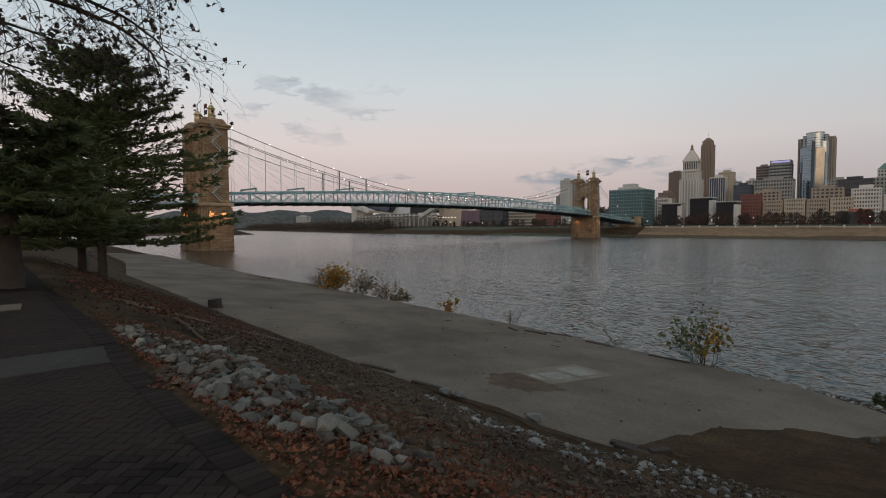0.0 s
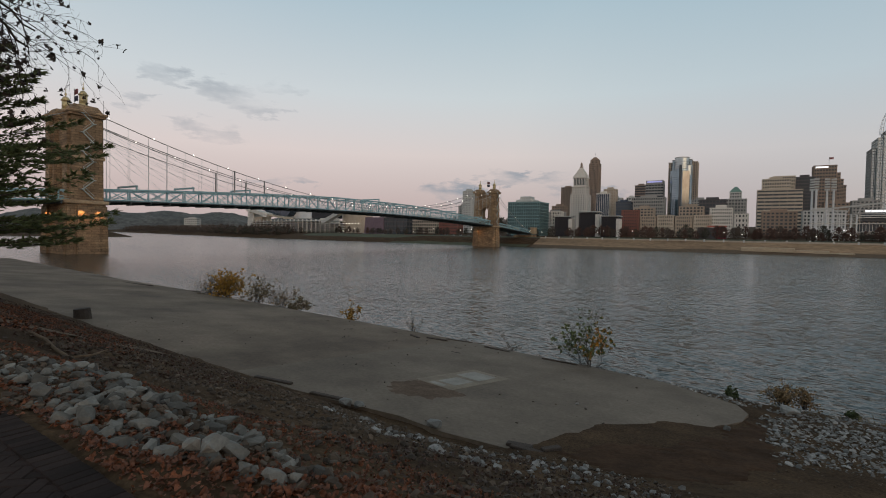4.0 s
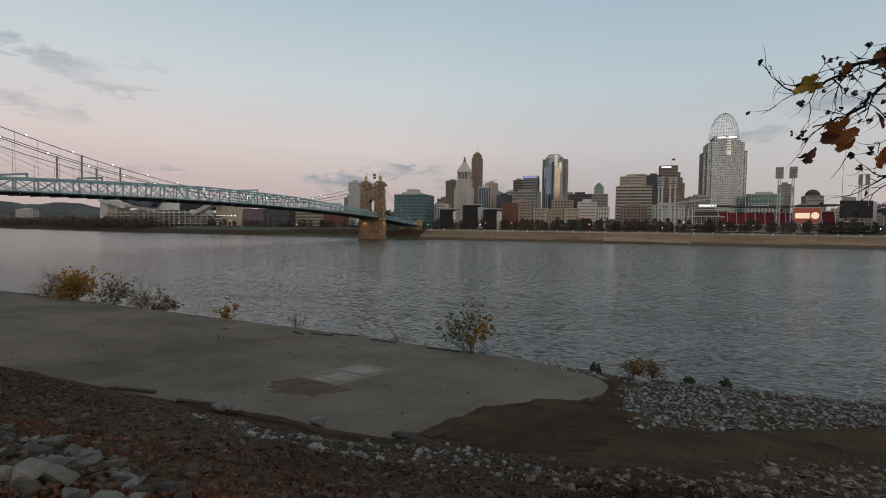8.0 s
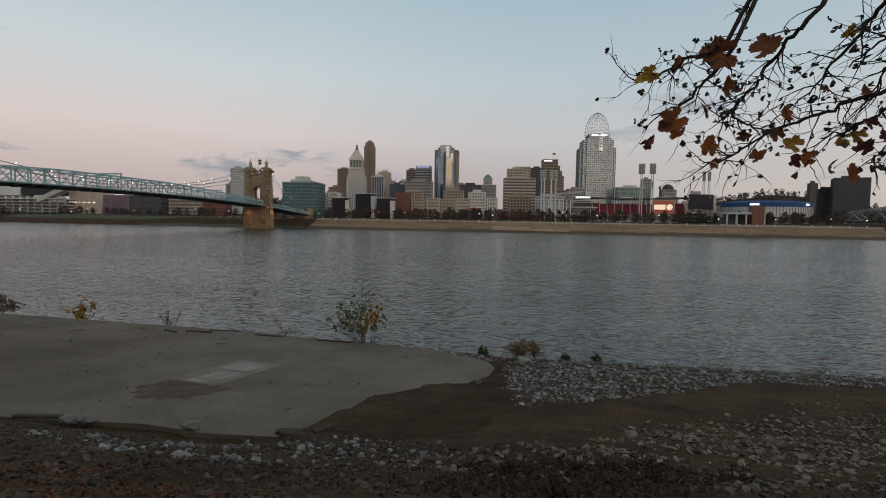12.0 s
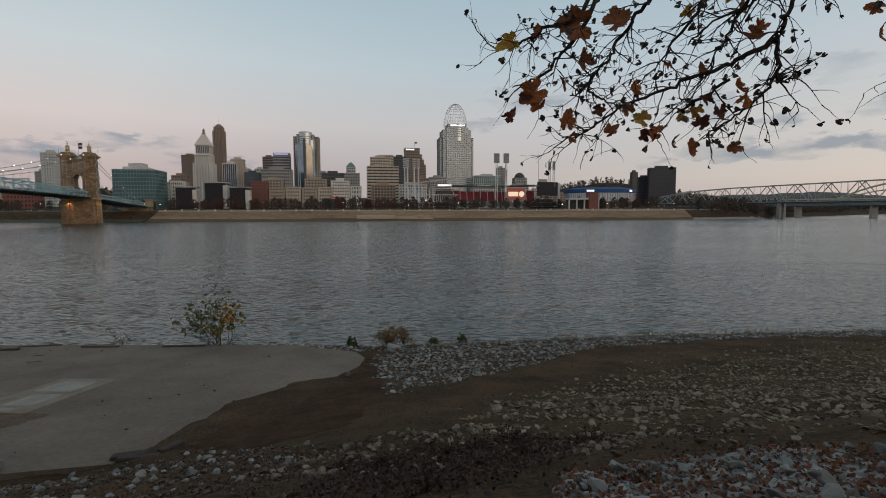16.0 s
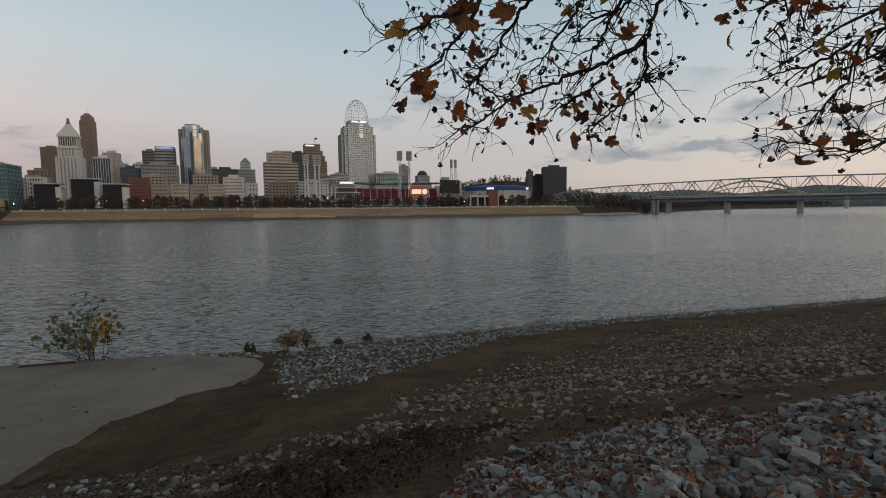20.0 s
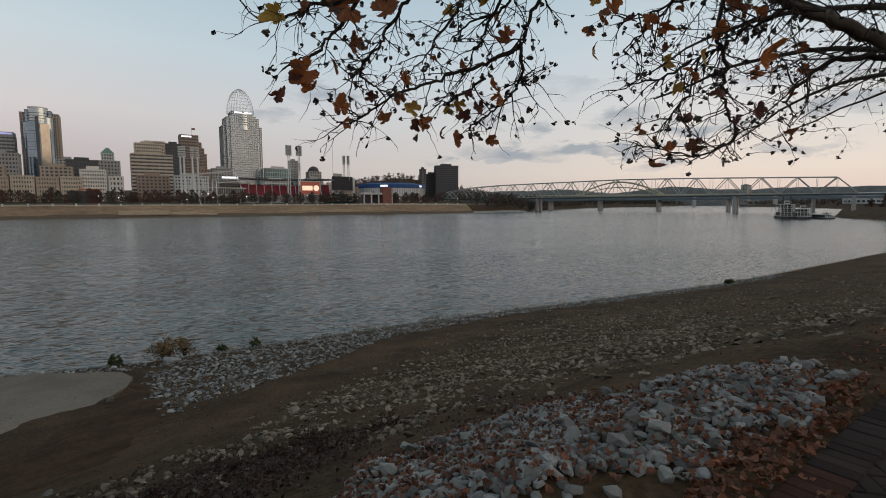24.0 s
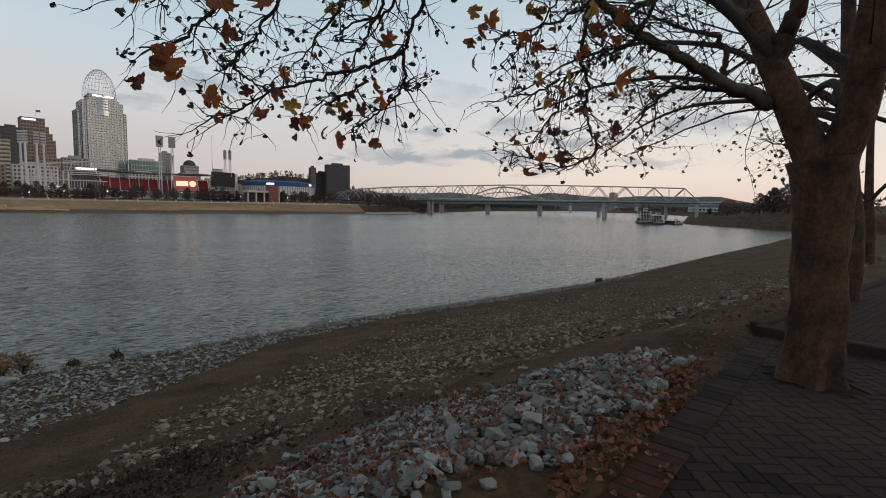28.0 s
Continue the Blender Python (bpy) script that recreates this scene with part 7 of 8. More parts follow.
for k in range(rows):
    pts = []
    for a in range(15):
        u = a / 14
        x, y = 30 + 102 * u, 575 + 26 * math.sin(math.pi * u) + k * 4.0
        pts.append((x, y))
    vs = [(x, y, z) for x, y in pts for z in (14 + k * 2.6, 17.4 + k * 2.6)] + [(x, y + 4, 17.4 + k * 2.6) for x, y in pts]
    n = len(pts)
    fs = [(2 * i, 2 * i + 2, 2 * i + 3, 2 * i + 1) for i in range(n - 1)] + [(2 * i + 1, 2 * i + 3, 2 * n + i + 1, 2 * n + i) for i in range(n - 1)]
    part("seating_tier", mesh_of("seating_tier", vs, fs), "seat_red", park)
pts = [(28 + 107 * a / 14, 596 + 26 * math.sin(math.pi * a / 14), 39.3) for a in range(15)]
for a, b in zip(pts, pts[1:]):
    part("roof_panel", beam(bmesh.new(), a, b, 15, 1.6), "roof_dark", park)
for a in range(12):
    u = a / 11
    part("steel_post", bar(bmesh.new(), (32 + 98 * u, 578 + 26 * math.sin(math.pi * u), 14), (32 + 98 * u, 592 + 26 * math.sin(math.pi * u), 38.5), 0.35, 6), "pale_steel", park)
part("concourse", boxes((30, 135, 566, 570, 9, 18.5), (30, 135, 562, 574, 18.5, 19.3), bevel=0.1), "wall_pale", park)
part("concourse", boxes((34, 60, 556, 560, 18.5, 19.2), (34, 34.6, 556, 557, 9, 18.5), (59, 59.6, 556, 557, 9, 18.5)), "wall_white", park)


def light_tower(x, y, z0, z1, w=6.4, h=11.0, label="white lattice floodlight tower with a square lamp bank"):
    t = empty("floodlight_tower", (x, y, 0), 4, label=label, category="floodlight", group="ballpark floodlights")
    for sx in (-1, 1):
        for sy in (-1, 1):
            part("leg", bar(bmesh.new(), (sx * 1.3, sy * 1.3, z0), (sx * 0.8, sy * 0.8, z1 - h), 0.22, 5), "white_panel", t)
    n = 10
    for k in range(n):
        a, b = z0 + (z1 - h - z0) * k / n, z0 + (z1 - h - z0) * (k + 1) / n
        bm = beam(bmesh.new(), (-1.2, -1.2, a), (1.1, -1.1, b), 0.14, 0.14)
        beam(bm, (-1.2, -1.2, b), (1.2, -1.2, b), 0.14, 0.14)
        part("brace", bm, "white_panel", t)
    head = part("lamp_bank", boxes((-w / 2, w / 2, -0.3, 0.3, z1 - h, z1)), "pale_steel", t)
    bm = bmesh.new()
    for i in range(5):
        for j in range(7):
            box(bm, -w / 2 + 0.35 + i * (w - 0.5) / 5, -w / 2 + 0.15 + (i + 0.85) * (w - 0.5) / 5, -0.75, -0.3, z1 - h + 0.4 + j * (h - 0.5) / 7, z1 - h + 0.1 + (j + 0.8) * (h - 0.5) / 7)
    part("lamps", bm, "wall_grey", head)["kind"] = "stuff"
    return t


light_tower(80.5, 560, 9, 74)
light_tower(91.4, 560, 9, 74)
light_tower(104, 640, 30, 62, 4, 8)
for x in (157.5, 163):
    light_tower(x, 624, 40, 71.5, 3.6, 11)
for x, y in ((-26, 600), (-22.5, 596), (-14.5, 602), (-9.5, 606)):
    t = empty("floodlight_tower", (x, y, 0), 0, label="white floodlight mast with curved lamp head", category="floodlight", group="ballpark floodlights")
    part("mast", bar(bmesh.new(), (0, 0, 9), (0, 0, 62), 1.3, 10, 0.9), "white_panel", t)
    for k in range(5):
        part("lamp_head", boxes((-2.1, 2.1, -0.8, 0.8, 60.5 + k * 2.5, 62.2 + k * 2.5), bevel=0.3), "wall_pale", t)
sign = empty("scoreboard_sign", (98.3, 535, 0), 4, label="glowing red sign board with white script bars", category="sign")
part("panel", boxes((-10, 10, -0.3, 0.5, 20.6, 33.8), bevel=0.1), "sign_red", sign)
part("frame", boxes((-10.5, 10.5, 0.2, 0.7, 33.8, 34.6), (-10.5, -10, -0.4, 0.7, 14, 34), (10, 10.5, -0.4, 0.7, 14, 34), (-10.5, 10.5, 0, 0.7, 19.8, 20.6)), "pale_steel", sign)
part("script_bar", boxes((-8.5, 2.2, -0.5, -0.3, 24.6, 29.4), bevel=0.15), "sign_cream", sign)
bm = bmesh.new()
bmesh.ops.create_cone(bm, cap_ends=True, segments=24, radius1=3.0, radius2=3.0, depth=0.2, matrix=Matrix.Translation((6.2, -0.4, 27)) @ Matrix.Rotation(math.pi / 2, 4, "X"))
part("round_mark", bm, "sign_cream", sign)
for x in (-9, -3, 3, 9):
    part("post", boxes((x - 0.3, x + 0.3, 0.2, 0.8, 9, 20)), "pale_steel", sign)
board = empty("scoreboard", (155.5, 622, 0), 14, label="large black scoreboard with its back to the river", category="scoreboard")
part("board", boxes((-15, 13, -1.2, 1.2, 27.5, 45), bevel=0.2), "black_panel", board)
part("side_ladder", boxes((13, 16, -1.5, 1.5, 12, 44)), "wall_pale", board)
part("roof_truss", boxes((-13, -2, -1, 1, 45, 48.5)), "wall_grey", board)
for x in (-12, -3, 6):
    part("leg", boxes((x - 0.7, x + 0.7, -0.7, 0.7, 9, 27.5)), "wall_grey", board)
ant = empty("radio_mast", (160.7, 700, 0), label="tall thin lattice radio mast", category="mast")
part("mast", bar(bmesh.new(), (0, 0, 9), (0, 0, 97), 0.5, 4, 0.12), "pale_steel", ant)
club = empty("river_club", (132, 545, 0), 8, label="white tiered club building shaped like a steamboat", category="building")
for k, (w, d) in enumerate(((34, 16), (28, 13), (20, 10), (12, 7))):
    part("deck", boxes((-w / 2, w / 2, -d / 2, d / 2, 9 + k * 4.2, 9.6 + k * 4.2), bevel=0.15), "wall_white", club)
    part("cabin", boxes((-w / 2 + 2, w / 2 - 2, -d / 2 + 1.5, d / 2 - 1.5, 9.6 + k * 4.2, 13.2 + k * 4.2)), "glass_dark", club)
# glass pavilion at the ballpark's river corner
cor = empty("ballpark_grandstand", (4, 572, 0), 6, label="white steel grandstand with glass clubhouse and long roof blade", category="grandstand")
part("clubhouse", boxes((4, 30, -8, 6, 20, 27), bevel=0.4), "glass_dark", cor)
part("clubhouse", boxes((7, 27, -4, 6, 29, 36), bevel=0.3), "glass_dark", cor)
for z in (9.5, 14, 19, 27.6, 33.0):
    part("floor_slab", boxes((-30 if z < 30 else 4, 32 if z > 18 else 24, -9.5, -4, z - 0.8, z), bevel=0.15), "wall_white", cor)
for k in range(9):
    x = -29 + k * 4
    part("column", boxes((x - 0.45, x + 0.45, -9, -8.1, 8, 37 - abs(k - 4) * 0.5)), "white_panel", cor)
for k in range(12):
    x = 5 + k * 2.2
    part("mullion", boxes((x - 0.15, x + 0.15, -8.35, -8.1, 20, 27)), "wall_white", cor)
bm = beam(bmesh.new(), (-31, -5, 39), (30, -5, 46.5), 2.2, 1.4)
part("roof_blade", bm, "wall_pale", cor)
bm = beam(bmesh.new(), (20, -6, 46), (31, -6, 20), 0.8, 0.8)
part("raker", bm, "white_panel", cor)
part("lit_sign", boxes((9, 25, -4.5, -4.2, 37.4, 39.4)), "sign_white", cor, "small white lit sign")
for k in range(8):
    x = -29 + k * 4
    part("brace", beam(bmesh.new(), (x, -8.6, 19 + 4.6 * (k % 2)), (x + 4, -8.6, 23.6 - 4.6 * (k % 2)), 0.3, 0.3), "white_panel", cor)
    part("brace", beam(bmesh.new(), (x, -8.6, 27.6 + 4 * (k % 2)), (x + 4, -8.6, 31.6 - 4 * (k % 2)), 0.3, 0.3), "white_panel", cor)
for z in (23.6, 31.6, 35.5):
    part("rail", boxes((-30, 4, -9.1, -8.8, z - 0.25, z)), "white_panel", cor)
for k in range(7):
    x = -28 + k * 8
    part("roof_strut", beam(bmesh.new(), (x, -5, 36.5), (x + 3, -5, 39.2 + 7.5 * (x + 34) / 61), 0.35, 0.35), "white_panel", cor)
for k in range(3):
    part("curved_deck", ring(bmesh.new(), 15 - k, 8 - k * 0.6, 19.6 + k * 7.2, 20.4 + k * 7.2, 36, cap=True), "wall_white", cor).location = (18, -3, 0)
for k in range(5):
    part("lit_window", boxes((-12 + k * 2.0, -10.9 + k * 2.0, -9.2, -8.9, 20.5, 21.6)), "sign_white", cor)
canopy = empty("red_canopy", (-105, 560, 0), 6, label="low dark pavilion under a glowing red canopy", category="pavilion")
part("canopy", boxes((-4, 13, -4, 4, 23.5, 25), bevel=0.2), "sign_red", canopy)
part("hall", boxes((-13, 13, -3, 5, 8, 22.8), bevel=0.2), "wall_dark", canopy)
part("hall", boxes((4, 13, -3.6, -3, 9, 22)), "seat_red", canopy)

# ---- the arena ----
arena = empty("arena", (223.5, 628, 0), label="round white arena with a deep blue roof band", category="arena")


part("base", ring(bmesh.new(), 41, 31, 8, 20, cap=True), "wall_brown", arena)
part("wall", ring(bmesh.new(), 45, 34, 20, 30.6, cap=True), "white_panel", arena)
part("roof_band", ring(bmesh.new(), 45.6, 34.6, 30.6, 35.4, rx2=46.4, ry2=35.2), "blue_roof", arena)
bm = ring(bmesh.new(), 46.4, 35.2, 35.4, 37.6, rx2=32, ry2=24, cap=True)
part("roof", bm, "blue_roof", arena)
for k in range(44):
    a = math.pi + math.pi * (k + 0.5) / 44
    ob = part("wall_rib", boxes((-0.35, 0.35, -0.35, 0.35, 19.5, 30.8)), "wall_grey", arena)
    ob.location = (45.2 * math.cos(a), 34.2 * math.sin(a), 0)
for a, w in ((4.22, 9), (5.42, 6)):
    ob = part("lit_sign", boxes((-w / 2, w / 2, -0.2, 0.2, 32.0, 34.2)), "sign_white", arena, "white lit sign on the blue band")
    ob.location, ob.rotation_euler = (46.4 * math.cos(a), 35.6 * math.sin(a), 0), (0, 0, a + math.pi / 2)
pavn = empty("riverside_pavilion", (158.5, 492, 0), 6, label="open concrete riverside pavilion with a brick red block and stair", category="pavilion")
part("roof", boxes((-17, 16, -5, 5, 19.6, 21.6), bevel=0.15), "wall_pale", pavn)
for x in (-16, -8, 0, 15):
    part("column", boxes((x - 0.6, x + 0.6, -4.5, -3.3, 8, 19.6)), "wall_pale", pavn)
part("rear_wall", boxes((-16, 15, 3, 4.6, 8, 19.6)), "wall_dark", pavn)
part("stair_block", boxes((4, 14, -6, 2, 8, 27), bevel=0.2), "wall_brick", pavn)
part("terrace", boxes((-19, 40, -16, 5, 4, 10.4), bevel=0.2), "wall_tan", pavn)
part("portal", boxes((6, 14, -16.3, -15.9, 3.6, 8.4)), "black_panel", pavn)
bm = beam(bmesh.new(), (-4, -17.5, 10.4), (2, -17.5, 3.4), 2.4, 0.8)
part("stair", bm, "wall_pale", pavn)

# ---- the football stadium and its neighbours beyond the suspension bridge ----
foot = empty("football_stadium", (0, 0, 0), label="white concrete football stadium with raking upper decks", category="stadium")
for x0, x1, z0, z1, y, m in ((-950, -925, 9, 53, 520, "wall_white"), (-925, -900, 9, 40, 522, "wall_beige"), (-900, -640, 9, 26, 530, "wall_pale"), (-890, -700, 26, 32, 528, "wall_white"), (-845, -760, 36, 50, 540, "white_panel"), (-752, -690, 36, 48, 536, "black_panel"), (-720, -690, 27, 36, 530, "wall_white")):
    part("stand", boxes((x0, x1, y, y + 22, z0, z1), bevel=0.5), m, foot)
for a, b, w, d, m in (((-940, 518, 56), (-862, 518, 42), 14, 7, "wall_white"), ((-930, 520, 50), (-800, 520, 36), 16, 3, "wall_beige"), ((-690, 516, 28), (-640, 516, 46), 10, 6, "wall_pale")):
    part("raking_deck", beam(bmesh.new(), a, b, w, d), m, foot)
vs = [(-905, 526, 57), (-800, 526, 54), (-815, 526, 41), (-870, 526, 41)]
part("dark_deck", mesh_of("dark_deck", vs + [(x, y + 20, z) for x, y, z in vs], [(0, 1, 2, 3), (4, 7, 6, 5), (0, 4, 5, 1), (1, 5, 6, 2), (2, 6, 7, 3), (3, 7, 4, 0)]), "glass_navy", foot)
for k in range(22):
    x = -922 + k * 13
    part("column", boxes((x - 0.9, x + 0.9, 516, 518, 8, 34)), "wall_white", foot)
for k in range(5):
    part("walkway_slab", boxes((-930, -645, 512, 530, 13 + k * 4.2, 14 + k * 4.2)), "wall_pale", foot)
ct = empty("curved_hall", (-640, 548, 0), 4, label="beige curved-wall stadium hall with a row of lights", category="hall")
part("wall", ring(bmesh.new(), 28, 20, 9, 48, 40, 29.5, 21.5, True), "wall_beige", ct)
for k in range(8):
    a = 3.9 + k * 0.22
    part("wall_light", boxes((28.6 * math.cos(a) - 0.5, 28.6 * math.cos(a) + 0.5, 20.6 * math.sin(a) - 0.5, 20.6 * math.sin(a) + 0.3, 26, 27)), "lamp_white", ct)
pl = empty("plum_hall", (-548, 508, 0), 8, label="plum-coloured angular hall by the bridge", category="hall")
part("wall", frustum(bmesh.new(), -19, 19, -8, 8, 8, 35, 1.5), "plum_panel", pl)
block("dark_hall", "dark grey low hall with a glass front", -514, 514, 50, 14, 34, "wall_dark", "glass_dark", 4, 8, 0.3, 0.1)
block("grid_office", "beige office block with a square window grid", -505, 566, 62, 14, 36, "wall_beige", "glass_dark", 6, 18, 0.4, 0.35)
block("brick_block", "dark red brick block beside the bridge", -434, 545, 33, 12, 30, "wall_brick", "glass_dark", 5, 10, 0.5, 0.5)
block("apartment_tower", "grey apartment block behind the bridge", -484, 640, 14, 10, 58, "wall_grey", "glass_dark", 14, 5, 0.5, 0.4)
block("waterworks_block", "pale block house above the far trees", -1480, 640, 40, 20, 44, "wall_pale", "glass_dark", 6, 6, 0.5, 0.4, rz=30)
block("distant_tower", "distant grey apartment slab on the ridge", -1560, 1200, 34, 16, 92, "wall_grey", "glass_dark", 12, 6, 0.5, 0.4)
for k, (x, y, w, z) in enumerate(((-215, 700, 26, 52), (-345, 690, 30, 48), (-372, 760, 22, 62), (-330, 900, 26, 84), (-160, 720, 30, 54), (-175, 840, 24, 72), (-60, 690, 34, 44), (-20, 720, 40, 46), (30, 760, 44, 40), (20, 860, 30, 66), (-10, 800, 26, 60), (90, 760, 40, 44), (200, 880, 36, 44), (160, 840, 28, 52), (245, 900, 50, 38))):
    block("city_block", ("tan", "grey", "brown", "pale")[k % 4] + " mid-rise city block behind the riverfront", x, y, w, 16, z, ("wall_tan", "wall_grey", "wall_brown", "wall_pale")[k % 4], "glass_dark", int((z - 8) / 4), int(w / 4), 0.45, 0.4)

# parked cars along the far quay


def car_meshes():
    bm = bmesh.new()
    box(bm, -2.2, 2.2, -0.88, 0.88, 0.35, 0.85)
    bmesh.ops.bevel(bm, geom=bm.edges[:], offset=0.12, segments=2, affect="EDGES")
    body = bpy.data.meshes.new("body")
    bm.to_mesh(body)
    bm.free()
    bm = frustum(bmesh.new(), -1.3, 1.2, -0.8, 0.8, 0.84, 1.45, 0.3)
    cabin = bpy.data.meshes.new("cabin")
    bm.to_mesh(cabin)
    bm.free()
    bm = bar(bmesh.new(), (0, -0.12, 0), (0, 0.12, 0), 0.34, 12)
    wheel = bpy.data.meshes.new("wheel")
    bm.to_mesh(wheel)
    bm.free()
    cabin.materials.append(MATS["glass_dark"])
    wheel.materials.append(MATS["black_panel"])
    return body, cabin, wheel


CB, CC, CW = car_meshes()
CARS = []
for m in ("wall_white", "wall_grey", "wall_dark", "seat_red"):
    q = CB.copy()
    q.materials.append(MATS[m])
    CARS.append((q, {"wall_white": "white", "wall_grey": "grey", "wall_dark": "dark", "seat_red": "red"}[m]))
r = random.Random(95)
for k in range(46):
    x = -600 + 320 * k / 30 + r.uniform(-3, 3) if k < 30 else 90 + (k - 30) * 9
    y = float(np.interp(x, FAR_X, FAR_Y)) + (66 if k < 30 else 30) + r.uniform(-3, 3)
    me, tone = CARS[r.choice((0, 0, 1, 2, 3))]
    t = empty("parked_car", (x, y, land(x, y) + 0.15), r.choice((0, 90)) + r.uniform(-4, 4), label=tone + " car parked on the far quay", category="car", group="cars parked on the quay")
    part("body", me, None, t)
    part("cabin", CC, None, t)
    for wx in (-1.4, 1.4):
        for wy in (-0.85, 0.85):
            part("wheel", CW, None, t).location = (wx, wy, 0.34)

# ---- the truss bridge upstream ----
mat("truss_steel", (0.33, 0.35, 0.33), 0.6, (0.25, 0.27, 0.26), 0.1, 2, 0.15, 0.0)
tb = empty("truss_bridge", (385, 519, 0), math.degrees(math.atan2(-207, 83)), label="long grey steel through-truss bridge on stone piers", category="bridge")
NP = 34
LEN = 223.0


def top_z(s):
    return float(np.interp(s, [-0.76, -0.70, -0.52, -0.25, 0.03, 0.49, 0.8, 1.02, 1.2, 1.35, 1.41], [17.8, 27.5, 32.5, 34.8, 35.5, 36.4, 35.2, 33.8, 32.6, 31.6, 18]))


ss = [-0.76 + 2.17 * k / NP for k in range(NP + 1)]
for k, (a, b) in enumerate(zip(ss, ss[1:])):
    xa, xb, za, zb = a * LEN, b * LEN, top_z(a), top_z(b)
    specs = [("top_chord", (xa, 0, za), (xb, 0, zb), 0.75), ("bottom_chord", (xa, 0, 17.6), (xb, 0, 17.6), 0.8)]
    if k:
        specs.append(("hanger", (xa, 0, 17.6), (xa, 0, za), 0.26))
    specs.append(("diagonal", (xa, 0, za if k % 2 else 17.6), (xb, 0, 17.6 if k % 2 else zb), 0.7))
    for nm, p, q, w in specs:
        ob = part(nm, beam(bmesh.new(), p, q, w, w), "truss_steel", tb)
        ob.location.y = -5.5
        part(nm, ob.data, None, tb).location.y = 5.5
    if k % 2 and za > 26:
        part("top_strut", beam(bmesh.new(), (xa, -5.5, za), (xa, 5.5, za), 0.5, 0.5), "truss_steel", tb)
part("deck", boxes((-300, 360, -5.2, 5.2, 15.9, 17.2)), "dark_steel", tb)
for s in (-0.72, 0.0, 1.0, 1.40):
    for y in (-4, 4):
        bm = frustum(bmesh.new(), s * LEN - 1.5, s * LEN + 1.5, y - 2.2, y + 2.2, -3, 15.9, 0.3)
        part("pier", bm, "wall_grey", tb)
gb = empty("girder_bridge", (470, 640, 0), math.degrees(math.atan2(-300, 110)), label="low blue-grey girder bridge behind the truss bridge", category="bridge")
part("girder", boxes((-260, 420, -8, 8, 13.9, 15.6), bevel=0.2), "girder_blue", gb)
part("parapet", boxes((-260, 420, -8.3, -7.9, 15.6, 16.5)), "girder_blue", gb)
for k in range(8):
    x = -220 + k * 82
    part("pier", boxes((x - 1.3, x + 1.3, -6, 6, -3, 13.9), bevel=0.3), "wall_grey", gb)
ab = empty("arch_bridge", (1080, 1070, 0), -40, label="distant pale steel tied-arch bridge", category="bridge")
for y in (-9, 9):
    pts = [(-118 + 236 * k / 24, y, 36 + 36 * math.sin(math.pi * k / 24)) for k in range(25)]
    part("arch_rib", mesh_of("arch_rib", *tube(pts, [2.0] * 25, 6)), "arch_yellow", ab)
    pts = [(-112 + 224 * k / 24, y, 35 + 22 * math.sin(math.pi * k / 24)) for k in range(25)]
    part("arch_rib", mesh_of("arch_rib", *tube(pts, [1.2] * 25, 6)), "arch_yellow", ab)
part("deck", boxes((-420, 420, -10, 10, 33, 36)), "arch_yellow", ab)
for k in range(9):
    x = -400 + k * 100
    if abs(x) > 110:
        part("pier", boxes((x - 3, x + 3, -8, 8, -3, 33)), "wall_pale", ab)
    else:
        part("hanger", boxes((x - 0.4, x + 0.4, -9.4, -8.6, 36, 68)), "arch_yellow", ab)


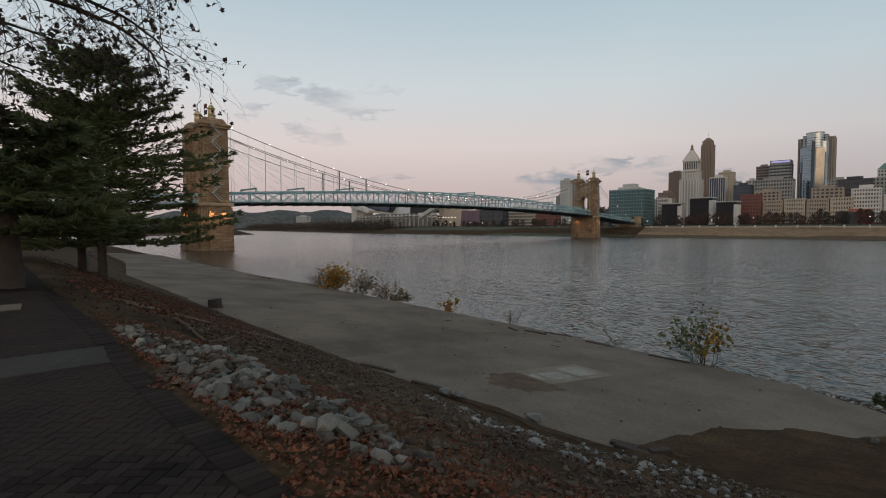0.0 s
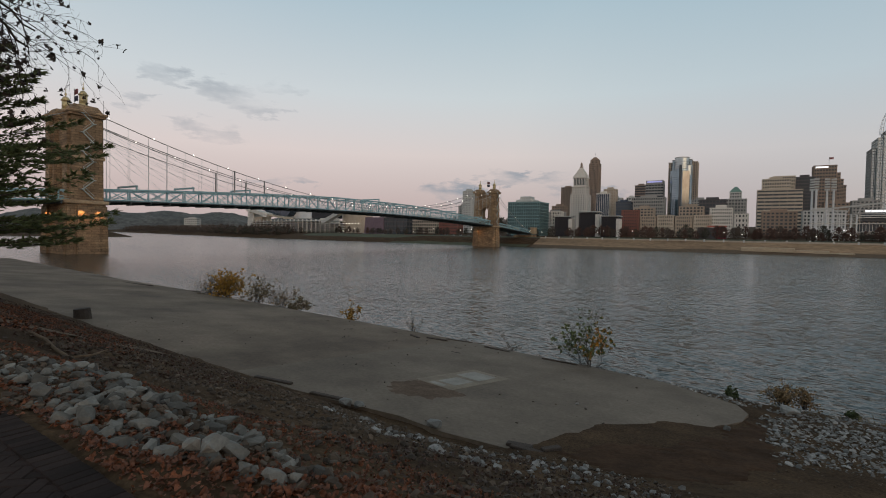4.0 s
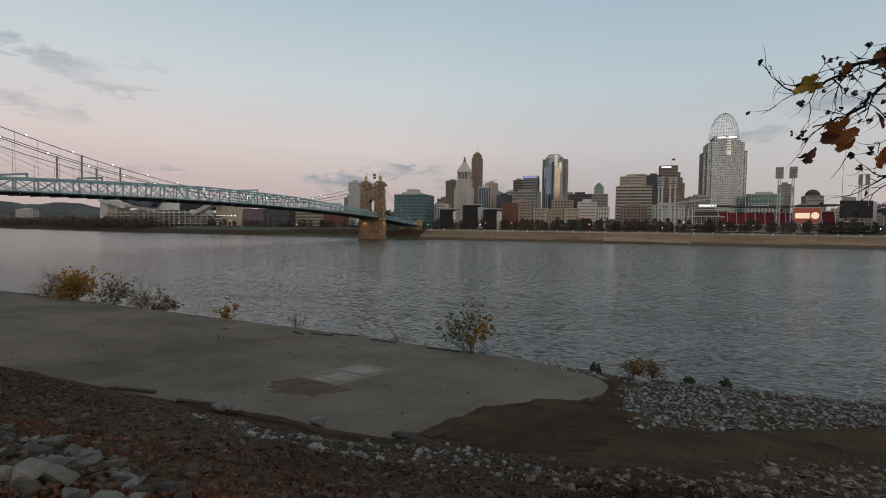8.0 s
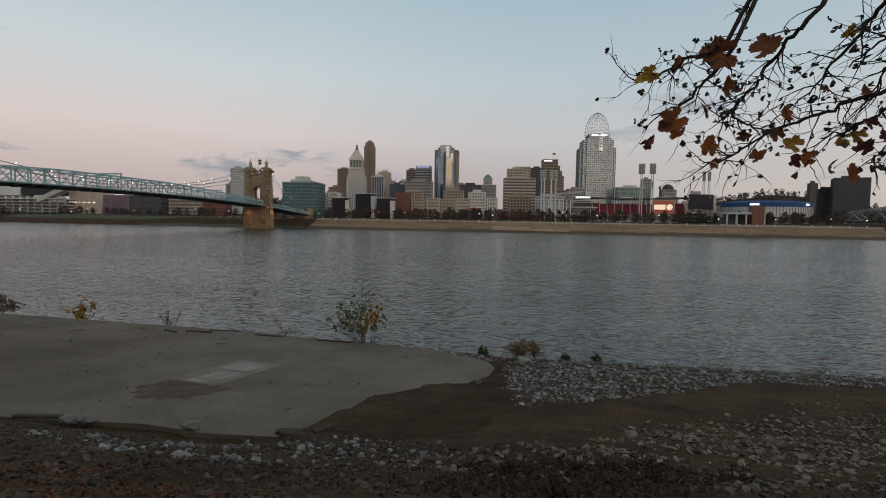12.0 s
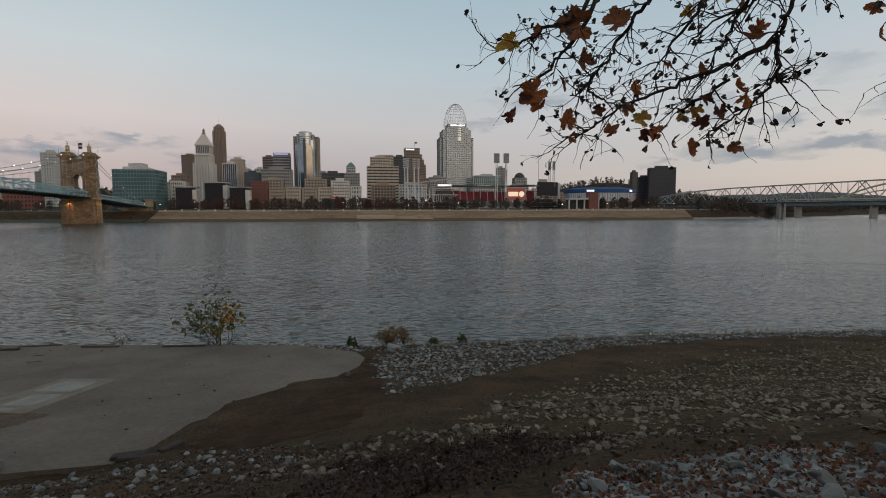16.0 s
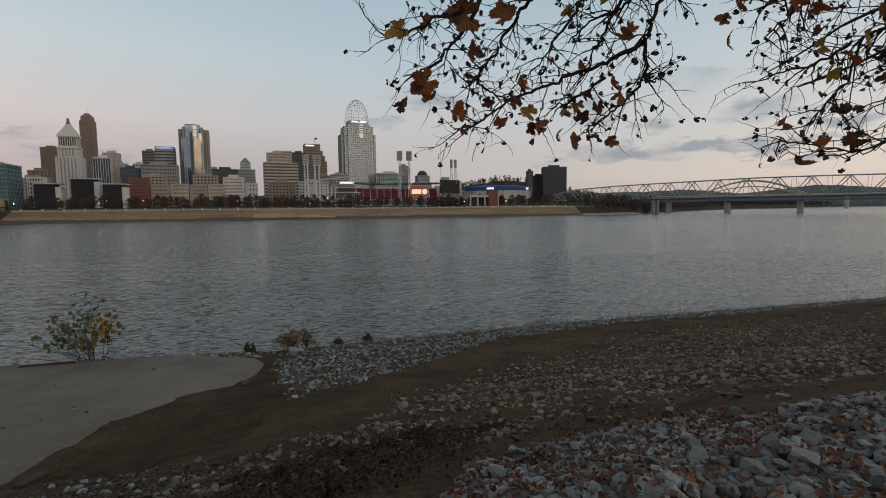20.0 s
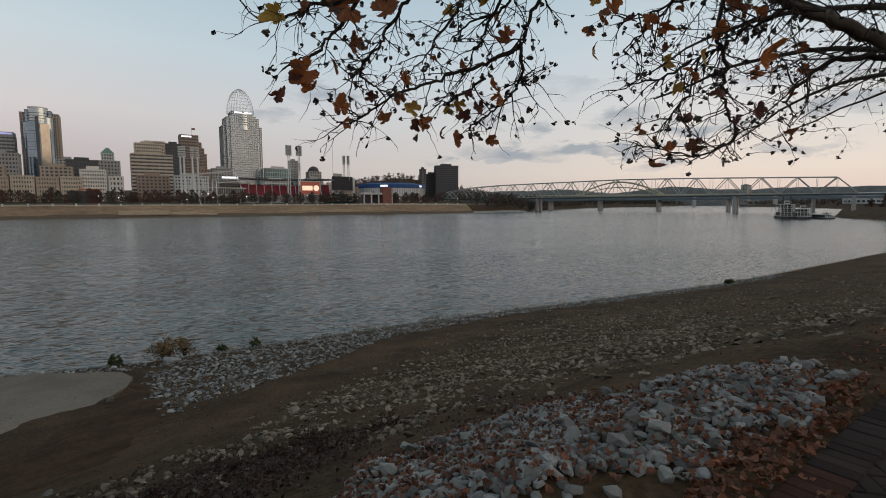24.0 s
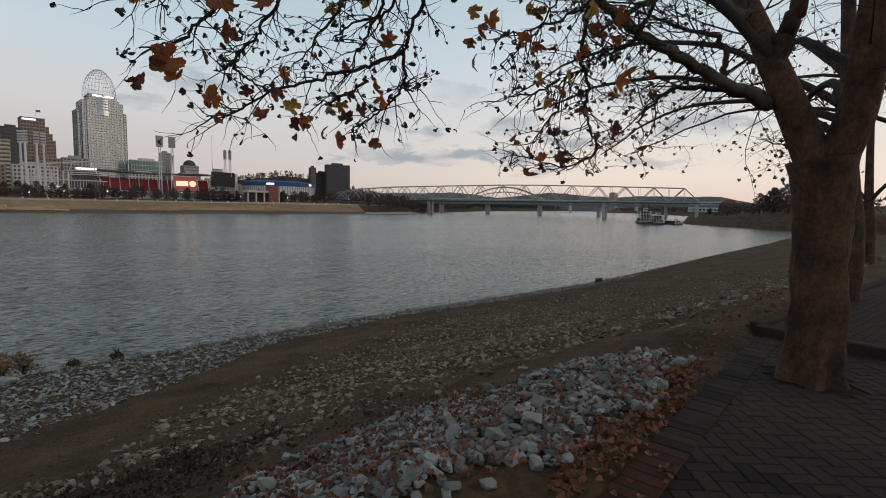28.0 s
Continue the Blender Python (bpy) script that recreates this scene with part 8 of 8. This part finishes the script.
# ---- steamboats moored at the point ----


def steamboat(x, y, s, rz, decks, label, stacks=True):
    t = empty("steamboat", (x, y, 0), rz, label=label, category="boat")
    part("hull", frustum(bmesh.new(), -15 * s, 15 * s, -4.6 * s, 4.6 * s, -0.6, 1.6 * s, -0.3), "wall_dark", t)
    for k in range(decks):
        w, z = 14 - k * 1.8, (1.6 + k * 3.0) * s
        part("deck", boxes((-w * s, w * s, -4.8 * s, 4.8 * s, z, z + 0.35 * s)), "wall_white", t)
        part("cabin", boxes(((-w + 2.4) * s, (w - 2.4) * s, -3.3 * s, 3.3 * s, z + 0.35 * s, z + 3.0 * s)), "wall_dark" if k == 0 else "glass_dark", t)
        part("handrail", boxes((-w * s, w * s, -4.8 * s, -4.65 * s, z + 1.2 * s, z + 1.4 * s), (-w * s, (-w + 0.15) * s, -4.65 * s, 4.65 * s, z + 1.2 * s, z + 1.4 * s), ((w - 0.15) * s, w * s, -4.65 * s, 4.65 * s, z + 1.2 * s, z + 1.4 * s)), "wall_white", t)
        for i in range(9):
            px = (-w + 0.2) * s + i * (2 * w - 0.4) * s / 8
            part("stanchion", boxes((px - 0.12, px + 0.12, -4.7 * s, -4.5 * s, z + 0.35 * s, z + 3.0 * s)), "wall_white", t)
        for i in range(5):
            py = (-4.6 + i * 2.3) * s
            for px in ((-w + 0.1) * s, (w - 0.1) * s):
                part("stanchion", boxes((px - 0.12, px + 0.12, py - 0.12, py + 0.12, z + 0.35 * s, z + 3.0 * s)), "wall_white", t)
    top = (1.6 + decks * 3.0) * s
    part("roof", boxes(((-15.4 + decks * 1.8) * s, (15.4 - decks * 1.8) * s, -4.6 * s, 4.6 * s, top, top + 0.35 * s)), "wall_pale", t)
    part("pilot_house", boxes((-9 * s, -5.5 * s, -1.8 * s, 1.8 * s, top + 0.35 * s, top + 3 * s), bevel=0.15), "wall_white", t)
    part("pilot_window", boxes((-9.06 * s, -5.44 * s, -1.5 * s, 1.5 * s, top + 1.3 * s, top + 2.3 * s)), "glass_dark", t)
    if stacks:
        for y0 in (-2.4, 2.4):
            part("smokestack", bar(bmesh.new(), (-7 * s, y0 * s, top), (-7 * s, y0 * s, top + 6.5 * s), 0.5 * s, 10), "wall_dark", t)
    part("paddle_wheel", bar(bmesh.new(), (15.5 * s, -3.5 * s, 2.0 * s), (15.5 * s, 3.5 * s, 2.0 * s), 2.4 * s, 14), "seat_red", t)
    for y0 in (-3.7, 3.7):
        part("wheel_arm", boxes((13 * s, 16 * s, (y0 - 0.2) * s, (y0 + 0.2) * s, 1.8 * s, 2.2 * s)), "wall_white", t)
    return t


steamboat(318, 181, 0.78, 38, 3, "white three-decked sternwheel steamboat with black hull")
steamboat(318, 172, 0.72, 38, 2, "white two-decked moored steamboat", False)
steamboat(322, 163, 0.5, 60, 1, "small white moored harbour boat", False)
block("brick_hotel", "dark brick building on the point across the side river", 560, 222, 18, 12, 17, "wall_brick", "glass_dark", 4, 6, 0.5, 0.4, rz=-50)
block("pale_hall", "long pale hall on the point across the side river", 640, 275, 50, 14, 16, "wall_pale", "glass_dark", 2, 12, 0.5, 0.4, rz=-50)

block("distant_tower", "distant grey tower rising behind the truss bridge", 1690, 1090, 30, 20, 72, "wall_grey", "glass_dark", 14, 6, 0.5, 0.3)

# moored work floats by the suspension bridge
for x, y, w in ((-392, 43, 22), (-500, 33, 18)):
    t = empty("work_float", (x, y, 0), 42, label="low dark mooring float with a steel frame", category="barge", group="moored floats")
    part("hull", frustum(bmesh.new(), -w / 2, w / 2, -3, 3, -0.5, 1.0, 0.6), "wall_dark", t)
    for sx in (-1, 1):
        part("frame_leg", bar(bmesh.new(), (sx * 3.4, 0, 0.8), (sx * 2.4, 0, 12.5), 0.45, 6), "dark_steel", t)
    part("crossbeam", boxes((-3.6, 4.8, -0.5, 0.5, 9.3, 10.3)), "dark_steel", t)
    part("crossbeam", boxes((-2.6, 2.6, -0.4, 0.4, 5.0, 5.6)), "dark_steel", t)
seats = empty("bleachers", (-60.3, 3.9, land(-60.3, 3.9)), 4, label="weathered timber bleachers on the bank", category="bleachers")
for k in range(4):
    part("plank", boxes((-1.5, 1.5, 0.5 - k * 0.35, 0.8 - k * 0.35, 0.45 + k * 0.45, 0.52 + k * 0.45), bevel=0.01), "trodden_earth", seats)
for sx in (-1.3, 1.3):
    part("frame", boxes((sx - 0.06, sx + 0.06, -0.75, -0.6, -0.3, 1.86), (sx - 0.06, sx + 0.06, 0.5, 0.62, -0.3, 0.45)), "dark_steel", seats)
    part("stringer", beam(bmesh.new(), (sx, 0.7, 0.4), (sx, -0.7, 1.8), 0.1, 0.1), "dark_steel", seats)
